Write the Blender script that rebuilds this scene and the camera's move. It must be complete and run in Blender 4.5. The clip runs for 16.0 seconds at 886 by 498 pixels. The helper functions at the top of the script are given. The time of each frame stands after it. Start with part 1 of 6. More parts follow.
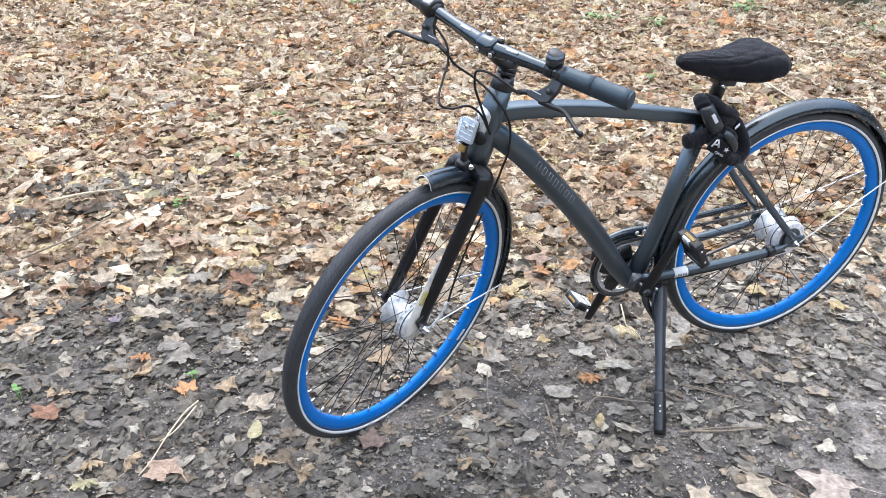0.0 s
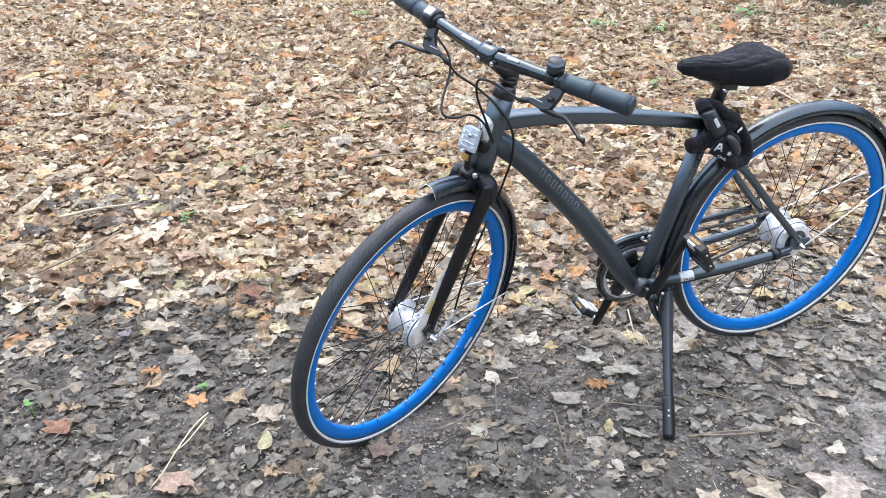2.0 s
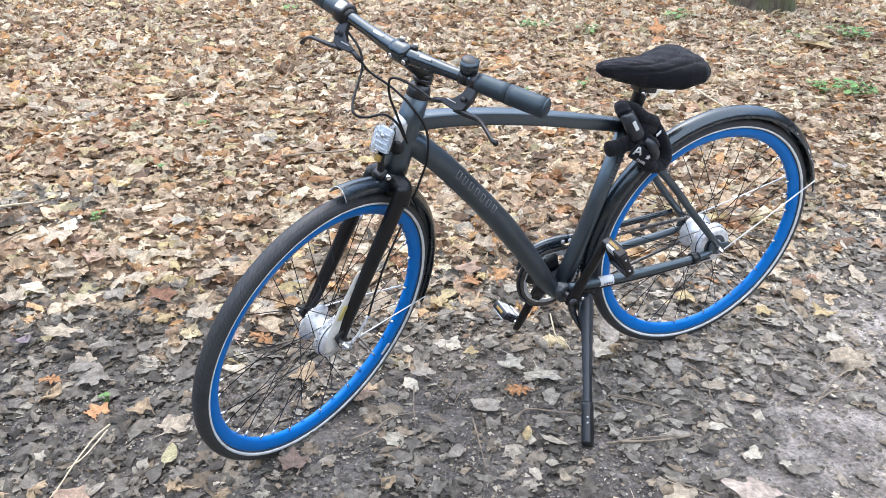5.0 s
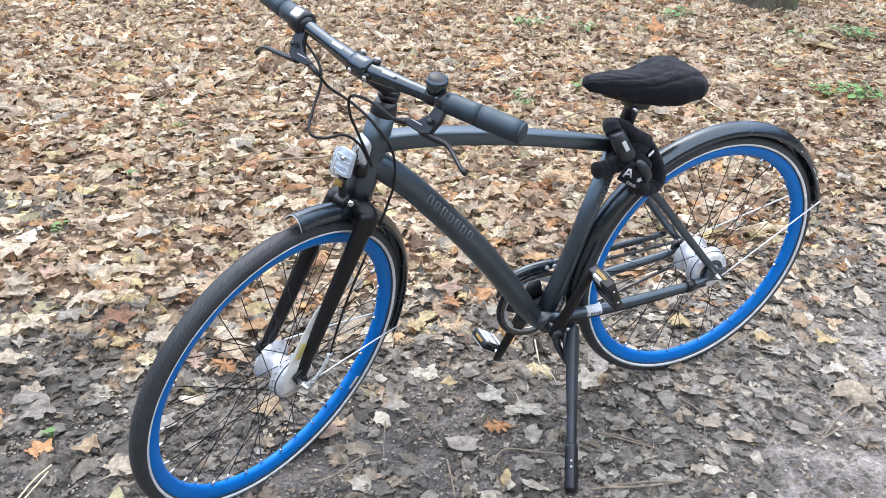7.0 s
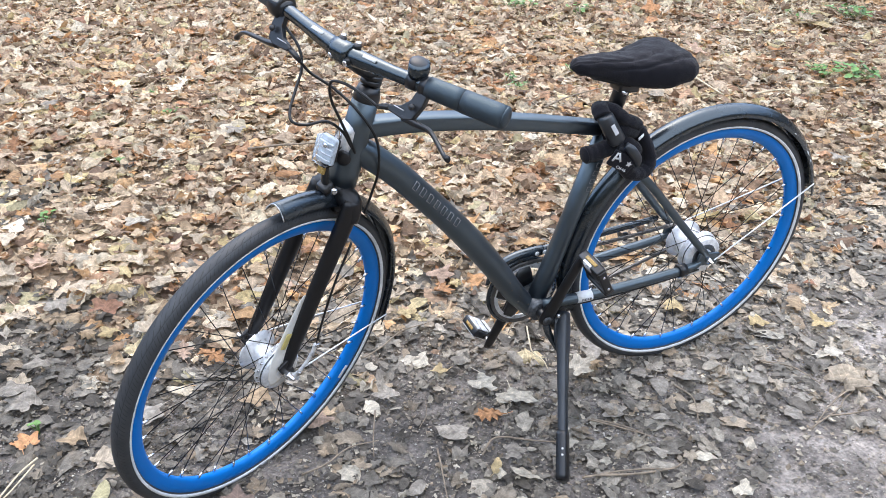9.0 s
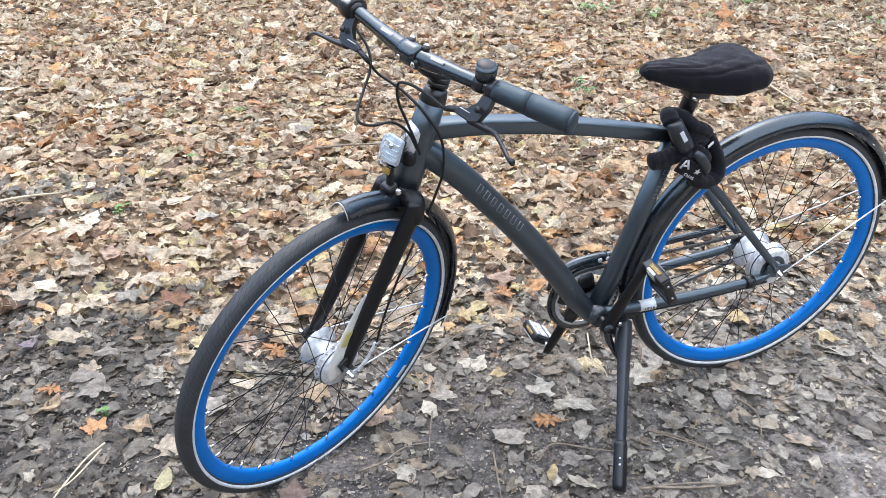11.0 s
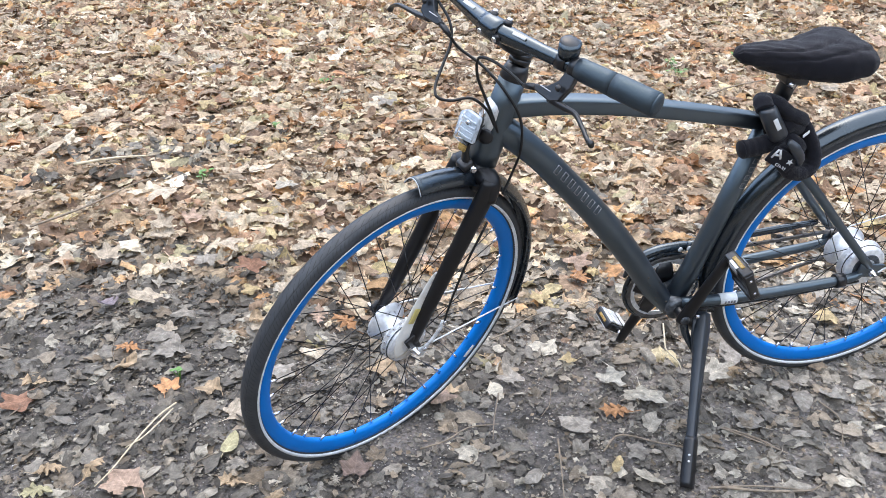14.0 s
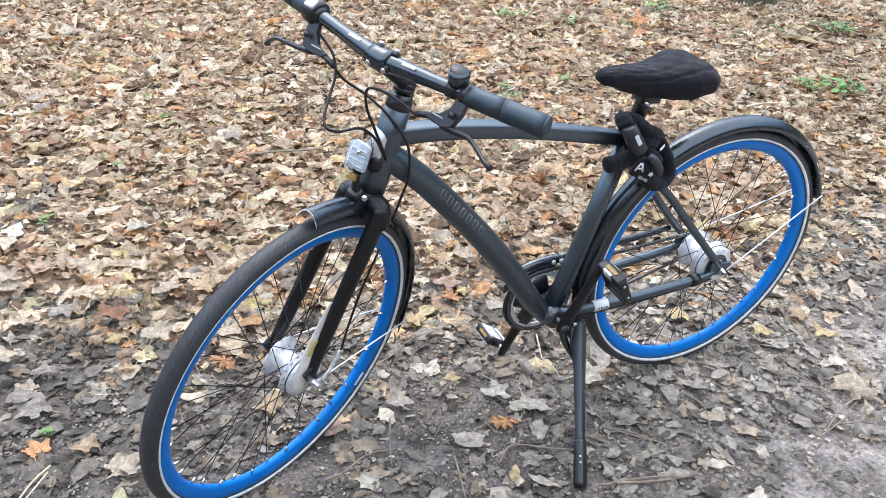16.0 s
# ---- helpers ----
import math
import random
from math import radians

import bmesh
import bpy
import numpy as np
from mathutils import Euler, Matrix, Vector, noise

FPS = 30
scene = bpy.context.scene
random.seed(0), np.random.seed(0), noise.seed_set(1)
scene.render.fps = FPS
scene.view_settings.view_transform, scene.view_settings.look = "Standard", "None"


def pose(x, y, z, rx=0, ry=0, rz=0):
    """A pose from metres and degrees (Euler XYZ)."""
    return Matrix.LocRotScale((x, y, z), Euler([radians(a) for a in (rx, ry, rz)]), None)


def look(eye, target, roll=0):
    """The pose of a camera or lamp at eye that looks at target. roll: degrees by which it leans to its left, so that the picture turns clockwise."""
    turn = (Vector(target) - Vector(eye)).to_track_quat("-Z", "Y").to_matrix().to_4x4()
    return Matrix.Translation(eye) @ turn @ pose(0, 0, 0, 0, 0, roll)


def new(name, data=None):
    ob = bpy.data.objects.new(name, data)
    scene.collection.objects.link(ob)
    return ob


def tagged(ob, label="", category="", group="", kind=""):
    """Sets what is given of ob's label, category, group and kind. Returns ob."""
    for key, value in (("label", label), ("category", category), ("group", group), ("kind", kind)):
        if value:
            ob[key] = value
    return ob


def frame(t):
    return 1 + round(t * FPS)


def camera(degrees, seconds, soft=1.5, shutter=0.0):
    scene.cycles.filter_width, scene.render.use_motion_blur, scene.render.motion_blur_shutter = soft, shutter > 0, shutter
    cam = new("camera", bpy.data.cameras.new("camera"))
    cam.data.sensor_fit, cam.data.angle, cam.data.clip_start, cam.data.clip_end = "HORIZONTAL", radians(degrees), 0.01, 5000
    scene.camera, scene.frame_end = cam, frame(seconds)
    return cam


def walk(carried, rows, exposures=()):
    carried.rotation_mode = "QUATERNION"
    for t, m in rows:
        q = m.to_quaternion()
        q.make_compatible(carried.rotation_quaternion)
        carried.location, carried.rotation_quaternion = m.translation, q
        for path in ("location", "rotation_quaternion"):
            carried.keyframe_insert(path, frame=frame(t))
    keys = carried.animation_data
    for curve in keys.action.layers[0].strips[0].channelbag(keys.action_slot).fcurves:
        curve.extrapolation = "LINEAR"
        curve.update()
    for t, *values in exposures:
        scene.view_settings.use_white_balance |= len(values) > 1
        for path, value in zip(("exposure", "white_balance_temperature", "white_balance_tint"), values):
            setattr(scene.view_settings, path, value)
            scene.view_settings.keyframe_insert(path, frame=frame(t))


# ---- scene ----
cam = camera(54.69, 16.0, soft=0.78)
walk(cam, [
    (0.0, look((-1.5570, -1.6750, 1.3655), (-0.9469, -0.0099, 0.4406), 0.128)),
    (0.5, look((-1.5620, -1.6573, 1.3688), (-0.9080, -0.0049, 0.4512), -0.454)),
    (1.0, look((-1.5688, -1.6582, 1.3682), (-0.9485, 0.0065, 0.4494), -0.000)),
    (1.5, look((-1.5677, -1.6726, 1.3654), (-1.0246, 0.0194, 0.4478), -0.879)),
    (2.0, look((-1.5551, -1.6873, 1.3677), (-0.9593, -0.0058, 0.4635), -1.199)),
    (2.5, look((-1.5450, -1.6984, 1.3641), (-0.8836, -0.0362, 0.4699), -0.242)),
    (3.0, look((-1.5385, -1.7066, 1.3631), (-0.8496, -0.0581, 0.4643), -0.267)),
    (3.5, look((-1.5441, -1.7024, 1.3630), (-0.9056, -0.0340, 0.4638), -0.571)),
    (4.0, look((-1.5276, -1.6983, 1.3629), (-0.8873, -0.0200, 0.4834), -0.101)),
    (4.5, look((-1.4970, -1.6882, 1.3577), (-0.8254, -0.0299, 0.4638), 0.308)),
    (4.7, look((-1.4918, -1.6745, 1.3542), (-0.7816, -0.0364, 0.4528), 0.684)),
    (6.8, look((-1.3765, -1.5022, 1.3457), (-0.6165, 0.0999, 0.4207), 1.907)),
    (7.0, look((-1.3573, -1.5004, 1.3449), (-0.6276, 0.1161, 0.4206), 1.570)),
    (7.5, look((-1.3328, -1.5039, 1.3455), (-0.6446, 0.1383, 0.4348), 1.047)),
    (8.0, look((-1.3220, -1.4954, 1.3456), (-0.5956, 0.1237, 0.4233), 0.757)),
    (8.5, look((-1.3189, -1.4833, 1.3416), (-0.5615, 0.1110, 0.4011), 0.898)),
    (9.0, look((-1.3235, -1.4848, 1.3393), (-0.5986, 0.1142, 0.3813), 1.079)),
    (9.5, look((-1.3229, -1.4905, 1.3376), (-0.6714, 0.1377, 0.3761), 0.737)),
    (9.7, look((-1.3239, -1.4914, 1.3382), (-0.6904, 0.1412, 0.3722), 0.845)),
    (12.0, look((-1.3215, -1.4822, 1.3389), (-0.7396, 0.1815, 0.3936), 0.379)),
    (12.5, look((-1.3179, -1.4853, 1.3377), (-0.7489, 0.1794, 0.3863), 0.456)),
    (13.0, look((-1.3108, -1.4810, 1.3348), (-0.7962, 0.1917, 0.3666), 0.396)),
    (13.5, look((-1.2997, -1.4694, 1.3282), (-0.8624, 0.2085, 0.3314), 0.059)),
    (14.0, look((-1.3012, -1.4631, 1.3286), (-0.8959, 0.2195, 0.3263), 0.503)),
    (14.5, look((-1.2988, -1.4594, 1.3293), (-0.7947, 0.2127, 0.3546), 0.502)),
    (15.0, look((-1.3483, -1.4461, 1.3352), (-0.7286, 0.1900, 0.3661), 1.143)),
    (15.5, look((-1.3905, -1.4451, 1.3372), (-0.6532, 0.1492, 0.3807), 2.114)),
    (16.0, look((-1.4214, -1.4461, 1.3376), (-0.6343, 0.1346, 0.3986), 2.540)),
], exposures=[(0.0, 1.74), (3.5, 1.71), (7.0, 1.68), (9.5, 1.68), (12.5, 1.66), (15.0, 1.68), (16.0, 1.68)])

# ---- world and light: a bright overcast day ----
SUN_DIR = (radians(66), radians(14))
world = bpy.data.worlds.new("overcast_sky")
scene.world = world
world.use_nodes = True
wn, wl = world.node_tree.nodes, world.node_tree.links
sky = wn.new("ShaderNodeTexSky")
sky.sky_type = "NISHITA"
sky.sun_disc = False
sky.sun_elevation, sky.sun_rotation = SUN_DIR
sky.air_density, sky.dust_density, sky.ozone_density = 1.0, 1.8, 1.0
wn["Background"].inputs[1].default_value = 0.15
wl.new(sky.outputs[0], wn["Background"].inputs[0])
sun_data = bpy.data.lights.new("sun", "SUN")
sun_data.energy, sun_data.angle, sun_data.color = 0.95, radians(120), (1.0, 0.97, 0.86)
sun = new("sun", sun_data)
sun.matrix_world = look((0, 0, 6), (0.02, 0.12, 5.0))

# ---- materials ----


def nodes(name):
    m = bpy.data.materials.new(name)
    m.use_nodes = True
    return m, m.node_tree.nodes, m.node_tree.links, m.node_tree.nodes["Principled BSDF"]


def surface(name, base, rough, metal=0.0, var=0.25, scale=30.0, bump=0.1, fine=400.0, spec=0.5, coat=0.0, ior=1.5, cool=0.0):
    """A plain material with blotches at one scale, grain at another and fine relief."""
    m, n, l, p = nodes(name)
    tc = n.new("ShaderNodeTexCoord")
    a, b = n.new("ShaderNodeTexNoise"), n.new("ShaderNodeTexNoise")
    a.inputs["Scale"].default_value, b.inputs["Scale"].default_value = scale, fine
    a.inputs["Detail"].default_value, b.inputs["Detail"].default_value = 4, 2
    for t in (a, b):
        l.new(tc.outputs["Object"], t.inputs["Vector"])
    ramp = n.new("ShaderNodeMapRange")
    ramp.inputs[1].default_value, ramp.inputs[2].default_value = 0.3, 0.7
    ramp.inputs[3].default_value, ramp.inputs[4].default_value = 1 - var, 1 + var
    l.new(a.outputs[0], ramp.inputs[0])
    mul = n.new("ShaderNodeVectorMath")
    mul.operation = "SCALE"
    mul.inputs[0].default_value = base
    l.new(ramp.outputs[0], mul.inputs["Scale"])
    l.new(mul.outputs[0], p.inputs["Base Color"])
    r2 = n.new("ShaderNodeMapRange")
    r2.inputs[3].default_value, r2.inputs[4].default_value = max(0.03, rough - 0.1), min(1, rough + 0.12)
    l.new(a.outputs[0], r2.inputs[0])
    l.new(r2.outputs[0], p.inputs["Roughness"])
    p.inputs["Metallic"].default_value = metal
    p.inputs["Specular IOR Level"].default_value = spec
    p.inputs["Coat Weight"].default_value = coat
    p.inputs["Coat Roughness"].default_value = rough * 0.8
    p.inputs["IOR"].default_value = ior
    p.inputs["Specular Tint"].default_value = (1 - cool, 1 - cool * 0.35, 1, 1)
    p.inputs["Coat Tint"].default_value = (1, 1, 1, 1)
    if bump:
        bp = n.new("ShaderNodeBump")
        bp.inputs["Strength"].default_value, bp.inputs["Distance"].default_value = bump, 0.001
        l.new(b.outputs[0], bp.inputs["Height"])
        l.new(bp.outputs[0], p.inputs["Normal"])
    return m


MAT_FRAME = surface("matte_anthracite_paint", (0.0135, 0.0168, 0.0235), 0.37, 0, 0.2, 18, 0.10, 900, spec=0.85, ior=1.85, cool=0.28)
MAT_FORK = surface("black_fork_paint", (0.006, 0.006, 0.007), 0.36, 0, 0.2, 18, 0.1, 900)
MAT_GUARD = surface("glossy_black_plastic", (0.0075, 0.0105, 0.0155), 0.24, 0, 0.3, 25, 0.08, 500, spec=0.75, coat=0.15, ior=1.7, cool=0.2)
MAT_PLASTIC = surface("black_plastic", (0.010, 0.0105, 0.012), 0.34, 0, 0.25, 40, 0.1, 700, spec=0.7)
MAT_GRIP = surface("grip_rubber", (0.022, 0.027, 0.034), 0.46, 0, 0.15, 40, 0.4, 1100, spec=0.6, ior=1.7, cool=0.35)
MAT_BLUE = surface("blue_rim_paint", (0.0, 0.185, 0.62), 0.34, 0, 0.06, 12, 0.04, 500, spec=0.28)
MAT_STRIPE = surface("reflective_stripe", (0.86, 0.88, 0.88), 0.4, 0, 0.15, 40, 0.1, 500)
MAT_ALU = surface("cast_aluminium", (0.82, 0.83, 0.84), 0.30, 0.35, 0.22, 70, 0.3, 500)
MAT_STEEL = surface("bright_steel", (0.70, 0.70, 0.71), 0.22, 0.95, 0.12, 60, 0.05, 500)
MAT_CHROME = surface("chrome", (0.80, 0.80, 0.82), 0.1, 1.0, 0.05, 60, 0.0, 500)
MAT_SPOKE = surface("black_spoke_steel", (0.02, 0.02, 0.02), 0.35, 0.6, 0.1, 60, 0.0)
MAT_CHAIN = surface("oily_chain_steel", (0.20, 0.195, 0.19), 0.42, 0.75, 0.25, 120, 0.3, 900)
MAT_CREAM = surface("pale_painted_steel", (0.84, 0.82, 0.76), 0.4, 0.0, 0.1, 40, 0.1, 500)
MAT_YELLOW = surface("yellow_sticker", (0.62, 0.52, 0.18), 0.4, 0.0, 0.08, 60, 0.0)
MAT_AMBER = surface("amber_reflector", (0.42, 0.27, 0.08), 0.25, 0.0, 0.3, 300, 0.6, 700)
MAT_WHITE = surface("white_print", (0.72, 0.73, 0.74), 0.45, 0.0, 0.08, 80, 0.0)
MAT_PRINT = surface("pale_grey_print", (0.24, 0.25, 0.265), 0.45, 0.0, 0.1, 80, 0.0)
MAT_CABLE = surface("black_cable_sleeve", (0.012, 0.012, 0.012), 0.4, 0, 0.1, 60, 0.1, 900)
MAT_LAMP = surface("clear_lens_plastic", (0.74, 0.79, 0.84), 0.20, 0.0, 0.18, 120, 0.3, 260, coat=0.5)
MAT_GLASS, _n, _l, _p = nodes("clear_lens")
_p.inputs["Base Color"].default_value = (0.90, 0.94, 0.97, 1)
_p.inputs["Transmission Weight"].default_value, _p.inputs["Roughness"].default_value, _p.inputs["IOR"].default_value = 1.0, 0.04, 1.16
MAT_WELD = surface("scuffed_weld_metal", (0.10, 0.11, 0.12), 0.42, 0.5, 0.6, 120, 0.6, 300)
MAT_BAR = surface("satin_black_bar_paint", (0.008, 0.010, 0.013), 0.20, 0, 0.2, 30, 0.08, 700, spec=0.8, coat=0.1, ior=1.7, cool=0.22)
MAT_STAND = surface("satin_grey_black_steel", (0.018, 0.0235, 0.0300), 0.42, 0, 0.3, 30, 0.2, 600, ior=1.7)
MAT_TWIG = surface("dry_twig", (0.255, 0.205, 0.15), 0.8, 0, 0.35, 60, 0.6, 300)
MAT_STRAW = surface("pale_straw", (0.62, 0.53, 0.37), 0.7, 0, 0.25, 60, 0.3, 300)
MAT_GREEN = surface("green_leaf", (0.125, 0.255, 0.065), 0.55, 0, 0.4, 25, 0.3, 200)
MAT_STUB = surface("weathered_wood", (0.16, 0.13, 0.10), 0.85, 0, 0.4, 40, 0.8, 120)


def tyre_material():
    """Rubber with slanted tread cuts, laid along the tyre by its own map."""
    m, n, l, p = nodes("tyre_rubber")
    tc, sep, no = n.new("ShaderNodeTexCoord"), n.new("ShaderNodeSeparateXYZ"), n.new("ShaderNodeTexNoise")
    no.inputs["Scale"].default_value, no.inputs["Detail"].default_value = 40, 5
    l.new(tc.outputs["Object"], no.inputs["Vector"])
    l.new(tc.outputs["UV"], sep.inputs[0])

    def op(kind, a, b):
        q = n.new("ShaderNodeMath")
        q.operation = kind
        for i, w in enumerate((a, b)):
            if isinstance(w, (int, float)):
                q.inputs[i].default_value = w
            else:
                l.new(w, q.inputs[i])
        return q.outputs[0]

    u, v = sep.outputs[0], sep.outputs[1]
    av = op("ABSOLUTE", v, 0)
    wob = op("MULTIPLY", no.outputs[0], 1.3)
    lean1 = op("FRACT", op("ADD", op("ADD", op("MULTIPLY", u, 3), op("MULTIPLY", v, 1.9)), wob), 0)
    lean2 = op("FRACT", op("ADD", op("MULTIPLY", u, 6), op("MULTIPLY", av, -2.6)), 0)
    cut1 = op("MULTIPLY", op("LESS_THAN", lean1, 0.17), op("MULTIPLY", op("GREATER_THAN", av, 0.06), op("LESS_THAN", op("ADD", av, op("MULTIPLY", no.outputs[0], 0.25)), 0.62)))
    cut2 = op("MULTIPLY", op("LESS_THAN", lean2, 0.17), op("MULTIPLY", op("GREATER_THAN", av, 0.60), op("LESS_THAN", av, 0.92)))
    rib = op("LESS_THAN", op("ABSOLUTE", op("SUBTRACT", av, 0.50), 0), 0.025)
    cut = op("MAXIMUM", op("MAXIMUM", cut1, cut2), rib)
    hgt = op("SUBTRACT", op("MULTIPLY", no.outputs[0], 0.25), cut)
    bp = n.new("ShaderNodeBump")
    bp.inputs["Strength"].default_value, bp.inputs["Distance"].default_value = 1.0, 0.0038
    l.new(hgt, bp.inputs["Height"])
    l.new(bp.outputs[0], p.inputs["Normal"])
    mix = n.new("ShaderNodeMix")
    mix.data_type = "RGBA"
    mix.inputs["A"].default_value, mix.inputs["B"].default_value = (0.022, 0.025, 0.029, 1), (0.066, 0.070, 0.075, 1)
    l.new(no.outputs[0], mix.inputs["Factor"])
    # near-black mixed into the cuts paints the shade inside the grooves
    cut_shade = n.new("ShaderNodeMix")
    cut_shade.data_type = "RGBA"
    cut_shade.inputs["B"].default_value = (0.006, 0.006, 0.007, 1)
    l.new(op("MULTIPLY", cut, op("MULTIPLY", no.outputs[0], 1.15)), cut_shade.inputs["Factor"])
    l.new(mix.outputs["Result"], cut_shade.inputs["A"])
    l.new(cut_shade.outputs["Result"], p.inputs["Base Color"])
    p.inputs["Roughness"].default_value = 0.5
    p.inputs["Specular IOR Level"].default_value = 0.5
    return m


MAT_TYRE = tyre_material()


def fabric_material():
    m, n, l, p = nodes("black_woven_fabric")
    tc, wv, no = n.new("ShaderNodeTexCoord"), n.new("ShaderNodeTexWave"), n.new("ShaderNodeTexNoise")
    wv.inputs["Scale"].default_value, wv.inputs["Distortion"].default_value = 500, 2
    no.inputs["Scale"].default_value = 60
    l.new(tc.outputs["Object"], wv.inputs["Vector"])
    l.new(tc.outputs["Object"], no.inputs["Vector"])
    mix = n.new("ShaderNodeMix")
    mix.data_type = "RGBA"
    mix.inputs["A"].default_value, mix.inputs["B"].default_value = (0.0055, 0.0054, 0.0082, 1), (0.0125, 0.0122, 0.0172, 1)
    l.new(no.outputs[0], mix.inputs["Factor"])
    l.new(mix.outputs["Result"], p.inputs["Base Color"])
    bp = n.new("ShaderNodeBump")
    bp.inputs["Strength"].default_value, bp.inputs["Distance"].default_value = 0.4, 0.0006
    l.new(wv.outputs[0], bp.inputs["Height"])
    l.new(bp.outputs[0], p.inputs["Normal"])
    p.inputs["Roughness"].default_value = 0.9
    p.inputs["Sheen Weight"].default_value = 0.10
    p.inputs["Specular IOR Level"].default_value = 0.25
    return m


MAT_FABRIC = fabric_material()


def leaf_material(name, stops, source, rough=0.62, damp=False, spread=(0.62, 1.20)):
    """Dry leaf: one of several colours for each leaf, mottling, paler veins. stops: (position, colour)."""
    m, n, l, p = nodes(name)
    if source == "island":
        rnd = n.new("ShaderNodeNewGeometry").outputs["Random Per Island"]
    else:
        rnd = n.new("ShaderNodeObjectInfo").outputs["Random"]
    ramp = n.new("ShaderNodeValToRGB")
    ramp.color_ramp.interpolation = "LINEAR"
    els = ramp.color_ramp.elements
    while len(els) < len(stops):
        els.new(0.5)
    for e, (pos, col) in zip(els, stops):
        e.position, e.color = pos, (*col, 1)
    l.new(rnd, ramp.inputs[0])
    tc = n.new("ShaderNodeTexCoord")
    geo = n.new("ShaderNodeNewGeometry")
    no, fi = n.new("ShaderNodeTexNoise"), n.new("ShaderNodeTexNoise")
    no.inputs["Scale"].default_value, no.inputs["Detail"].default_value, no.inputs["Roughness"].default_value = 55, 8, 0.65
    fi.inputs["Scale"].default_value, fi.inputs["Detail"].default_value = 260, 4
    l.new(geo.outputs["Position"], no.inputs["Vector"])
    l.new(geo.outputs["Position"], fi.inputs["Vector"])
    mr = n.new("ShaderNodeMapRange")
    mr.inputs[1].default_value, mr.inputs[2].default_value, mr.inputs[3].default_value, mr.inputs[4].default_value = 0.32, 0.68, 0.52, 1.36
    l.new(no.outputs[0], mr.inputs[0])
    # a second brightness factor for each leaf
    wn2 = n.new("ShaderNodeTexWhiteNoise")
    wn2.noise_dimensions = "1D"
    l.new(rnd, wn2.inputs["W"])
    mr2 = n.new("ShaderNodeMapRange")
    mr2.inputs[3].default_value, mr2.inputs[4].default_value = spread
    l.new(wn2.outputs["Value"], mr2.inputs[0])
    mm = n.new("ShaderNodeMath")
    mm.operation = "MULTIPLY"
    l.new(mr.outputs[0], mm.inputs[0])
    # drifts of paler and browner litter; with damp set, darker at -x, paler at +x
    drift, mr3, mm2 = n.new("ShaderNodeTexNoise"), n.new("ShaderNodeMapRange"), n.new("ShaderNodeMath")
    drift.inputs["Scale"].default_value, drift.inputs["Detail"].default_value = 2.6, 3
    l.new(geo.outputs["Position"], drift.inputs["Vector"])
    mr3.inputs[1].default_value, mr3.inputs[2].default_value, mr3.inputs[3].default_value, mr3.inputs[4].default_value = 0.35, 0.65, 0.86, 1.12
    l.new(drift.outputs[0], mr3.inputs[0])
    mm2.operation = "MULTIPLY"
    l.new(mr2.outputs[0], mm2.inputs[0])
    l.new(mr3.outputs[0], mm2.inputs[1])
    last = mm2.outputs[0]
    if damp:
        sx, x_tone, mm3 = n.new("ShaderNodeSeparateXYZ"), n.new("ShaderNodeMapRange"), n.new("ShaderNodeMath")
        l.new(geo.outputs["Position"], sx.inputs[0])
        x_tone.inputs[1].default_value, x_tone.inputs[2].default_value, x_tone.inputs[3].default_value, x_tone.inputs[4].default_value = -1.5, 0.1, 0.80, 1.20
        l.new(sx.outputs[0], x_tone.inputs[0])
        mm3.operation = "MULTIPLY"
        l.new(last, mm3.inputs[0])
        l.new(x_tone.outputs[0], mm3.inputs[1])
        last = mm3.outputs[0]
    l.new(last, mm.inputs[1])
    # veins from the leaf's own map
    sep = n.new("ShaderNodeSeparateXYZ")
    l.new(tc.outputs["UV"], sep.inputs[0])
    off = n.new("ShaderNodeMath")
    off.operation = "SUBTRACT"
    off.inputs[1].default_value = 0.5
    l.new(sep.outputs[0], off.inputs[0])
    ab = n.new("ShaderNodeMath")
    ab.operation = "ABSOLUTE"
    l.new(off.outputs[0], ab.inputs[0])
    slant = n.new("ShaderNodeMath")
    slant.operation = "SUBTRACT"
    l.new(sep.outputs[1], slant.inputs[0])
    l.new(ab.outputs[0], slant.inputs[1])
    fr = n.new("ShaderNodeMath")
    fr.operation = "PINGPONG"
    fr.inputs[1].default_value = 0.075
    l.new(slant.outputs[0], fr.inputs[0])
    mn = n.new("ShaderNodeMath")
    mn.operation = "MINIMUM"
    l.new(fr.outputs[0], mn.inputs[0])
    l.new(ab.outputs[0], mn.inputs[1])
    vein = n.new("ShaderNodeMapRange")
    vein.inputs[1].default_value, vein.inputs[2].default_value = 0.004, 0.016
    vein.inputs[3].default_value, vein.inputs[4].default_value = 1.25, 1.0
    l.new(mn.outputs[0], vein.inputs[0])
    m3 = n.new("ShaderNodeMath")
    m3.operation = "MULTIPLY"
    l.new(mm.outputs[0], m3.inputs[0])
    l.new(vein.outputs[0], m3.inputs[1])
    sc = n.new("ShaderNodeVectorMath")
    sc.operation = "SCALE"
    l.new(ramp.outputs[0], sc.inputs[0])
    l.new(m3.outputs[0], sc.inputs["Scale"])
    l.new(sc.outputs[0], p.inputs["Base Color"])
    bp = n.new("ShaderNodeBump")
    bp.inputs["Strength"].default_value, bp.inputs["Distance"].default_value = 0.6, 0.003
    add = n.new("ShaderNodeMath")
    add.operation = "MULTIPLY_ADD"
    add.inputs[1].default_value = 0.5
    l.new(fi.outputs[0], add.inputs[0])
    l.new(vein.outputs[0], add.inputs[2])
    l.new(add.outputs[0], bp.inputs["Height"])
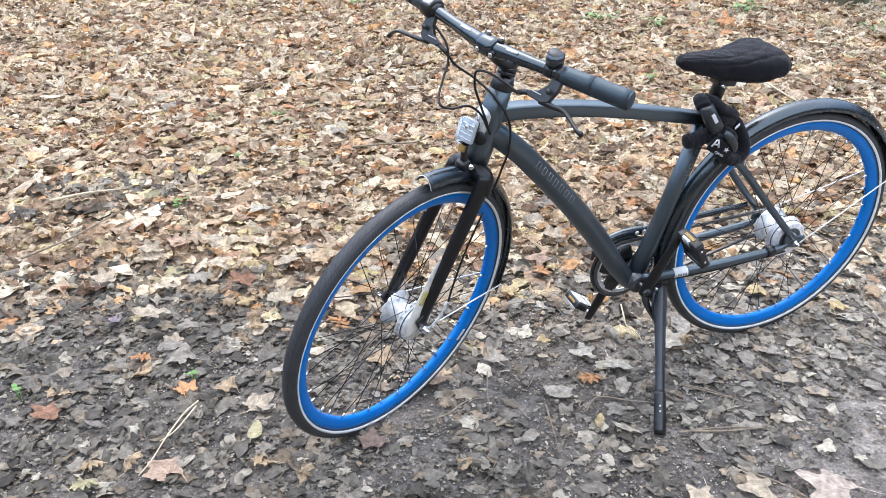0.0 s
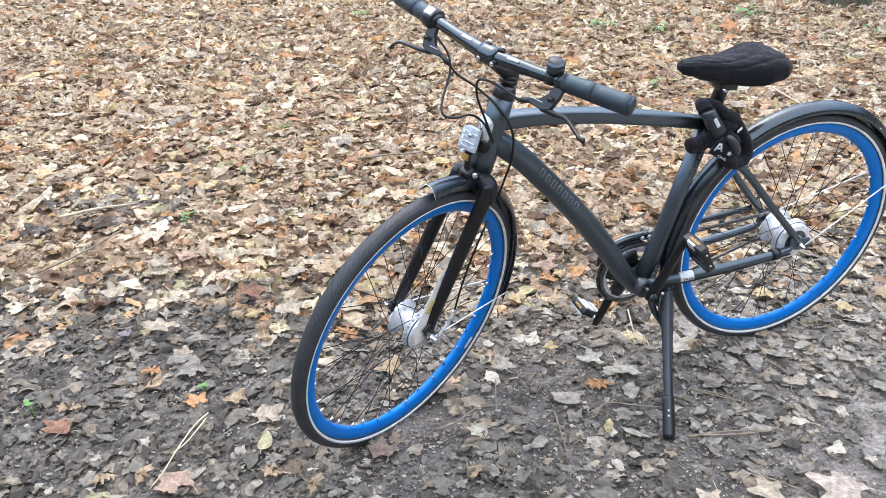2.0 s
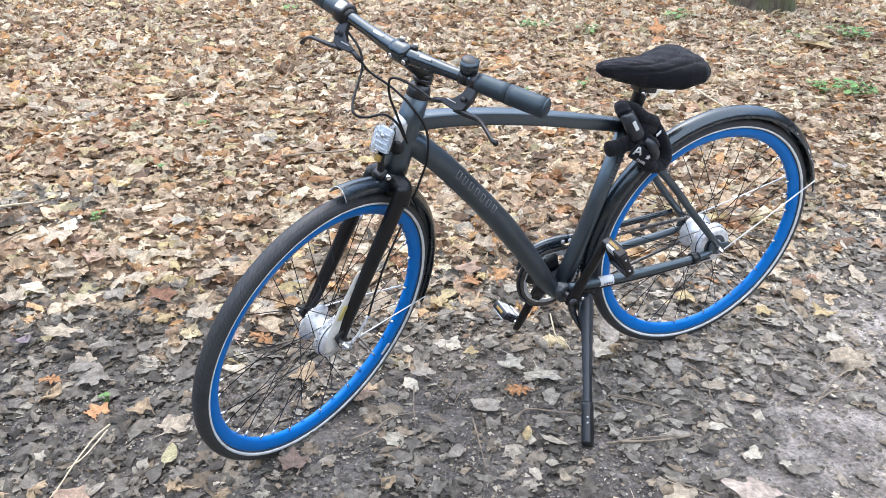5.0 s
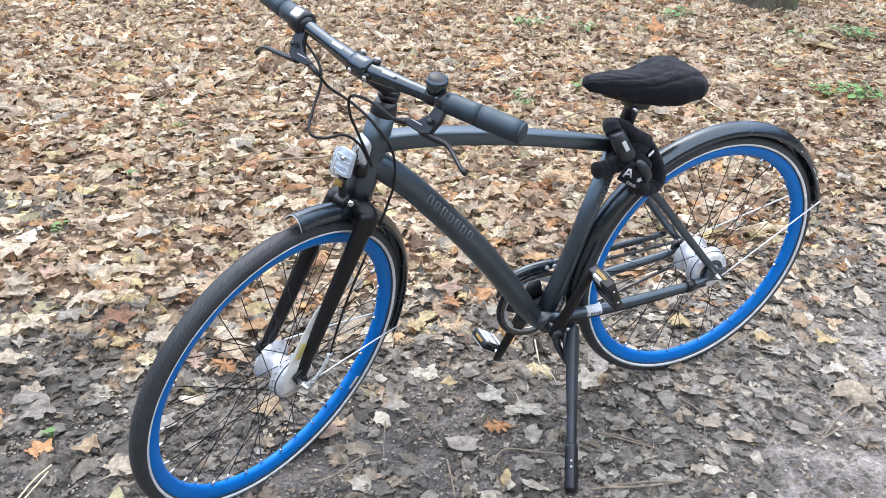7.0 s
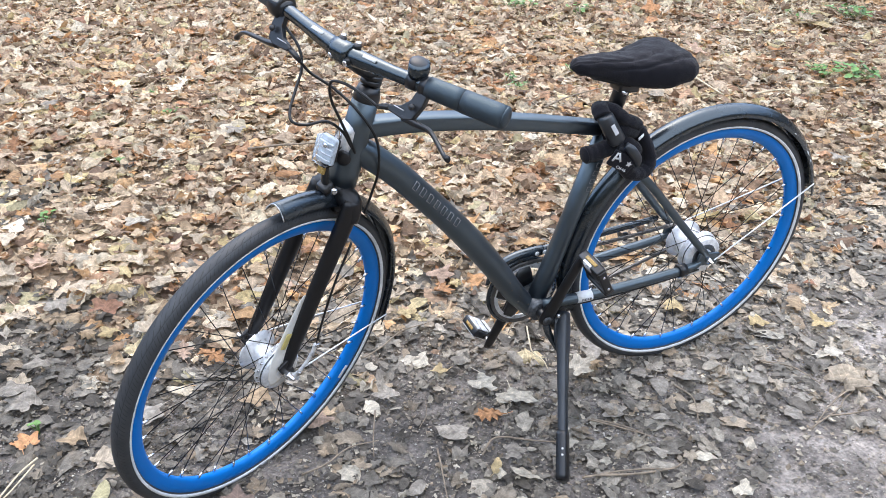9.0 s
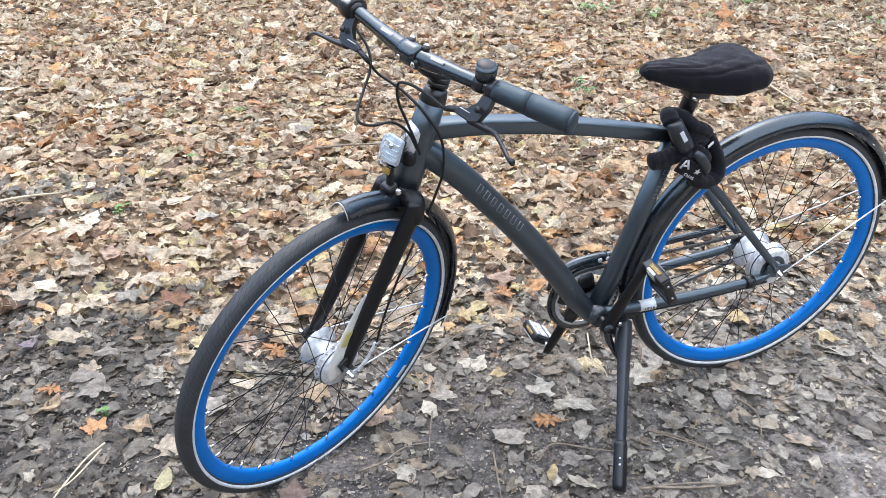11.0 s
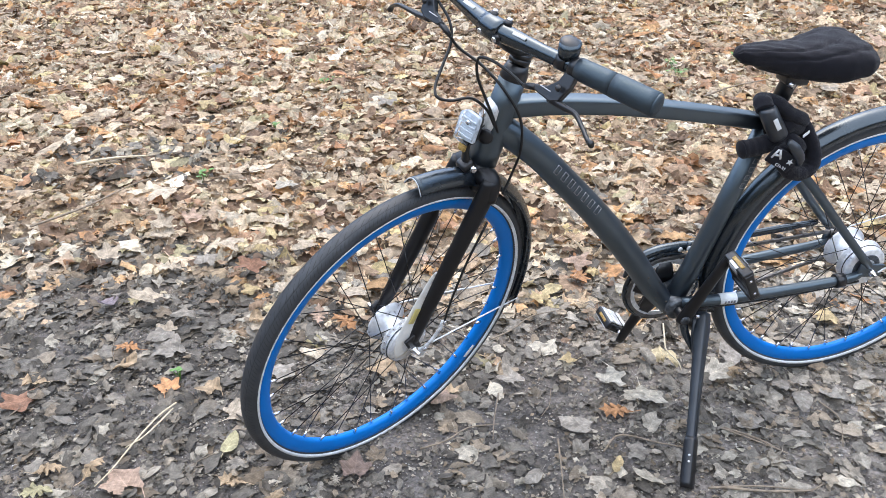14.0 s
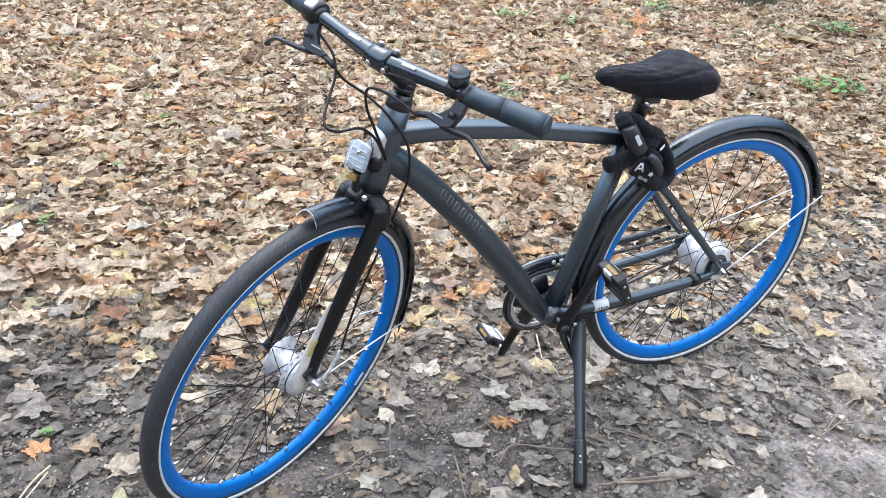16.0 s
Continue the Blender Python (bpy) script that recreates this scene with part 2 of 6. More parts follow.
    l.new(bp.outputs[0], p.inputs["Normal"])
    p.inputs["Roughness"].default_value = rough
    p.inputs["Specular IOR Level"].default_value = 0.2
    # thin leaves let some light through
    tr, ms = n.new("ShaderNodeBsdfTranslucent"), n.new("ShaderNodeMixShader")
    ms.inputs[0].default_value = 0.30
    l.new(sc.outputs[0], tr.inputs["Color"])
    l.new(bp.outputs[0], tr.inputs["Normal"])
    l.new(p.outputs[0], ms.inputs[1])
    l.new(tr.outputs[0], ms.inputs[2])
    l.new(ms.outputs[0], n["Material Output"].inputs["Surface"])
    return m


DRY = [(0.0, (0.158, 0.106, 0.075)), (0.07, (0.306, 0.205, 0.134)), (0.17, (0.523, 0.392, 0.262)), (0.31, (0.710, 0.605, 0.436)), (0.42, (0.582, 0.430, 0.274)), (0.50, (0.612, 0.365, 0.172)),
       (0.56, (0.434, 0.230, 0.124)), (0.62, (0.523, 0.395, 0.279)), (0.74, (0.612, 0.492, 0.355)), (0.88, (0.790, 0.705, 0.548)), (0.96, (0.671, 0.540, 0.284)), (1.0, (0.474, 0.430, 0.274))]
BITS = [(0.0, (0.156, 0.105, 0.077)), (0.25, (0.350, 0.235, 0.154)), (0.55, (0.525, 0.380, 0.252)), (0.85, (0.661, 0.515, 0.355)), (1.0, (0.758, 0.640, 0.469))]
DECAYED = [(0.0, (0.097, 0.085, 0.070)), (0.12, (0.164, 0.147, 0.123)), (0.38, (0.256, 0.233, 0.197)), (0.62, (0.338, 0.307, 0.257)), (0.78, (0.318, 0.250, 0.175)), (0.88, (0.444, 0.400, 0.328)), (1.0, (0.598, 0.545, 0.439))]
MAT_DRY = leaf_material("dry_leaf", DRY, "island")
MAT_BITS = leaf_material("leaf_bits", BITS, "island")
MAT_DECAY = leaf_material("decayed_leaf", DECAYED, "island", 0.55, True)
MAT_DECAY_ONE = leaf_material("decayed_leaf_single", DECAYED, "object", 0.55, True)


def one_leaf(name, col):
    return leaf_material(name, [(0.0, tuple(c * 0.92 for c in col)), (1.0, tuple(min(1, c * 1.06) for c in col))], "object", spread=(0.88, 1.10))


LEAF_COLOURS = {
    "cream": one_leaf("cream_leaf", (0.540, 0.455, 0.345)), "pale": one_leaf("pale_grey_leaf", (0.500, 0.460, 0.380)),
    "orange": one_leaf("orange_leaf", (0.589, 0.314, 0.154)), "yellow": one_leaf("yellow_leaf", (0.540, 0.425, 0.235)),
    "tan": one_leaf("tan_leaf", (0.486, 0.365, 0.237)), "violet": one_leaf("violet_grey_leaf", (0.307, 0.256, 0.275)),
    "pink": one_leaf("pinkish_leaf", (0.500, 0.360, 0.270)), "red": one_leaf("red_brown_leaf", (0.333, 0.186, 0.122)),
    "grey": one_leaf("grey_leaf", (0.370, 0.335, 0.285)), "blush": one_leaf("pale_pinkish_leaf", (0.600, 0.500, 0.425)), "dun": one_leaf("dull_reddish_leaf", (0.270, 0.200, 0.165)),
    "olive": one_leaf("olive_leaf", (0.422, 0.384, 0.230))}


def soil_material():
    m, n, l, p = nodes("damp_soil")
    geo = n.new("ShaderNodeNewGeometry")
    big, mid, fine, grit = (n.new("ShaderNodeTexNoise") for _ in range(4))
    for t, s, d in ((big, 1.3, 3), (mid, 11, 6), (fine, 110, 6), (grit, 420, 2)):
        t.inputs["Scale"].default_value, t.inputs["Detail"].default_value = s, d
        l.new(geo.outputs["Position"], t.inputs["Vector"])
    ramp = n.new("ShaderNodeValToRGB")
    els = ramp.color_ramp.elements
    els[0].position, els[0].color = 0.3, (0.058, 0.050, 0.043, 1)
    els[1].position, els[1].color = 0.72, (0.250, 0.222, 0.198, 1)
    e = els.new(0.52)
    e.color = (0.146, 0.130, 0.116, 1)
    l.new(mid.outputs[0], ramp.inputs[0])
    fr = n.new("ShaderNodeMapRange")
    fr.inputs[1].default_value, fr.inputs[2].default_value, fr.inputs[3].default_value, fr.inputs[4].default_value = 0.3, 0.7, 0.55, 1.4
    l.new(fine.outputs[0], fr.inputs[0])
    sc = n.new("ShaderNodeVectorMath")
    sc.operation = "SCALE"
    l.new(ramp.outputs[0], sc.inputs[0])
    l.new(fr.outputs[0], sc.inputs["Scale"])
    # the soil gets paler where the ground's attribute is higher
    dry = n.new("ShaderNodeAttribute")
    dry.attribute_name = "paleness"
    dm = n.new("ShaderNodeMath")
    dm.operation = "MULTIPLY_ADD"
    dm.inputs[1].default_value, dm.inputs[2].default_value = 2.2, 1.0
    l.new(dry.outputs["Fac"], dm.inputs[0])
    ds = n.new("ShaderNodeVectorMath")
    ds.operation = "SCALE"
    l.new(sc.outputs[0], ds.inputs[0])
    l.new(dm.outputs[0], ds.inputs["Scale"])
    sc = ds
    # pale grains
    vo = n.new("ShaderNodeTexVoronoi")
    vo.inputs["Scale"].default_value = 190
    l.new(geo.outputs["Position"], vo.inputs["Vector"])
    gr = n.new("ShaderNodeMapRange")
    gr.inputs[1].default_value, gr.inputs[2].default_value, gr.inputs[3].default_value, gr.inputs[4].default_value = 0.28, 0.18, 0, 1
    l.new(vo.outputs["Distance"], gr.inputs[0])
    pick = n.new("ShaderNodeSeparateColor")
    l.new(vo.outputs["Color"], pick.inputs[0])
    th = n.new("ShaderNodeMath")
    th.operation = "GREATER_THAN"
    th.inputs[1].default_value = 0.8
    l.new(pick.outputs[0], th.inputs[0])
    gm = n.new("ShaderNodeMath")
    gm.operation = "MULTIPLY"
    l.new(gr.outputs[0], gm.inputs[0])
    l.new(th.outputs[0], gm.inputs[1])
    mix = n.new("ShaderNodeMix")
    mix.data_type = "RGBA"
    mix.inputs["B"].default_value = (0.42, 0.39, 0.35, 1)
    l.new(gm.outputs[0], mix.inputs["Factor"])
    l.new(sc.outputs[0], mix.inputs["A"])
    # leaf mould where the litter lies
    at = n.new("ShaderNodeAttribute")
    at.attribute_name = "litter"
    v2 = n.new("ShaderNodeTexVoronoi")
    v2.inputs["Scale"].default_value = 17
    l.new(geo.outputs["Position"], v2.inputs["Vector"])
    s2 = n.new("ShaderNodeSeparateColor")
    l.new(v2.outputs["Color"], s2.inputs[0])
    r2 = n.new("ShaderNodeValToRGB")
    e2 = r2.color_ramp.elements
    e2[0].color, e2[1].color = (0.11, 0.080, 0.053, 1), (0.42, 0.32, 0.21, 1)
    e3 = e2.new(0.5)
    e3.color = (0.27, 0.195, 0.125, 1)
    l.new(s2.outputs[1], r2.inputs[0])
    mix2 = n.new("ShaderNodeMix")
    mix2.data_type = "RGBA"
    l.new(at.outputs["Fac"], mix2.inputs["Factor"])
    l.new(mix.outputs["Result"], mix2.inputs["A"])
    l.new(r2.outputs[0], mix2.inputs["B"])
    l.new(mix2.outputs["Result"], p.inputs["Base Color"])
    hs = n.new("ShaderNodeMath")
    hs.operation = "MULTIPLY_ADD"
    hs.inputs[1].default_value = 0.6
    l.new(fine.outputs[0], hs.inputs[0])
    l.new(mid.outputs[0], hs.inputs[2])
    h2 = n.new("ShaderNodeMath")
    h2.operation = "MULTIPLY_ADD"
    h2.inputs[1].default_value = 0.25
    l.new(grit.outputs[0], h2.inputs[0])
    l.new(hs.outputs[0], h2.inputs[2])
    bp = n.new("ShaderNodeBump")
    bp.inputs["Strength"].default_value, bp.inputs["Distance"].default_value = 1.0, 0.022
    l.new(h2.outputs[0], bp.inputs["Height"])
    l.new(bp.outputs[0], p.inputs["Normal"])
    rr = n.new("ShaderNodeMapRange")
    rr.inputs[3].default_value, rr.inputs[4].default_value = 0.5, 0.95
    l.new(big.outputs[0], rr.inputs[0])
    l.new(rr.outputs[0], p.inputs["Roughness"])
    return m


MAT_SOIL = soil_material()


def bark_material():
    m, n, l, p = nodes("mossy_bark")
    tc, no, wv = n.new("ShaderNodeTexCoord"), n.new("ShaderNodeTexNoise"), n.new("ShaderNodeTexNoise")
    mp = n.new("ShaderNodeMapping")
    mp.inputs["Scale"].default_value = (1, 1, 0.2)
    l.new(tc.outputs["Object"], mp.inputs[0])
    wv.inputs["Scale"].default_value, wv.inputs["Detail"].default_value = 26, 6
    no.inputs["Scale"].default_value, no.inputs["Detail"].default_value = 5, 4
    l.new(mp.outputs[0], wv.inputs["Vector"])
    l.new(tc.outputs["Object"], no.inputs["Vector"])
    ramp = n.new("ShaderNodeValToRGB")
    e = ramp.color_ramp.elements
    e[0].position, e[0].color = 0.35, (0.045, 0.036, 0.026, 1)
    e[1].position, e[1].color = 0.7, (0.19, 0.16, 0.12, 1)
    l.new(wv.outputs[0], ramp.inputs[0])
    mix = n.new("ShaderNodeMix")
    mix.data_type = "RGBA"
    mix.inputs["B"].default_value = (0.10, 0.12, 0.05, 1)
    mr = n.new("ShaderNodeMapRange")
    mr.inputs[1].default_value, mr.inputs[2].default_value = 0.4, 0.7
    l.new(no.outputs[0], mr.inputs[0])
    l.new(mr.outputs[0], mix.inputs["Factor"])
    l.new(ramp.outputs[0], mix.inputs["A"])
    l.new(mix.outputs["Result"], p.inputs["Base Color"])
    bp = n.new("ShaderNodeBump")
    bp.inputs["Strength"].default_value, bp.inputs["Distance"].default_value = 1.0, 0.02
    l.new(wv.outputs[0], bp.inputs["Height"])
    l.new(bp.outputs[0], p.inputs["Normal"])
    p.inputs["Roughness"].default_value = 0.9
    return m


MAT_BARK = bark_material()

# ---- mesh helpers ----


def mesh(name, v, f, mat, smooth=True):
    me = bpy.data.meshes.new(name)
    me.from_pydata([tuple(p) for p in v], [], [tuple(q) for q in f])
    me.materials.append(mat)
    me.polygons.foreach_set("use_smooth", [smooth] * len(me.polygons))
    me.update()
    return me


def part(name, vf, mat, parent, label="", smooth=True, m=None):
    """One mesh object under a thing or a part; m moves its points first."""
    v, f = vf
    v = np.asarray(v, float)
    if m is not None:
        a = np.array(m)
        v = v @ a[:3, :3].T + a[:3, 3]
    ob = new(name, mesh(name, v, f, mat, smooth))
    ob.parent = parent
    return tagged(ob, label)


def join(*parts):
    v, f, k = [], [], 0
    for a, b in parts:
        v.append(np.asarray(a, float))
        f += [tuple(i + k for i in q) for q in b]
        k += len(a)
    return np.concatenate(v), f


def smooth_line(pts, steps=6):
    """Catmull-Rom through the points."""
    p = np.asarray(pts, float)
    p = np.vstack([2 * p[0] - p[1], p, 2 * p[-1] - p[-2]])
    out = []
    for i in range(1, len(p) - 2):
        for t in np.linspace(0, 1, steps, endpoint=False):
            a, b, c, d = p[i - 1:i + 3]
            out.append(0.5 * (2 * b + (c - a) * t + (2 * a - 5 * b + 4 * c - d) * t * t + (3 * b - a - 3 * c + d) * t ** 3))
    out.append(p[-2])
    return np.array(out)


def sweep(pts, radii, n=14, side=None, squash=1.0, cap=True, steps=0, power=1.0):
    """A tube along points. side: the direction that squash narrows across; radii: one or one for each point."""
    p = np.asarray(pts, float)
    r = np.full(len(p), radii, float) if np.isscalar(radii) else np.asarray(radii, float)
    if steps:
        r = np.interp(np.linspace(0, len(p) - 1, (len(p) - 1) * steps + 1), np.arange(len(p)), r)
        p = smooth_line(p, steps)
    t = np.gradient(p, axis=0)
    t /= np.linalg.norm(t, axis=1, keepdims=True) + 1e-12
    ref = np.array(side if side is not None else (0.123, 0.987, 0.05), float)
    v = []
    for i in range(len(p)):
        a = ref - t[i] * (ref @ t[i])
        if np.linalg.norm(a) < 1e-3:
            a = np.cross(t[i], (0.3, 0.5, 0.8))
        a /= np.linalg.norm(a)
        if side is None:
            ref = a
        b = np.cross(t[i], a)
        ang = np.linspace(0, 2 * math.pi, n, endpoint=False)
        ca, sa = (np.sign(q) * np.abs(q) ** power for q in (np.cos(ang), np.sin(ang)))
        v.append(p[i] + r[i] * (np.outer(ca * squash, a) + np.outer(sa, b)))
    v = np.concatenate(v)
    f = [(i * n + j, i * n + (j + 1) % n, (i + 1) * n + (j + 1) % n, (i + 1) * n + j) for i in range(len(p) - 1) for j in range(n)]
    if cap:
        f += [tuple(range(n))[::-1], tuple(range((len(p) - 1) * n, len(p) * n))]
    return v, f


def lathe(profile, n=48, close=False):
    """Turn (y, r) points round the y axis."""
    pr = list(profile)
    ang = np.linspace(0, 2 * math.pi, n, endpoint=False)
    v = np.array([(r * math.cos(a), y, r * math.sin(a)) for y, r in pr for a in ang])
    m = len(pr)
    rows = m if close else m - 1
    f = [(i * n + j, i * n + (j + 1) % n, ((i + 1) % m) * n + (j + 1) % n, ((i + 1) % m) * n + j) for i in range(rows) for j in range(n)]
    if not close:
        f += [tuple(range(n))[::-1], tuple(range((m - 1) * n, m * n))]
    return v, f


def block(size, bevel=0.002, m=None, seg=2):
    bm = bmesh.new()
    bmesh.ops.create_cube(bm, size=1, matrix=Matrix.Diagonal((*size, 1)))
    if bevel:
        bmesh.ops.bevel(bm, geom=list(bm.edges), offset=bevel, segments=seg, profile=0.6, affect="EDGES")
    v = np.array([x.co[:] for x in bm.verts])
    f = [tuple(q.index for q in x.verts) for x in bm.faces]
    bm.free()
    if m is not None:
        a = np.array(m)
        v = v @ a[:3, :3].T + a[:3, 3]
    return v, f


def aim(p, q, up=(0, 1, 0)):
    """A pose at the middle of p and q whose z axis runs from p to q and whose x axis is near up."""
    p, q = Vector(p), Vector(q)
    z = (q - p).normalized()
    x = Vector(up)
    x = (x - z * x.dot(z)).normalized()
    y = z.cross(x)
    m = Matrix((x, y, z)).transposed().to_4x4()
    m.translation = (p + q) / 2
    return m


def dome(r, h, n=20, k=7):
    """A cap of radius r and height h on the xy plane."""
    v, f = [], []
    for i in range(k):
        a = i / k * math.pi / 2
        for j in range(n):
            b = 2 * math.pi * j / n
            v.append((r * math.cos(a) * math.cos(b), r * math.cos(a) * math.sin(b), h * math.sin(a)))
    v.append((0, 0, h))
    for i in range(k - 1):
        for j in range(n):
            f.append((i * n + j, i * n + (j + 1) % n, (i + 1) * n + (j + 1) % n, (i + 1) * n + j))
    f += [((k - 1) * n + j, (k - 1) * n + (j + 1) % n, k * n) for j in range(n)]
    f.append(tuple(range(n))[::-1])
    return v, f


def moved(vf, m):
    a = np.array(m)
    return np.asarray(vf[0], float) @ a[:3, :3].T + a[:3, 3], vf[1]


# ---- the ground ----


def relief(x, y):
    """Height of the soil: low swells, with the trodden path a little lower."""
    return (0.004 * np.sin(2.1 * x + 0.7) * np.sin(1.7 * y + 0.4) + 0.003 * np.sin(5.3 * x - 2.2 * y) + 0.002 * np.sin(9.1 * y + 4.0 * x + 1.0)) * np.exp(-((np.abs(x) + np.abs(y)) / 30) ** 2) + 0.004


def litter_cover(x, y):
    """1 where the leaf carpet lies thick, 0 on the trodden path."""
    edge = np.minimum(0.16 + 0.15 * (x + 0.2) ** 2, 0.55) + 0.10 * np.sin(2.9 * x + 1.0) + 0.06 * np.sin(7.3 * x)
    edge = edge + 0.14 * np.clip((-0.35 - x) / 0.4, 0, 1) - 0.13 * np.clip((x + 0.2) / 0.4, 0, 1)
    s = np.clip((y - edge + 0.30) / 0.85, 0, 1)
    b = np.clip((-2.9 + 0.15 * np.sin(1.7 * x) - y) / 0.9, 0, 1)
    return s * s * (3 - 2 * s) + b * b * (3 - 2 * b)


def spread(a, b, step, far):
    core = np.arange(a, b + 1e-6, step)
    out, d, s = [], 0.0, step
    while d < far:
        s *= 1.5
        d += s
        out.append(d)
    out = np.array(out)
    return np.concatenate([(a - out)[::-1], core, b + out])


gx, gy = spread(-3.5, 5.5, 0.06, 700), spread(-2.5, 8.0, 0.06, 700)
GX, GY = np.meshgrid(gx, gy)
gv = np.stack([GX, GY, relief(GX, GY)], -1).reshape(-1, 3)
nx = len(gx)
gf = [(j * nx + i, j * nx + i + 1, (j + 1) * nx + i + 1, (j + 1) * nx + i) for j in range(len(gy) - 1) for i in range(nx - 1)]
ground = new("ground", mesh("ground", gv, gf, MAT_SOIL))
at = ground.data.attributes.new("litter", "FLOAT", "POINT")
at.data.foreach_set("value", litter_cover(gv[:, 0], gv[:, 1]))
# rises towards +x, weaker at larger y
paleness = np.clip((gv[:, 0] + 0.75 + 0.25 * np.sin(3 * gv[:, 1])) / 1.1, 0, 1) * np.clip(0.45 + 0.55 * (0.25 - gv[:, 1]) / 0.5, 0.45, 1)
at2 = ground.data.attributes.new("paleness", "FLOAT", "POINT")
at2.data.foreach_set("value", paleness)
tagged(ground, "dark damp trodden soil with pale grit, leaf mould beyond the path", "ground", kind="structure")


def woods_material():
    m, n, l, p = nodes("unseen_woods")
    geo, mp, no, fi = n.new("ShaderNodeNewGeometry"), n.new("ShaderNodeMapping"), n.new("ShaderNodeTexNoise"), n.new("ShaderNodeTexNoise")
    mp.inputs["Scale"].default_value = (1, 1, 0.15)
    l.new(geo.outputs["Position"], mp.inputs[0])
    l.new(mp.outputs[0], fi.inputs["Vector"])
    l.new(geo.outputs["Position"], no.inputs["Vector"])
    no.inputs["Scale"].default_value, no.inputs["Detail"].default_value = 0.35, 8
    fi.inputs["Scale"].default_value, fi.inputs["Detail"].default_value = 1.6, 4
    mul = n.new("ShaderNodeMath")
    mul.operation = "MULTIPLY"
    l.new(no.outputs[0], mul.inputs[0])
    l.new(fi.outputs[0], mul.inputs[1])
    ramp = n.new("ShaderNodeValToRGB")
    e = ramp.color_ramp.elements
    e[0].position, e[0].color = 0.12, (0.020, 0.018, 0.013, 1)
    e[1].position, e[1].color = 0.42, (0.15, 0.115, 0.06, 1)
    e2 = e.new(0.27)
    e2.color = (0.06, 0.055, 0.032, 1)
    l.new(mul.outputs[0], ramp.inputs[0])
    l.new(ramp.outputs[0], p.inputs["Base Color"])
    p.inputs["Roughness"].default_value = 0.95
    return m


# edge of woods all round, far off, uneven top; unseen, added to darken low reflections
wv, wf, WN = [], [], 360
for i in range(WN):
    a = 2 * math.pi * i / WN
    # lower towards +y, so that upper faces mirror open sky
    h = 16 - 5 * math.sin(a) + 2.5 * math.sin(5 * a + 1) + 2.2 * math.sin(13 * a) + 1.6 * math.sin(37 * a + 2) + 1.2 * math.sin(71 * a)
    for r, z in ((48 + math.sin(19 * a), -0.5), (47 + 1.5 * math.sin(23 * a), h * 0.55), (50 + 1.5 * math.sin(17 * a + 1), h), (53, h - 0.5), (54, -0.5)):
        wv.append((r * math.cos(a), r * math.sin(a), z))
for i in range(WN):
    for j in range(4):
        k = (i + 1) % WN
        wf.append((i * 5 + j, k * 5 + j, k * 5 + j + 1, i * 5 + j + 1))
woods = new("backdrop", mesh("backdrop", wv, wf, woods_material()))
tagged(woods, "dark edge of autumn woods all round, far off, unseen and added to darken low reflections", "woods", kind="structure")

# ---- the bicycle ----
WHEEL_R = 0.350
LEAN, PITCH = radians(5.667), radians(-0.884)
HEAD, STEER = radians(72.758), radians(28.287)
BASE = 1.0749
AXIS = Vector((math.cos(HEAD), 0, math.sin(HEAD)))
FOOT = Vector((-1.0016, 0, 0.3273))
BIKE = Matrix.Rotation(LEAN, 4, "X") @ Matrix.Translation((0, 0, WHEEL_R)) @ Matrix.Rotation(PITCH, 4, "Y") @ Matrix.Translation((0, 0, -WHEEL_R))
TURN = Matrix.Translation(FOOT) @ Matrix.Rotation(STEER, 4, AXIS) @ Matrix.Translation(-FOOT)
REAR = Matrix.Translation((0, 0, WHEEL_R))
FRONT = TURN @ Matrix.Translation((-BASE, 0, WHEEL_R))

bike = new("bicycle")
bike.matrix_world = BIKE
tagged(bike, "matte black city bicycle with bright blue rims, parked on its kickstand", "bicycle")


def on_axis(z):
    return Vector((FOOT.x + (z - FOOT.z) * AXIS.x / AXIS.z, 0, z))


def tyre_mesh(n=240, k=28):
    v, f = [], []
    for i in range(n):
        a = 2 * math.pi * i / n
        for j in range(k):
            b = 2 * math.pi * j / k
            r = 0.3275 + 0.0165 * math.cos(b)
            v.append((r * math.cos(a), 0.0185 * math.sin(b), r * math.sin(a)))
    for i in range(n):
        for j in range(k):
            f.append((i * k + j, i * k + (j + 1) % k, ((i + 1) % n) * k + (j + 1) % k, ((i + 1) % n) * k + j))
    return v, f


def tyre_map(me, n=240, k=28):
    """Map: along the tyre in tread repeats, across it from -1 to 1."""
    lay = me.uv_layers.new(name="map")
    uv = []
    for i in range(n):
        for j in range(k):
            for di, dj in ((0, 0), (0, 1), (1, 1), (1, 0)):
                b = 2 * math.pi * (j + dj) / k
                uv += [(i + di) / n * 40, math.sin(b) if math.cos(b) > -0.01 else math.copysign(1.0, math.sin(b))]
    lay.data.foreach_set("uv", uv)


def ring(r, y, w, t, n=144):
    return lathe([(y - w, r - t), (y + w, r - t), (y + w, r + t), (y - w, r + t)], n, close=True)


def ring_band(r0, r1, y0, y1, n=160):
    """A thin band on the tyre's side, between two radii."""
    s = 1 if y0 > 0 else -1
    return lathe([(y0, r0), (y1, r1), (y1 - s * 0.003, r1), (y0 - s * 0.003, r0)], n, close=True)


SPOKE_MESH = mesh("spoke", *sweep([(0, 0, 0), (0, 0, 1)], 0.00095, 6), MAT_SPOKE)
NIPPLE_MESH = mesh("nipple", *sweep([(0, 0, -0.007), (0, 0, 0.0), (0, 0, 0.008)], [0.0024, 0.0031, 0.0036], 6), MAT_CHROME)


def child(name, me, parent, m):
    ob = new(name, me)
    ob.parent = parent
    ob.matrix_local = m
    return ob


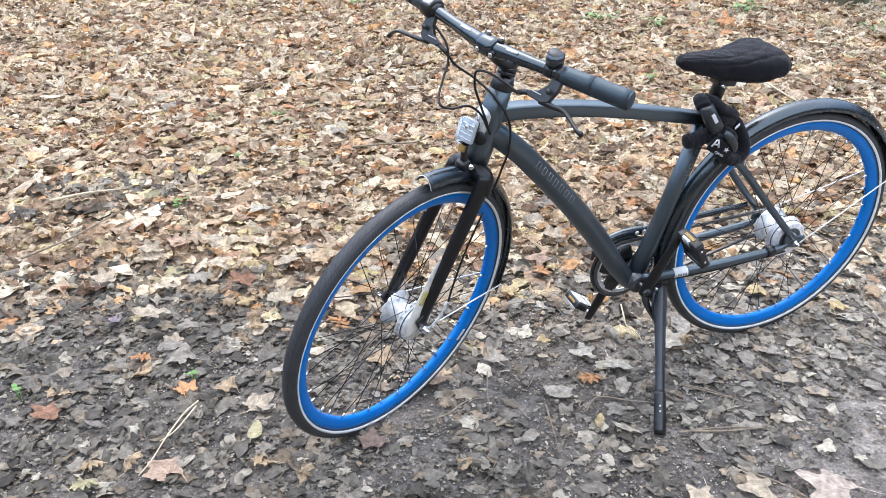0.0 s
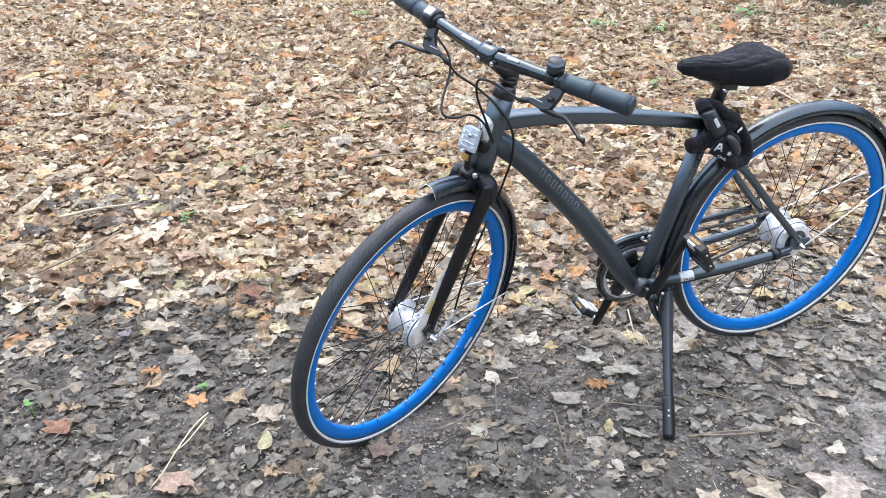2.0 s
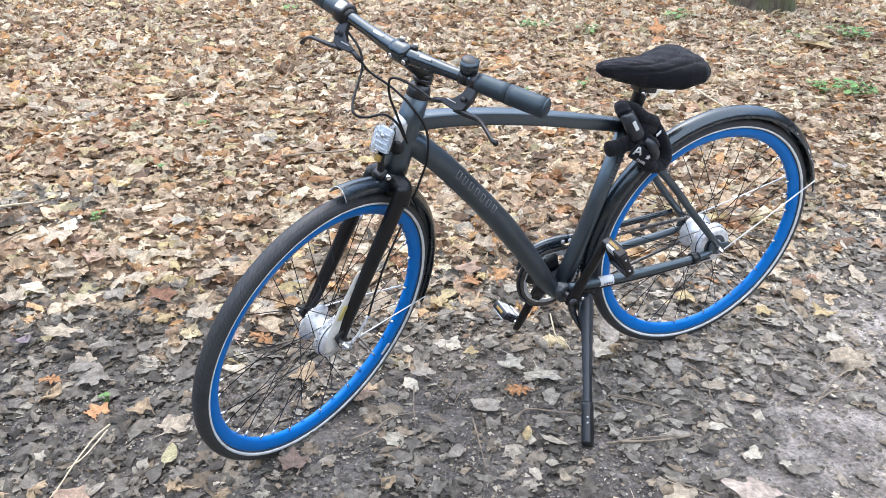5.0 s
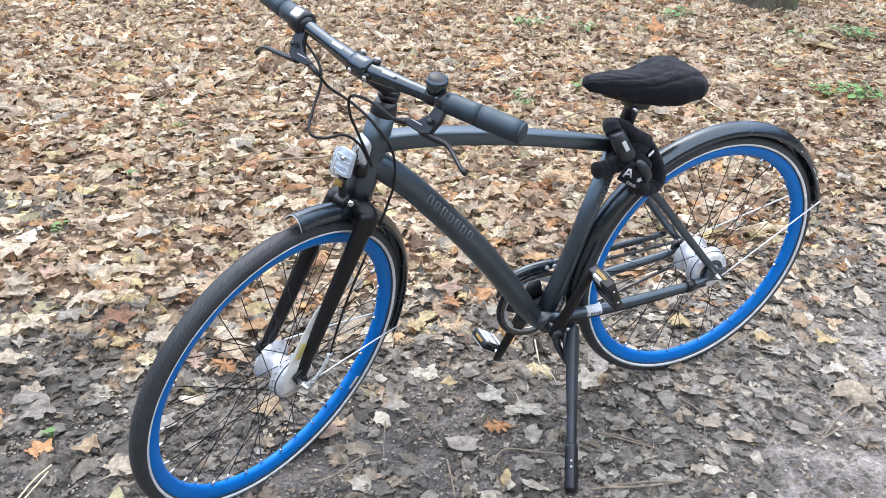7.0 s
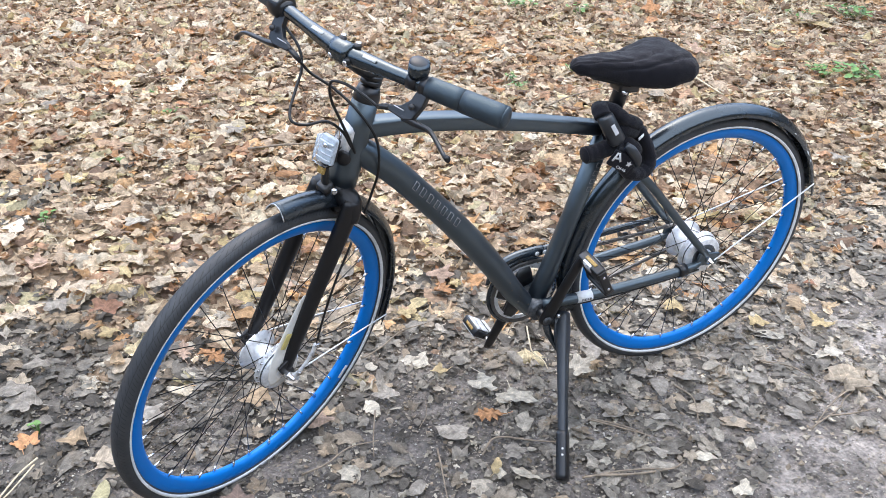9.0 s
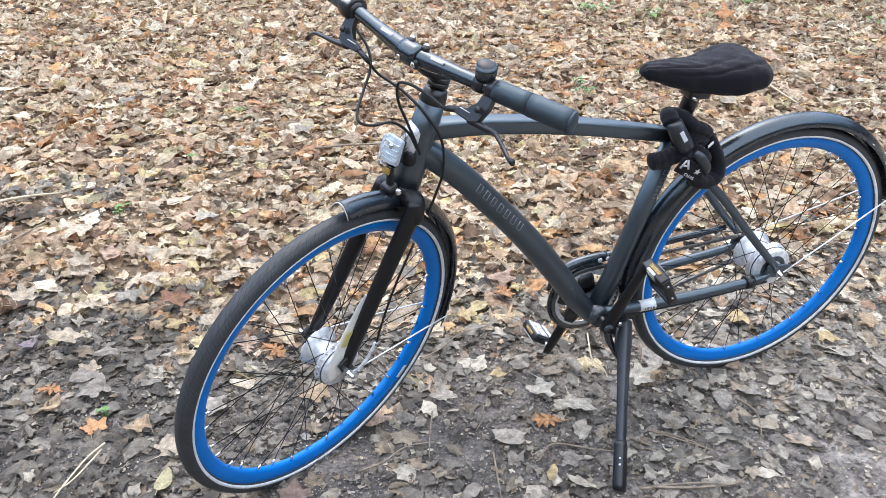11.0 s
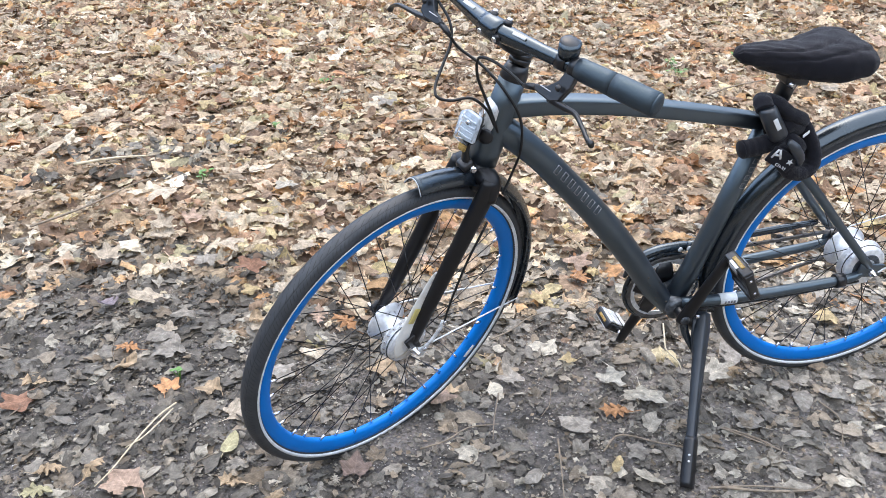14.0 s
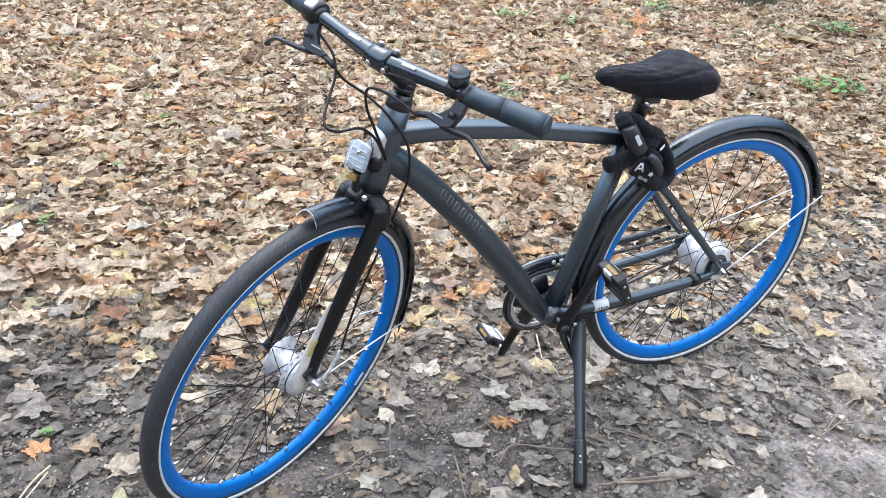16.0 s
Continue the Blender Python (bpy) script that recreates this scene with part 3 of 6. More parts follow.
def wheel(name, m, label, hub_profile, flange_r, flange_y, spokes, turn):
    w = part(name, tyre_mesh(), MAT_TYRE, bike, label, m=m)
    w.data.name = "tyre"
    tyre_map(w.data)
    part("rim", lathe([(-0.0125, 0.3195), (-0.0118, 0.305), (-0.0085, 0.293), (-0.004, 0.2885), (0.004, 0.2885), (0.0085, 0.293), (0.0118, 0.305), (0.0125, 0.3195), (0.009, 0.321), (-0.009, 0.321)], 160, close=True),
         MAT_BLUE, w, "bright blue deep rim", m=m)
    for s in (-1, 1):
        part("reflective_stripe", ring_band(0.3178, 0.3232, s * 0.0163, s * 0.0188), MAT_STRIPE, w, "thin white reflective stripe on the tyre", m=m)
    part("hub", lathe(hub_profile, 48), MAT_ALU, w, "silver aluminium hub", m=m)
    for i in range(spokes):
        side = 1 if i % 2 else -1
        a = 2 * math.pi * (i + 0.5) / spokes + turn
        b = a + (0.95 if (i // 2) % 2 else -0.95)
        p = Vector((flange_r * math.cos(b), side * flange_y[0 if side < 0 else 1], flange_r * math.sin(b)))
        q = Vector((0.2885 * math.cos(a), side * 0.003, 0.2885 * math.sin(a)))
        mm = m @ aim(p, q, (0.1, 0.9, 0.2))
        ln = (q - p).length
        child("spoke", SPOKE_MESH, w, mm @ Matrix.Translation((0, 0, -ln / 2)) @ Matrix.Diagonal((1, 1, ln, 1)))
        child("nipple", NIPPLE_MESH, w, mm @ Matrix.Translation((0, 0, ln / 2 - 0.006)))
    return w


front_hub = [(-0.052, 0.006), (-0.0518, 0.0175), (-0.0516, 0.018), (-0.0492, 0.0185), (-0.049, 0.019), (-0.0480, 0.0410), (-0.0477, 0.0415), (-0.0452, 0.0455), (-0.0447, 0.0460), (-0.034, 0.048), (-0.032, 0.044), (-0.029, 0.044), (-0.028, 0.051), (-0.024, 0.051), (-0.023, 0.034),
             (-0.012, 0.024), (0.006, 0.023), (0.018, 0.032), (0.024, 0.045), (0.028, 0.045), (0.030, 0.036), (0.036, 0.014), (0.045, 0.010)]
rear_hub = [(-0.060, 0.008), (-0.0598, 0.0195), (-0.0596, 0.020), (-0.0572, 0.0205), (-0.057, 0.021), (-0.0560, 0.0445), (-0.0557, 0.0450), (-0.0530, 0.0480), (-0.0525, 0.0483), (-0.0405, 0.0500), (-0.0400, 0.0500), (-0.036, 0.048), (-0.033, 0.047), (-0.032, 0.054), (-0.028, 0.054), (-0.026, 0.044), (-0.01, 0.038), (0.012, 0.038),
            (0.022, 0.044), (0.024, 0.050), (0.028, 0.050), (0.029, 0.030), (0.048, 0.022), (0.060, 0.012)]
front_wheel = wheel("front_wheel", FRONT, "front wheel with black tyre, blue rim and silver drum hub", front_hub, 0.046, (0.026, 0.026), 36, 0.1)
rear_wheel = wheel("rear_wheel", REAR, "rear wheel with black tyre, blue rim and silver gear hub", rear_hub, 0.050, (0.030, 0.026), 36, 0.35)
# scalloped edge of the front drum flange
for i in range(18):
    a = 2 * math.pi * i / 18
    part("flange_rivet", dome(0.0036, 0.003, 8, 3), MAT_STEEL, front_wheel, m=FRONT @ Matrix.Translation((0.047 * math.cos(a), -0.0285, 0.047 * math.sin(a))) @ Matrix.Rotation(radians(90), 4, "X"))
for y0, r0 in ((-0.0435, 0.0503), (-0.0240, 0.0448)):
    part("hub_seam", lathe([(y0 - 0.0012, r0 - 0.004), (y0 - 0.0012, r0), (y0 + 0.0012, r0), (y0 + 0.0012, r0 - 0.004)], 48, close=True), MAT_PLASTIC, rear_wheel, "dark seam round the hub", m=REAR)
part("hub_cover", lathe([(-0.0590, 0.0), (-0.0590, 0.030), (-0.0584, 0.0325), (-0.0570, 0.0330), (-0.0570, 0.0)], 40), MAT_WELD, rear_wheel, "grey brake cover on the hub", m=REAR)
part("hub_seam", lathe([(-0.0395, 0.0440), (-0.0395, 0.0486), (-0.0372, 0.0486), (-0.0372, 0.0440)], 48, close=True), MAT_WELD, front_wheel, "dark seam round the hub", m=FRONT)
# small print patch on the front rim and valves
lab_a = radians(-44)
part("rim_sticker", block((0.034, 0.0012, 0.012), 0.0003), MAT_STRIPE, front_wheel, "small pale print on the blue rim",
     m=FRONT @ Matrix.Rotation(-lab_a, 4, "Y") @ Matrix.Translation((0.306, -0.0126, 0)) @ Matrix.Rotation(radians(90), 4, "Y") @ Matrix.Rotation(radians(-5), 4, "X"))
for w, m, a in ((front_wheel, FRONT, radians(-60)), (rear_wheel, REAR, radians(200))):
    part("valve", sweep([(0.289 * math.cos(a), 0, 0.289 * math.sin(a)), (0.255 * math.cos(a), 0, 0.255 * math.sin(a))], [0.0035, 0.0028], 8), MAT_STEEL, w, "short metal valve", m=m)

# frame: one welded body, with its parts under it
BB = Vector((-0.432, 0, 0.284))
frame_ob = part("frame", sweep([on_axis(0.695), on_axis(0.72), on_axis(0.80), on_axis(0.853)], [0.0285, 0.0285, 0.0265, 0.0242], 24), MAT_FRAME, bike, "matte anthracite diamond frame with curved top tube")
part("down_tube", sweep([(-0.888, 0, 0.782), (-0.859, 0, 0.7613), (-0.8275, 0, 0.7369), (-0.778, 0, 0.6921), (-0.732, 0, 0.6428), (-0.6645, 0, 0.5676), (-0.6004, 0, 0.4901), (-0.542, 0, 0.4115), (-0.4837, 0, 0.3259), (-0.439, 0, 0.273)],
                        [0.020, 0.0260, 0.0268, 0.0262, 0.0265, 0.0270, 0.0278, 0.0268, 0.0245, 0.022], 22, steps=4), MAT_FRAME, frame_ob)
part("top_tube", sweep([(-0.862, 0, 0.798), (-0.80, 0, 0.799), (-0.712, 0, 0.792), (-0.604, 0, 0.777), (-0.475, 0, 0.752), (-0.325, 0, 0.718)],
                       [0.018, 0.0175, 0.0165, 0.016, 0.0155, 0.015], 28, side=(0, 1, 0), squash=1.12, steps=5, power=0.45), MAT_FRAME, frame_ob)
part("seat_tube", sweep([(-0.430, 0, 0.285), (-0.40, 0, 0.372), (-0.361, 0, 0.51), (-0.300, 0, 0.730)], [0.0225, 0.0215, 0.0205, 0.020], 20), MAT_FRAME, frame_ob)
part("seat_clamp", sweep([(-0.302, 0, 0.722), (-0.297, 0, 0.740)], 0.0235, 20), MAT_PLASTIC, frame_ob)
part("bottom_bracket_shell", lathe([(-0.038, 0.0), (-0.038, 0.022), (-0.034, 0.026), (0.034, 0.026), (0.038, 0.022), (0.038, 0.0)], 28), MAT_WELD, frame_ob, "scuffed metal bottom bracket shell", m=Matrix.Translation(BB))
for s in (-1, 1):
    part("chain_stay", sweep([(-0.425, s * 0.030, 0.300), (-0.36, s * 0.047, 0.309), (-0.23, s * 0.060, 0.319), (-0.055, s * 0.066, 0.331), (-0.015, s * 0.066, 0.342)],
                             [0.0125, 0.0125, 0.012, 0.0105, 0.008], 14, steps=4), MAT_FRAME, frame_ob)
    part("seat_stay", sweep([(-0.312, s * 0.016, 0.688), (-0.262, s * 0.040, 0.640), (-0.20, s * 0.052, 0.583), (-0.10, s * 0.062, 0.468), (-0.004, s * 0.067, 0.362)],
                            [0.010, 0.010, 0.0095, 0.0095, 0.009], 14, steps=4), MAT_FRAME, frame_ob)
    part("dropout", block((0.062, 0.007, 0.034), 0.003, Matrix.Translation((0.003, s * 0.068, 0.349)) @ Matrix.Rotation(radians(8), 4, "Y")), MAT_FRAME, frame_ob)
    part("axle_nut", sweep([(0, s * 0.071, 0.350), (0, s * 0.080, 0.350), (0, s * 0.084, 0.350), (0, s * 0.093, 0.350)], [0.0082, 0.0082, 0.0052, 0.0045], 6), MAT_STEEL, frame_ob, "bright steel axle nut", smooth=False)
part("brake_plate", block((0.085, 0.004, 0.030), 0.0015, Matrix.Translation((-0.030, -0.061, 0.322)) @ Matrix.Rotation(radians(-4), 4, "Y")), MAT_ALU, frame_ob, "bare aluminium brake reaction plate")
part("cable_clamp", lathe([(-0.010, 0.0135), (-0.010, 0.016), (0.010, 0.016), (0.010, 0.0135)], 18), MAT_PLASTIC, frame_ob, "black clamp band on the chain stay", m=aim((-0.075, -0.0655, 0.3297), (-0.060, -0.066, 0.3306)) @ Matrix.Rotation(radians(90), 4, "X"))
part("frame_sticker", sweep([(-0.347, -0.0490, 0.3104), (-0.310, -0.0531, 0.3130)], [0.0131, 0.0129], 18), MAT_STRIPE, frame_ob, "white sticker with faint print")
for i, w in enumerate((0.004, 0.006, 0.004, 0.005)):
    part("print_bar", block((w * 0.8, 0.0012, 0.006), 0.0, Matrix.Translation((-0.338 + i * 0.0065, -0.0635 - i * 0.0010, 0.3112 + i * 0.0006)) @ Matrix.Rotation(radians(-6), 4, "Z")), MAT_PRINT, frame_ob)


def tube_letters(parent, a, b, r, tilt, count, height, width):
    """A row of hollow letter-sized bars on the side of a tube from a to b (a row of plain outlines, no words)."""
    a, b = Vector(a), Vector(b)
    run = (b - a).normalized()
    y = Vector((0, -1, 0))
    up = run.cross(y) * -1
    for i in range(count):
        c = a.lerp(b, i / (count - 1))
        t = width * 0.09
        for dx, dz, sx, sz in ((-width / 2, 0, t, height), (0, height / 2, width, t), (0, -height / 2, width, t), (width / 2, 0, t, height)):
            ang = tilt + dz / r
            out = y * math.cos(ang) + up * math.sin(ang)
            m = Matrix((run, up * math.cos(ang) - y * math.sin(ang), out)).transposed().to_4x4()
            m.translation = c + run * dx + out * (r + 0.0006)
            part("letter_bar", block((sx, sz, 0.0012), 0.0), MAT_PRINT, parent, m=m)


tube_letters(frame_ob, (-0.7529, 0, 0.6650), (-0.6607, 0, 0.5630), 0.0272, radians(20), 7, 0.0165, 0.0105)
tube_letters(frame_ob, (-0.341, 0, 0.583), (-0.320, 0, 0.657), 0.0206, radians(-4), 5, 0.010, 0.011)

MAT_DUST = surface("dried_mud_specks", (0.16, 0.14, 0.12), 0.9, 0, 0.3, 200, 0.4, 600)
sg = np.random.default_rng(21)
for i in range(22):
    t, ang = sg.uniform(0.62, 0.97), radians(sg.uniform(-60, 40))
    c0 = Vector((-0.662, 0, 0.574)).lerp(Vector((-0.437, 0, 0.275)), t)
    run = Vector((0.601, 0, -0.799))
    out = (Vector((0, -1, 0)) * math.cos(ang) + run.cross(Vector((0, 1, 0))) * math.sin(ang)).normalized()
    s = sg.uniform(0.0009, 0.0024)
    part("mud_speck", dome(s, s * 0.35, 7, 2), MAT_DUST, frame_ob, m=aim(c0 + out * 0.0270, c0 + out * 0.0284))

# head badge, headset
badge_line = [on_axis(z) + Vector((-0.0205, 0, -0.007)) for z in (0.742, 0.756, 0.785, 0.812, 0.828)]
part("head_badge", sweep(badge_line, [0.004, 0.0125, 0.0155, 0.0145, 0.006], 16, side=(0, 1, 0), squash=1.7, steps=3), MAT_ALU, frame_ob, "pale silver badge plate on the head tube")
part("badge_ring", moved(lathe([(-0.002, 0.008), (-0.002, 0.0135), (0.002, 0.0135), (0.002, 0.008)], 24, close=True), Matrix.Translation(on_axis(0.803) + Vector((-0.0365, 0, -0.011))) @ Matrix.Rotation(radians(17), 4, "Y") @ Matrix.Rotation(radians(90), 4, "Z")), MAT_STEEL, frame_ob, "round steel ring on the badge")
part("cable_port", moved(dome(0.016, 0.006), aim(on_axis(0.757) + Vector((-0.019, -0.018, 0)), on_axis(0.757) + Vector((-0.026, -0.027, 0)))), MAT_PLASTIC, frame_ob, "black rubber cable port")
part("headset", sweep([on_axis(0.853), on_axis(0.856), on_axis(0.868), on_axis(0.880)], [0.0242, 0.0250, 0.0235, 0.0195], 24), MAT_PLASTIC, frame_ob, "black headset cup")

# fork, with all the steered parts
fork = part("fork", sweep([on_axis(0.700), on_axis(0.672), on_axis(0.645)], [0.027, 0.0285, 0.025], 22), MAT_FORK, bike, "glossy black fork with straight blades", m=TURN)
part("crown", sweep([(-0.910, -0.049, 0.640), (-0.900, -0.041, 0.670), (-0.897, -0.022, 0.678), (-0.897, 0, 0.680), (-0.897, 0.022, 0.678), (-0.900, 0.041, 0.670), (-0.910, 0.049, 0.640)],
                    [0.016, 0.0205, 0.0215, 0.022, 0.0215, 0.0205, 0.016], 18, steps=4), MAT_FORK, fork, m=TURN)
for s in (-1, 1):
    part("fork_blade", sweep([(-0.899, s * 0.043, 0.680), (-0.919, s * 0.045, 0.640), (-0.957, s * 0.046, 0.570), (-1.007, s * 0.048, 0.477), (-1.052, s * 0.051, 0.392), (-1.068, s * 0.054, 0.358)],
                             [0.0195, 0.0205, 0.0195, 0.018, 0.0155, 0.012], 18, side=(0, 1, 0), squash=0.76, steps=4), MAT_FORK, fork, m=TURN)
    part("fork_end", block((0.026, 0.007, 0.048), 0.003, Matrix.Translation((-BASE + 0.003, s * 0.057, 0.356)) @ Matrix.Rotation(radians(-25), 4, "Y")), MAT_FORK, fork, m=TURN)
    part("axle_nut", sweep([(-BASE, s * 0.060, 0.350), (-BASE, s * 0.068, 0.350), (-BASE, s * 0.072, 0.350), (-BASE, s * 0.084, 0.350)], [0.0082, 0.0082, 0.0052, 0.0045], 6), MAT_STEEL, fork, "bright steel axle nut", smooth=False, m=TURN)
part("mudguard_bolt", dome(0.0075, 0.005, 12, 4), MAT_CHROME, fork, "chrome bolt on the fork crown", m=TURN @ aim((-0.921, -0.016, 0.700), (-0.932, -0.022, 0.704)))
part("mudguard_stay_block", block((0.026, 0.028, 0.020), 0.007, Matrix.Translation((-0.930, 0, 0.704)) @ Matrix.Rotation(radians(-20), 4, "Y")), MAT_PLASTIC, fork, m=TURN)
# drum brake arm along the left blade
arm = sweep([(-1.080, -0.047, 0.328), (-1.083, -0.047, 0.360), (-1.068, -0.045, 0.405), (-1.044, -0.042, 0.450), (-1.020, -0.040, 0.490), (-1.010, -0.040, 0.506)], [0.026, 0.030, 0.022, 0.015, 0.010, 0.005], 18, side=(0, 1, 0), squash=0.16, steps=4)
part("brake_arm", arm, MAT_CREAM, fork, "pale reaction arm of the drum brake", m=TURN)
part("brake_arm_sticker", block((0.014, 0.002, 0.036), 0.001, Matrix.Translation((-1.066, -0.0495, 0.425)) @ Matrix.Rotation(radians(28), 4, "Y")), MAT_YELLOW, fork, "yellow sticker", m=TURN)
part("brake_lever_arm", sweep([(-1.052, -0.070, 0.342), (-1.035, -0.070, 0.352), (-1.016, -0.070, 0.372), (-1.006, -0.070, 0.392)], [0.007, 0.006, 0.0065, 0.0072], 10, side=(0, 1, 0), squash=0.45, steps=3), MAT_ALU, fork, "silver brake actuating lever", m=TURN)
for px, pz in ((-1.052, 0.342), (-1.006, 0.390)):
    part("lever_bolt", dome(0.0055, 0.004, 10, 3), MAT_STEEL, fork, m=TURN @ Matrix.Translation((px, -0.073, pz)) @ Matrix.Rotation(radians(90), 4, "X"))
part("brake_clamp", block((0.030, 0.010, 0.016), 0.004, Matrix.Translation((-1.060, -0.066, 0.333)) @ Matrix.Rotation(radians(35), 4, "Y")), MAT_ALU, fork, "cast brake clamp", m=TURN)


def guard(cx, a0, a1, r, half, n=64):
    """A mudguard: a thin curved shell along an arc round (cx, WHEEL_R)."""
    prof = []
    for j in range(11):
        u = -1 + 2 * j / 10
        prof.append((u * half, r + 0.023 * (1 - abs(u) ** 2.2)))
    prof += [(y * 0.94, rr - 0.0022) for y, rr in prof[::-1]]
    v, f, k = [], [], len(prof)
    for i in range(n + 1):
        a = a0 + (a1 - a0) * i / n
        for y, rr in prof:
            v.append((cx + rr * math.cos(a), y, WHEEL_R + rr * math.sin(a)))
    for i in range(n):
        for j in range(k):
            f.append((i * k + j, i * k + (j + 1) % k, (i + 1) * k + (j + 1) % k, (i + 1) * k + j))
    f += [tuple(range(k))[::-1], tuple(range(n * k, (n + 1) * k))]
    return v, f


fg = part("front_mudguard", guard(-BASE, radians(86.2), radians(-21), 0.352, 0.0245), MAT_GUARD, bike, "short glossy black front mudguard", m=TURN)
part("mudguard_lip", guard(-BASE, radians(86.32), radians(86.2), 0.3521, 0.0246, 2), MAT_ALU, fg, "pale edge of the mudguard", m=TURN)
rg = part("rear_mudguard", guard(0, radians(14), radians(196), 0.349, 0.0275, 90), MAT_GUARD, bike, "long glossy black rear mudguard")
for s in (-1, 1):
    part("mudguard_strut", sweep([(-BASE + 0.012, s * 0.068, 0.345), (-0.90, s * 0.050, 0.305), (-0.742, s * 0.031, 0.262)], 0.0017, 8), MAT_STRIPE, fg, "thin bright steel strut", m=TURN)
    part("mudguard_strut", sweep([(0.012, s * 0.082, 0.352), (0.16, s * 0.058, 0.408), (0.328, s * 0.031, 0.474)], 0.0018, 8), MAT_STRIPE, rg, "thin bright steel strut")

for a, ln, w in ((38, 0.030, 0.0022), (33, 0.016, 0.0016), (52, 0.012, 0.0014)):
    t = radians(a)
    pts = [(0.3535 * math.cos(t + k), -0.0278, WHEEL_R + 0.3535 * math.sin(t + k)) for k in np.linspace(-ln, ln, 5)]
    part("scuff_mark", sweep(pts, [0.0004, w * 0.5, w, w * 0.6, 0.0004], 6, side=(0, 1, 0), squash=0.4), MAT_STRIPE, rg, "pale scuff on the mudguard edge")

# headlamp on the fork crown
LAMP = Matrix.Translation((-0.931, 0, 0.786)) @ Matrix.Rotation(radians(14), 4, "Y")
lamp = part("headlamp", block((0.010, 0.030, 0.046), 0.004, LAMP @ Matrix.Translation((0.013, 0, 0)), 3), MAT_PLASTIC, bike, "rectangular headlamp with clear ribbed lens", m=TURN)
part("lamp_reflector", block((0.010, 0.033, 0.050), 0.003, LAMP @ Matrix.Translation((0.004, 0, 0))), MAT_LAMP, lamp, "bright reflector bowl", m=TURN)
for k in range(4):
    part("lens_rib", block((0.003, 0.030, 0.0030), 0.0008, LAMP @ Matrix.Translation((-0.004, 0, -0.016 + 0.0105 * k))), MAT_LAMP, lamp, m=TURN)
part("lamp_bulb", moved(dome(0.006, 0.005, 14, 4), LAMP @ Matrix.Translation((-0.003, 0, 0.010)) @ Matrix.Rotation(radians(-90), 4, "Y")), MAT_CHROME, lamp, m=TURN)
part("lamp_lens", block((0.026, 0.037, 0.055), 0.006, LAMP @ Matrix.Translation((-0.003, 0, 0)), 3), MAT_GLASS, lamp, "clear plastic lens", m=TURN)
part("lamp_bracket", sweep([(-0.926, 0, 0.764), (-0.932, 0, 0.740), (-0.930, 0, 0.715), (-0.922, 0, 0.700)], [0.006, 0.0055, 0.007, 0.009], 10, side=(0, 1, 0), squash=1.3, steps=3), MAT_PLASTIC, lamp, "black lamp bracket", m=TURN)
part("lamp_foot_reflector", block((0.006, 0.016, 0.018), 0.002, LAMP @ Matrix.Translation((-0.001, 0, -0.038))), MAT_AMBER, lamp, "small dull amber piece under the lamp", m=TURN)

# stem, handlebar, grips, levers, bell
BAR = Vector((-0.903, 0, 0.970))
stem = part("stem", sweep([on_axis(0.884), on_axis(0.895), on_axis(0.918), on_axis(0.924)], [0.0175, 0.0180, 0.0180, 0.015], 20), MAT_PLASTIC, bike, "black handlebar stem with bright bolts", m=TURN)
for z in (0.888, 0.897):
    part("spacer", sweep([on_axis(z - 0.004), on_axis(z + 0.004)], 0.0195, 22), MAT_PLASTIC, stem, m=TURN)
part("stem_arm", sweep([on_axis(0.906), (-0.860, 0, 0.930), BAR], [0.0165, 0.0155, 0.0155], 18, steps=3), MAT_PLASTIC, stem, m=TURN)
part("bar_clamp", moved(lathe([(-0.020, 0.015), (-0.020, 0.0195), (-0.010, 0.0205), (0.010, 0.0205), (0.020, 0.0200), (0.020, 0.015)], 26), Matrix.Translation(BAR)), MAT_BAR, stem, "two-bolt bar clamp", m=TURN)
for dy in (-0.023, 0.011):
    for dx, dz in ((-0.017, -0.004), (0.010, 0.021)):
        part("clamp_ear", sweep([BAR + Vector((dx * 0.6, dy, dz * 0.6)), BAR + Vector((dx * 1.06, dy, dz * 1.0))], [0.008, 0.0065], 10), MAT_PLASTIC, stem, m=TURN)
        part("clamp_bolt", dome(0.0057, 0.0034, 10, 3), MAT_CHROME, stem, "bright clamp bolt", m=TURN @ aim(BAR + Vector((dx * 1.03, dy, dz * 0.97)), BAR + Vector((dx * 1.2 - 0.001, dy, dz * 1.16))))


def bar_point(y):
    u = abs(y)
    return Vector((BAR.x + 0.050 * (u / 0.30) ** 1.3, y, BAR.z + 0.004 * math.sin(u * 8)))


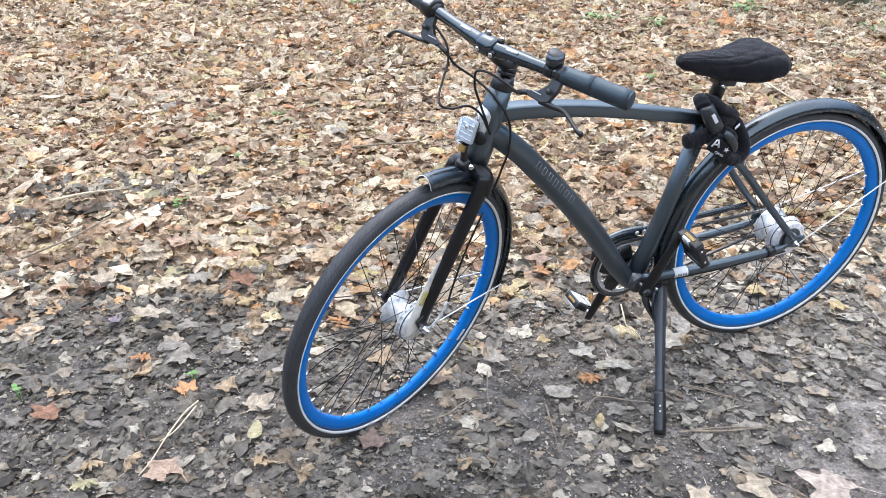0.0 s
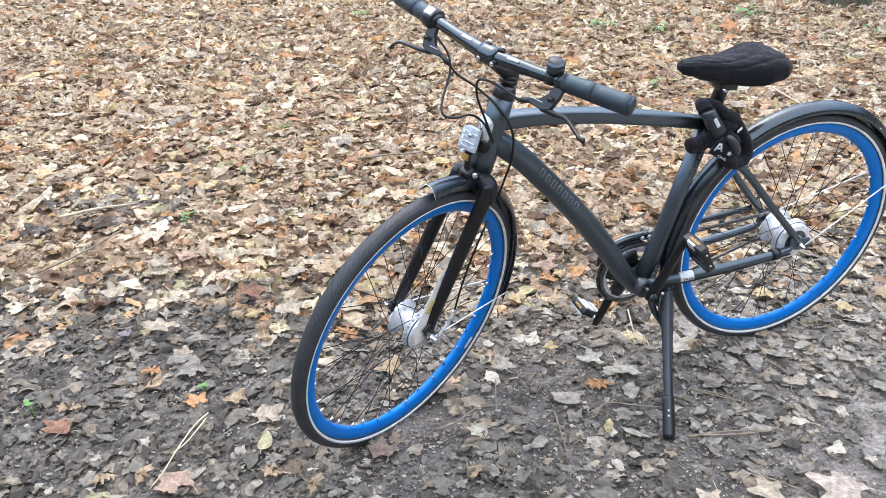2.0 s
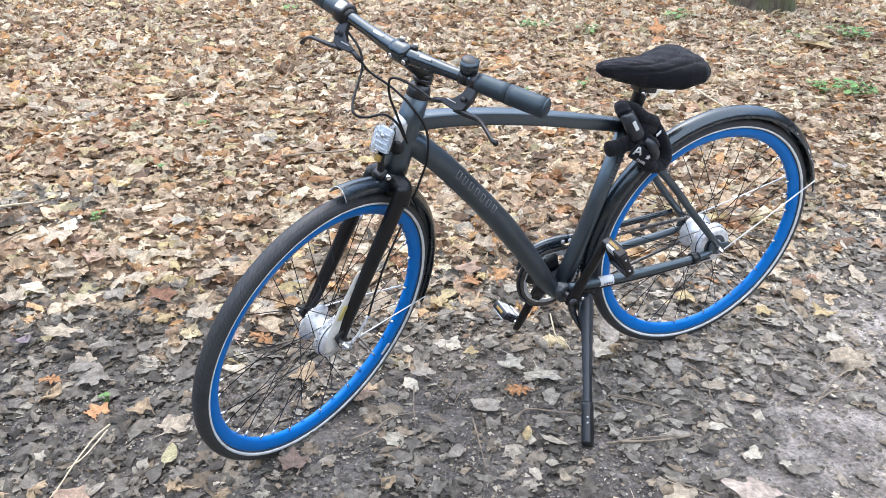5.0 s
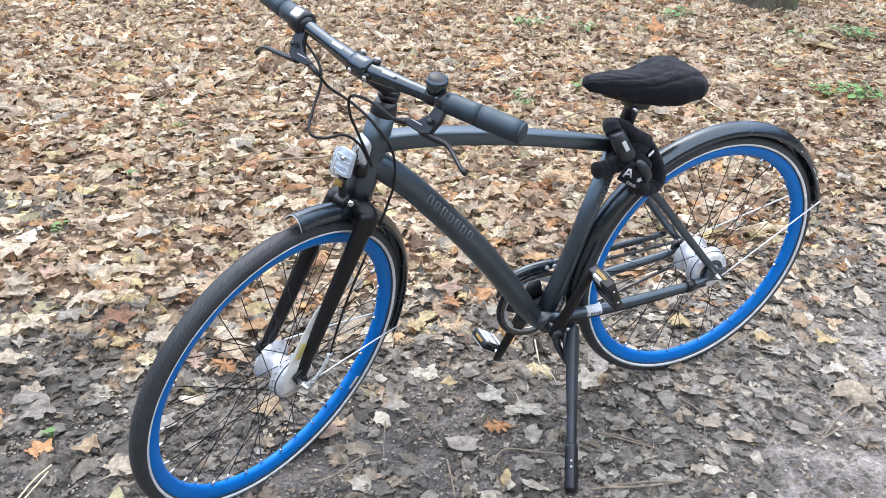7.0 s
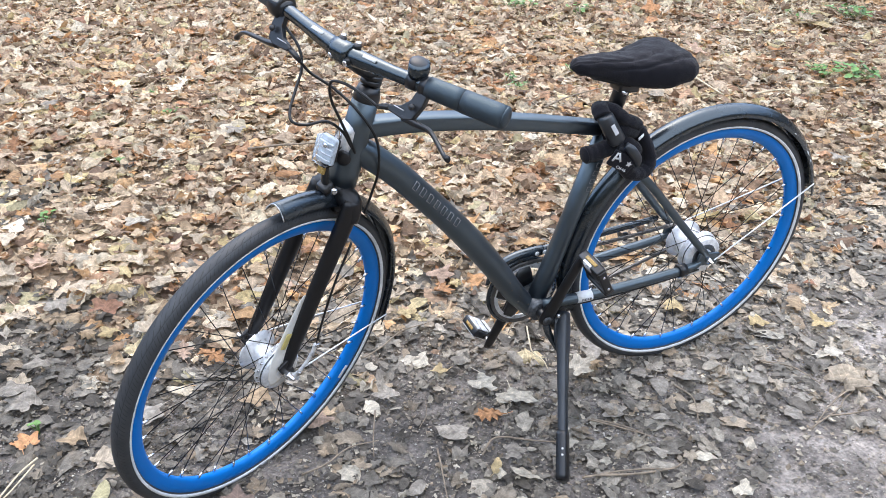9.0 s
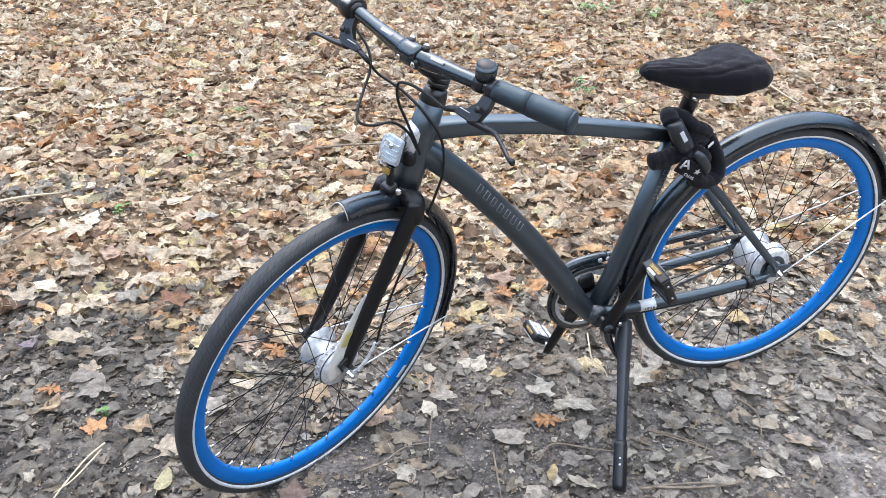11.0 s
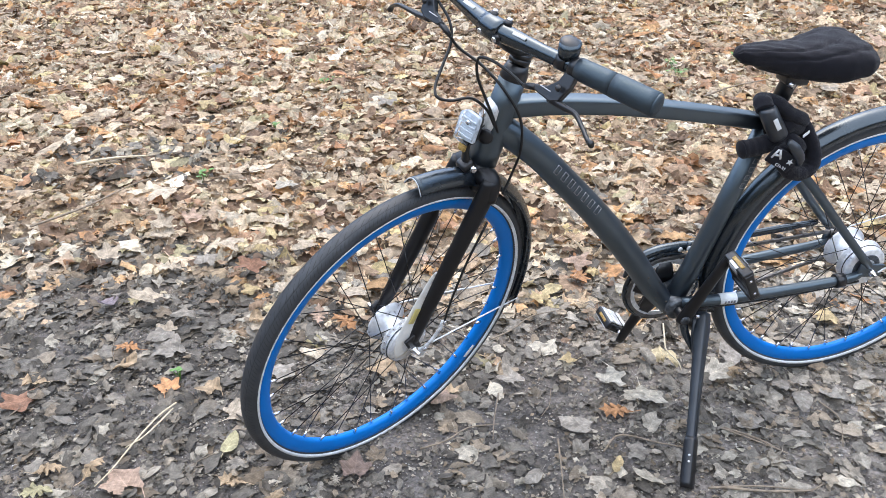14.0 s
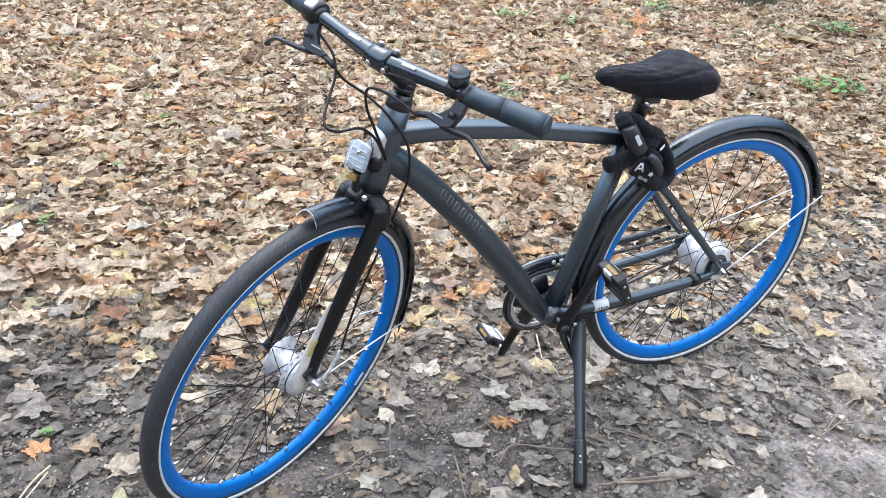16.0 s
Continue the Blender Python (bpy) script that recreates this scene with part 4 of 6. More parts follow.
handlebar = part("handlebar", sweep([bar_point(y) for y in np.linspace(-0.30, 0.30, 25)], [0.0122 + 0.0045 * max(0, 1 - abs(y) / 0.09) ** 0.7 for y in np.linspace(-0.30, 0.30, 25)], 18), MAT_BAR, bike, "flat black handlebar with grey print", m=TURN)
for y in (-0.060, 0.060):
    part("bar_print", block((0.006, 0.027, 0.0012), 0.0, Matrix.Translation(bar_point(y) + Vector((-0.008, 0, 0.0134))) @ Matrix.Rotation(radians(-32), 4, "Y") @ Matrix.Rotation(radians(-4 if y > 0 else 4), 4, "Z")), MAT_STRIPE, handlebar, "pale print on the bar", m=TURN)
for s in (-1, 1):
    def gp(a, b, ra, rb, n=6, s=s):
        return sweep([bar_point(s * y) for y in np.linspace(a, b, n)], np.linspace(ra, rb, n), 22)
    part("grip", gp(0.167, 0.228, 0.0175, 0.0185), MAT_GRIP, handlebar, "dark rubber grip", m=TURN)
    part("grip_end", gp(0.2295, 0.300, 0.0190, 0.0195), MAT_GRIP, handlebar, m=TURN)
    part("grip_cap", moved(dome(0.0195, 0.008, 22, 5), aim(bar_point(s * 0.2995), bar_point(s * 0.3005))), MAT_GRIP, handlebar, m=TURN)
    part("grip_collar", gp(0.2275, 0.2300, 0.0178, 0.0178, 2), MAT_PLASTIC, handlebar, m=TURN)
    perch = [(-0.009, 0.004), (0.011, 0.004), (0.012, 0.032), (0.005, 0.058), (-0.010, 0.065), (-0.044, 0.063), (-0.050, 0.055), (-0.026, 0.046), (-0.013, 0.030)]
    D, N = Vector((-0.54, 0, -0.842)), Vector((-0.842, 0, 0.54))
    pv = [bar_point(s * 0.164) + Vector((0, s * u, 0)) + D * w + N * (k * 0.0062 * (1 - 4 * max(0, -u - 0.01))) for k in (-1, 1) for u, w in perch]
    np_ = len(perch)
    pf = [tuple(range(np_))[::-1], tuple(range(np_, 2 * np_))] + [(i, (i + 1) % np_, np_ + (i + 1) % np_, np_ + i) for i in range(np_)]
    lev = part("brake_lever", ([tuple(q) for q in pv], pf), MAT_PLASTIC, bike, "black brake lever with worn silver tip", smooth=False, m=TURN)
    bev = lev.modifiers.new("edge", "BEVEL")
    bev.width, bev.segments = 0.0022, 2
    part("lever_clamp", sweep([bar_point(s * 0.156), bar_point(s * 0.173)], 0.0160, 20), MAT_PLASTIC, lev, m=TURN)
    blade = [(-0.912, -0.148, 0.922), (-0.912, -0.178, 0.922), (-0.915, -0.206, 0.926), (-0.930, -0.235, 0.925), (-0.945, -0.262, 0.922), (-0.952, -0.274, 0.926)] if s < 0 else [
        (-0.912, 0.148, 0.921), (-0.911, 0.178, 0.914), (-0.911, 0.215, 0.910), (-0.909, 0.240, 0.905), (-0.904, 0.262, 0.890), (-0.902, 0.272, 0.878)]
    part("lever_blade", sweep(blade, [0.0080, 0.0064, 0.0050, 0.0046, 0.0046, 0.0062], 12, squash=0.8, steps=4), MAT_PLASTIC, lev, "slim black lever blade", m=TURN)
    part("lever_pivot", dome(0.006, 0.004, 12, 3), MAT_PLASTIC, lev, m=TURN @ aim((-0.9085, s * 0.163, 0.9455), (-0.917, s * 0.163, 0.951)))
    part("barrel_adjuster", sweep([(-0.911, s * 0.120, 0.9255), (-0.912, s * 0.104, 0.920), (-0.912, s * 0.092, 0.914)], [0.0055, 0.0055, 0.004], 10), MAT_PLASTIC, lev, m=TURN)
    part("lever_print", block((0.0012, 0.022, 0.004), 0.0, Matrix.Translation((-0.9125, s * 0.138, 0.9335)) @ Matrix.Rotation(radians(-33), 4, "Y")), MAT_WHITE, lev, "small pale print", m=TURN)
bell_c = bar_point(-0.143) + Vector((0.004, 0, 0.011))
bell = part("bell", moved(dome(0.0172, 0.007, 24, 6), Matrix.Translation(bell_c + Vector((0, 0, 0.021))) @ Matrix.Rotation(radians(12), 4, "X")), MAT_PLASTIC, bike, "small black handlebar bell", m=TURN)
part("bell_body", sweep([bell_c + Vector((0, 0.001, -0.003)), bell_c + Vector((0, 0, 0.008)), bell_c + Vector((0, 0, 0.023))], [0.0158, 0.0176, 0.0172], 24), MAT_BAR, bell, m=TURN)
part("bell_clamp", sweep([bar_point(-0.131), bar_point(-0.148)], 0.0148, 18), MAT_PLASTIC, bell, m=TURN)
shifter = part("gear_shifter", sweep([bar_point(0.162), bar_point(0.166), bar_point(0.190), bar_point(0.196)], [0.018, 0.023, 0.023, 0.019], 22), MAT_PLASTIC, bike, "twist gear shifter with silver window", m=TURN)
part("shifter_window", block((0.020, 0.021, 0.008), 0.0035, Matrix.Translation(bar_point(0.178) + Vector((-0.012, 0, 0.020))) @ Matrix.Rotation(radians(-30), 4, "Y")), MAT_ALU, shifter, "silver gear window", m=TURN)

# cables
part("brake_cable", sweep([(-0.912, 0.092, 0.914), (-0.898, 0.080, 0.892), (-0.876, 0.040, 0.870), (-0.868, -0.012, 0.846), (-0.853, -0.046, 0.800), (-0.845, -0.052, 0.735), (-0.850, -0.046, 0.680), (-0.872, -0.050, 0.640)], 0.0026, 8, steps=6), MAT_CABLE, bike, "black brake cable", m=TURN)
part("brake_cable", sweep([(-0.912, -0.092, 0.914), (-0.917, -0.060, 0.924), (-0.924, -0.024, 0.930), (-0.929, 0.0, 0.922), (-0.924, 0.002, 0.886), (-0.908, -0.004, 0.846), (-0.890, -0.014, 0.800), (-0.880, -0.022, 0.768)], 0.0026, 8, steps=6), MAT_CABLE, bike, "black brake cable", m=TURN)
part("gear_cable", sweep([(-0.890, 0.160, 0.950), (-0.892, 0.118, 0.925), (-0.904, 0.096, 0.898), (-0.935, 0.078, 0.872), (-0.966, 0.058, 0.852), (-0.976, 0.040, 0.842), (-0.955, 0.028, 0.834), (-0.925, 0.010, 0.838), (-0.900, -0.006, 0.815), (-0.885, -0.018, 0.780)], 0.0026, 8, steps=6), MAT_CABLE, bike, "black gear cable in a wide loop", m=TURN)
part("brake_cable", sweep([(-0.915, -0.062, 0.60), (-0.957, -0.064, 0.52), (-0.990, -0.068, 0.44), (-1.006, -0.072, 0.395)], 0.0024, 8, steps=5), MAT_CABLE, bike, "black brake cable along the fork blade", m=TURN)
part("brake_cable", sweep([(-0.43, -0.030, 0.270), (-0.36, -0.052, 0.293), (-0.20, -0.064, 0.305), (-0.07, -0.068, 0.317), (-0.02, -0.072, 0.325)], 0.0024, 8, steps=5), MAT_CABLE, bike, "black brake cable under the chain stay")

# seat post, saddle and its cover
post = part("seat_post", sweep([(-0.302, 0, 0.725), (-0.284, 0, 0.790), (-0.280, 0, 0.806)], [0.0165, 0.0165, 0.019], 18), MAT_PLASTIC, bike, "black seat post with clamp")
part("saddle_clamp", block((0.050, 0.040, 0.020), 0.006, Matrix.Translation((-0.276, 0, 0.806)) @ Matrix.Rotation(radians(6), 4, "Y")), MAT_PLASTIC, post)
part("clamp_bolt", sweep([(-0.290, -0.026, 0.800), (-0.290, 0.026, 0.800)], 0.006, 8), MAT_STEEL, post, "bright clamp bolt")


def saddle_mesh(n=80, k=72):
    v, f = [], []
    for i in range(n + 1):
        s = i / n
        x = -0.413 + 0.274 * s
        w = np.interp(s, (0, 0.03, 0.1, 0.25, 0.42, 0.58, 0.74, 0.88, 0.96, 1.0), (0.004, 0.016, 0.024, 0.030, 0.041, 0.061, 0.079, 0.083, 0.068, 0.010))
        top = np.interp(s, (0, 0.04, 0.2, 0.5, 0.8, 0.93, 1.0), (0.864, 0.876, 0.879, 0.874, 0.884, 0.879, 0.854))
        bot = np.interp(s, (0, 0.05, 0.2, 0.45, 0.7, 0.92, 1.0), (0.860, 0.848, 0.836, 0.812, 0.806, 0.820, 0.842))
        for j in range(k):
            a = 2 * math.pi * j / k
            c, sn = math.cos(a), math.sin(a)
            y = w * math.copysign(abs(c) ** 0.75, c)
            mid = bot + (top - bot) * 0.46
            z = mid + (top - mid) * abs(sn) ** 0.62 if sn > 0 else mid - (mid - bot) * abs(sn) ** 0.8
            if sn > 0:
                dip = 0.0
                for g0, swing in ((0.16, 0.12), (0.36, 0.10), (0.64, -0.10), (0.84, -0.12)):
                    dip += math.exp(-((a / math.pi - g0 - swing * (s - 0.5) * 2 - 0.05 * math.sin(6 * s)) / 0.024) ** 2)
                puff = 0.0036 * min(1, s * 3) * (1 if s < 0.9 else (1 - s) * 10)
                z -= puff * dip * 0.9
                y *= 1 - 0.05 * dip * min(1, s * 3)
            z += 0.0012 * math.sin(31 * s + 3 * c) * math.sin(9 * c)
            v.append((x, y, z))
    for i in range(n):
        for j in range(k):
            f.append((i * k + j, i * k + (j + 1) % k, (i + 1) * k + (j + 1) % k, (i + 1) * k + j))
    f += [tuple(range(k))[::-1], tuple(range(n * k, (n + 1) * k))]
    return v, f


saddle = part("saddle", saddle_mesh(), MAT_FABRIC, bike, "saddle in a padded black fabric cover with stitched channels")
part("saddle_shell", sweep([(-0.36, 0, 0.838), (-0.28, 0, 0.820), (-0.19, 0, 0.812)], [0.018, 0.032, 0.045], 14, side=(0, 0, 1), squash=0.35, steps=3), MAT_PLASTIC, saddle)
for s in (-1, 1):
    part("saddle_rail", sweep([(-0.345, s * 0.012, 0.840), (-0.31, s * 0.018, 0.822), (-0.25, s * 0.019, 0.814), (-0.19, s * 0.026, 0.826)], 0.0036, 8, steps=4), MAT_PLASTIC, saddle, "black steel saddle rail")

# cranks, chainring, guard, pedals
crankset = part("crankset", lathe([(-0.075, 0.0), (-0.075, 0.011), (-0.070, 0.013), (0.060, 0.013), (0.066, 0.010), (0.066, 0.0)], 20), MAT_PLASTIC, bike, "black cranks with chainring", m=Matrix.Translation(BB))
PED_L, PED_R = Vector((-0.366, -0.072, 0.440)), Vector((-0.496, 0.072, 0.124))
for p, s in ((PED_L, -1), (PED_R, 1)):
    c = Vector((BB.x, s * 0.064, BB.z))
    part("crank_arm", sweep([c + (c - p).normalized() * 0.014, c, c.lerp(p, 0.4), c.lerp(p, 0.9), p + (p - c).normalized() * 0.014], [0.012, 0.018, 0.0145, 0.013, 0.010], 14, side=(0, 1, 0), squash=0.62, steps=3), MAT_FORK, crankset, "glossy black crank arm")
part("crank_bolt", moved(lathe([(0.0, 0.0), (0.0, 0.0065), (0.003, 0.0105), (0.004, 0.0105), (0.004, 0.0)], 18), Matrix.Translation((BB.x - 0.004, -0.080, BB.z + 0.004))), MAT_WELD, crankset, "dull crank bolt")


def toothed(r, depth, teeth, y, t):
    n = teeth * 4
    out = [(r + (depth if i % 4 in (1, 2) else 0)) for i in range(n)]
    v = [(rr * math.cos(2 * math.pi * i / n), y + s * t, rr * math.sin(2 * math.pi * i / n)) for s in (-1, 1) for i, rr in enumerate(out)]
    v += [((r - 0.012) * math.cos(2 * math.pi * i / n), y + s * t, (r - 0.012) * math.sin(2 * math.pi * i / n)) for s in (-1, 1) for i in range(n)]
    f = []
    for i in range(n):
        j = (i + 1) % n
        f += [(i, j, n + j, n + i), (2 * n + i, 2 * n + j, j, i), (n + i, n + j, 3 * n + j, 3 * n + i), (2 * n + j, 2 * n + i, 3 * n + i, 3 * n + j)]
    return v, f


part("chainring", toothed(0.080, 0.004, 42, 0.046, 0.0015), MAT_ALU, crankset, "toothed steel chainring", smooth=False, m=Matrix.Translation(BB))
for i in range(5):
    a = 2 * math.pi * i / 5 + 0.4
    part("spider_arm", sweep([(0.010 * math.cos(a), 0.046, 0.010 * math.sin(a)), (0.072 * math.cos(a), 0.046, 0.072 * math.sin(a))], [0.030, 0.018], 10, side=(0, 1, 0), squash=0.16), MAT_PLASTIC, crankset, m=Matrix.Translation(BB))
part("ring_guard", lathe([(0.050, 0.0845), (0.050, 0.094), (0.0545, 0.094), (0.0545, 0.0845)], 64, close=True), MAT_GUARD, crankset, "black plastic ring round the chainring", m=Matrix.Translation(BB))
# chain: one closed run of plates
top_a, top_b = Vector((BB.x + 0.006, 0.046, BB.z + 0.082)), Vector((0.002, 0.046, 0.350 + 0.034))
low_a, low_b = Vector((BB.x + 0.012, 0.046, BB.z - 0.081)), Vector((0.006, 0.046, 0.350 - 0.034))
front_arc = [(BB.x + 0.082 * math.cos(a), 0.046, BB.z + 0.082 * math.sin(a)) for a in np.linspace(radians(86), radians(278), 14)]
chain_run = [tuple(top_b.lerp(top_a, t)) for t in np.linspace(0, 1, 12)] + front_arc + [tuple(low_a.lerp(low_b, t)) for t in np.linspace(0, 1, 12)] + [(0.034 * math.cos(a), 0.046, 0.350 + 0.034 * math.sin(a)) for a in np.linspace(radians(-85), radians(85), 8)]
line = smooth_line(chain_run, 4)
dist = np.concatenate([[0], np.cumsum(np.linalg.norm(np.diff(line, axis=0), axis=1))])
links = []
for d in np.arange(0, dist[-1], 0.0127):
    p, q = (np.array([np.interp(e, dist, line[:, k]) for k in range(3)]) for e in (d, min(d + 0.0127, dist[-1])))
    links.append(block((0.0075, 0.0060 if len(links) % 2 else 0.0042, 0.0138), 0.0, aim(p, q, (1, 0, 0) if abs((q - p)[0]) < 0.006 else (0, 0, 1))))
part("chain", join(*links), MAT_CHAIN, crankset, "oily steel chain", smooth=False)
cg = part("chain_guard", sweep([(-0.524, 0.060, 0.318), (-0.514, 0.060, 0.342), (-0.492, 0.060, 0.366), (-0.455, 0.060, 0.380), (-0.410, 0.060, 0.384), (-0.385, 0.060, 0.384)], [0.004, 0.009, 0.012, 0.013, 0.013, 0.012], 12, side=(0, 1, 0), squash=0.9, steps=4), MAT_GUARD, bike, "narrow black chain guard")
part("guard_bar", sweep([(-0.395, 0.062, 0.380), (-0.30, 0.062, 0.388), (-0.16, 0.062, 0.396), (-0.062, 0.062, 0.402)], [0.012, 0.0095, 0.0095, 0.007], 10, side=(0, 1, 0), squash=0.8, steps=3), MAT_GUARD, cg)
part("guard_inner", sweep([(-0.50, 0.056, 0.31), (-0.485, 0.056, 0.345), (-0.445, 0.056, 0.363), (-0.40, 0.056, 0.365)], 0.006, 8, side=(0, 1, 0), squash=0.6, steps=3), MAT_PLASTIC, cg)
for x in (-0.405, -0.384):
    part("guard_rivet", dome(0.0062, 0.003, 12, 3), MAT_WHITE, cg, "white rivet", m=Matrix.Translation((x, 0.049, 0.384)) @ Matrix.Rotation(radians(90), 4, "X"))
part("guard_bracket", block((0.012, 0.010, 0.020), 0.002, Matrix.Translation((-0.155, 0.056, 0.372))), MAT_PLASTIC, cg)


def pedal(p, s, roll, k, bare):
    m = Matrix.Translation(p + Vector((0, s * 0.058, 0))) @ Matrix.Rotation(roll, 4, "Y") @ Matrix.Diagonal((k, k, k, 1))
    body = part("pedal", block((0.030, 0.080, 0.018), 0.005), MAT_PLASTIC, crankset, "black pedal with amber reflectors", m=m)
    for e in (-1, 1):
        part("cage_side", block((0.012, 0.084, 0.026), 0.004, Matrix.Translation((e * 0.036, 0, 0))), MAT_PLASTIC, crankset, m=m)
        part("cage_end", block((0.072, 0.010, 0.022), 0.004, Matrix.Translation((0, e * 0.039, 0))), MAT_PLASTIC, crankset, m=m)
        part("pedal_reflector", block((0.004, 0.042, 0.009), 0.0015, Matrix.Translation((e * 0.0425, 0, 0.001))), MAT_AMBER, crankset, "dull amber pedal reflector", m=m)
        if bare:
            for x, w in ((-0.030, 0.016), (-0.004, 0.026), (0.026, 0.014)):
                part("tread_plate", block((w, 0.070, 0.004), 0.0012, Matrix.Translation((x, 0, e * 0.0145))), MAT_ALU, crankset, "bare metal tread plate", m=m)
        else:
            part("tread_plate", block((0.016, 0.030, 0.002), 0.0012, Matrix.Translation((-0.034, 0, e * 0.0145))), MAT_ALU, crankset, "bare metal tread plate", m=m)
        if not bare:
            part("white_reflector", block((0.0030, 0.030, 0.007), 0.001, Matrix.Translation((-0.0425, 0.002, -0.0095))) if e < 0 else block((0.0030, 0.030, 0.007), 0.001, Matrix.Translation((0.0425, 0.002, -0.0095))), MAT_STRIPE, crankset, "small white reflector", m=m)
        part("end_bolt", dome(0.004, 0.003, 8, 3), MAT_STEEL, crankset, m=m @ Matrix.Translation((e * 0.020, s * 0.044, 0)) @ Matrix.Rotation(radians(-90 * s), 4, "X"))
    part("pedal_spindle", sweep([(0, -s * 0.070, 0), (0, -s * 0.04, 0)], 0.0075, 10), MAT_STEEL, crankset, "steel spindle", m=m)
    return body


pedal(PED_L, -1, radians(63), 0.92, False)
pedal(PED_R, 1, radians(34), 0.80, True)

# kickstand
inv = BIKE.inverted()
K0 = Vector((-0.374, -0.045, 0.272))
K1 = inv @ Vector((-0.500, -0.322, 0.007))
SIDE_K = (0.25, -1.0, 0.0)
kick = part("kickstand", sweep([K0, K0.lerp(K1, 0.10), K0.lerp(K1, 0.30), K0.lerp(K1, 0.55), K0.lerp(K1, 0.80)], [0.0150, 0.0165, 0.0135, 0.0112, 0.0108], 16, side=SIDE_K, squash=0.85, steps=3, power=0.42), MAT_STAND, bike, "grey-black kickstand with a rubber foot")
part("stand_foot", sweep([K0.lerp(K1, 0.72), K0.lerp(K1, 0.745), K0.lerp(K1, 0.97), K0.lerp(K1, 1.0)], [0.0118, 0.0132, 0.0138, 0.0125], 16, side=SIDE_K, squash=0.92, power=0.42), MAT_PLASTIC, kick, "black rubber foot")
rib_k = [K0.lerp(K1, t) + Vector((0.004, -0.0105 + 0.002 * t, 0.001)) for t in (0.06, 0.3, 0.7)]
part("stand_rib", sweep(rib_k, [0.0030, 0.0026, 0.0016], 8), MAT_STAND, kick)
wing_k = [Vector((-0.394, -0.052, 0.270)), Vector((-0.400, -0.072, 0.236)), Vector((-0.401, -0.088, 0.200)), Vector((-0.396, -0.096, 0.180))]
part("stand_spring_cover", sweep(wing_k, [0.009, 0.012, 0.008, 0.003], 12, side=(0.2, -1, 0), squash=0.45, steps=3), MAT_STAND, kick)
part("stand_plate", block((0.070, 0.030, 0.030), 0.006, Matrix.Translation((-0.392, -0.020, 0.272))), MAT_PLASTIC, kick, "mounting plate")
part("stand_wing", sweep([(-0.425, -0.048, 0.276), (-0.420, -0.062, 0.24), (-0.405, -0.085, 0.205), (-0.40, -0.10, 0.19)], [0.010, 0.009, 0.006, 0.003], 10, squash=0.6, steps=3), MAT_GUARD, kick)
part("stand_bolt", dome(0.006, 0.004, 10, 3), MAT_STEEL, kick, "bright bolt", m=aim((-0.394, -0.054, 0.275), (-0.396, -0.062, 0.278)))
for t in (0.80, 0.835):
    c = K0.lerp(K1, t)
    part("stand_stud", dome(0.0028, 0.002, 8, 3), MAT_WHITE, kick, m=aim(c + Vector((-0.009, -0.0125, 0.007)), c + Vector((-0.0115, -0.0165, 0.009))))
part("stand_cover", sweep([(-0.405, -0.035, 0.262), (-0.385, -0.050, 0.235)], [0.018, 0.012], 10), MAT_PLASTIC, kick)

# ---- chain lock wound round the seat tube and the rear wheel ----
lock = new("chain_lock")
lock.matrix_world = BIKE @ Matrix.Translation((0.003, 0, -0.002))
tagged(lock, "black fabric-covered chain lock wound round the seat post", "bicycle lock")


def sleeve(pts, r, sq=0.8):
    p = smooth_line(pts, 8)
    rr = [r * (1 + 0.025 * math.sin(i * 1.1)) for i in range(len(p))]
    return sweep(p, rr, 16, squash=sq)


part("lock_body", sweep([(-0.357, -0.054, 0.776), (-0.356, -0.055, 0.773), (-0.342, -0.061, 0.748), (-0.326, -0.067, 0.722), (-0.324, -0.068, 0.719)], [0.014, 0.0172, 0.0178, 0.0178, 0.0155], 22), MAT_STAND, lock, "black cylinder of the lock")
part("lock_label", block((0.009, 0.0012, 0.024), 0.0005, aim((-0.350, -0.0755, 0.764), (-0.337, -0.0805, 0.742), (1, 0, 0.4))), MAT_WHITE, lock, "pale label on the lock cylinder")
part("lock_sleeve", sleeve([(-0.358, -0.052, 0.772), (-0.356, -0.036, 0.779), (-0.341, -0.018, 0.775), (-0.320, -0.032, 0.771), (-0.296, -0.040, 0.752), (-0.268, -0.038, 0.738), (-0.250, -0.022, 0.722), (-0.236, -0.040, 0.694), (-0.226, -0.054, 0.664), (-0.233, -0.064, 0.642), (-0.256, -0.070, 0.633), (-0.284, -0.073, 0.642), (-0.304, -0.073, 0.668), (-0.314, -0.071, 0.700)], 0.0180), MAT_FABRIC, lock, "black woven sleeve")
part("lock_sleeve", sleeve([(-0.385, -0.049, 0.689), (-0.365, -0.050, 0.691), (-0.345, -0.050, 0.695), (-0.322, -0.048, 0.700), (-0.300, -0.040, 0.704)], 0.0185, 0.92), MAT_FABRIC, lock, "black woven sleeve end")
part("sleeve_end", moved(dome(0.0182, 0.008, 18, 5), aim((-0.3845, -0.049, 0.689), (-0.3865, -0.049, 0.6887))), MAT_FABRIC, lock)
part("lock_sleeve", sleeve([(-0.318, -0.040, 0.724), (-0.292, -0.044, 0.730), (-0.268, -0.036, 0.720), (-0.246, -0.012, 0.702), (-0.240, 0.02, 0.69)], 0.0180), MAT_FABRIC, lock, "black woven sleeve")
part("lock_sleeve", sleeve([(-0.316, 0.006, 0.708), (-0.300, -0.040, 0.704), (-0.278, -0.052, 0.692), (-0.262, -0.046, 0.676), (-0.254, -0.010, 0.662)], 0.0180), MAT_FABRIC, lock, "black woven sleeve")
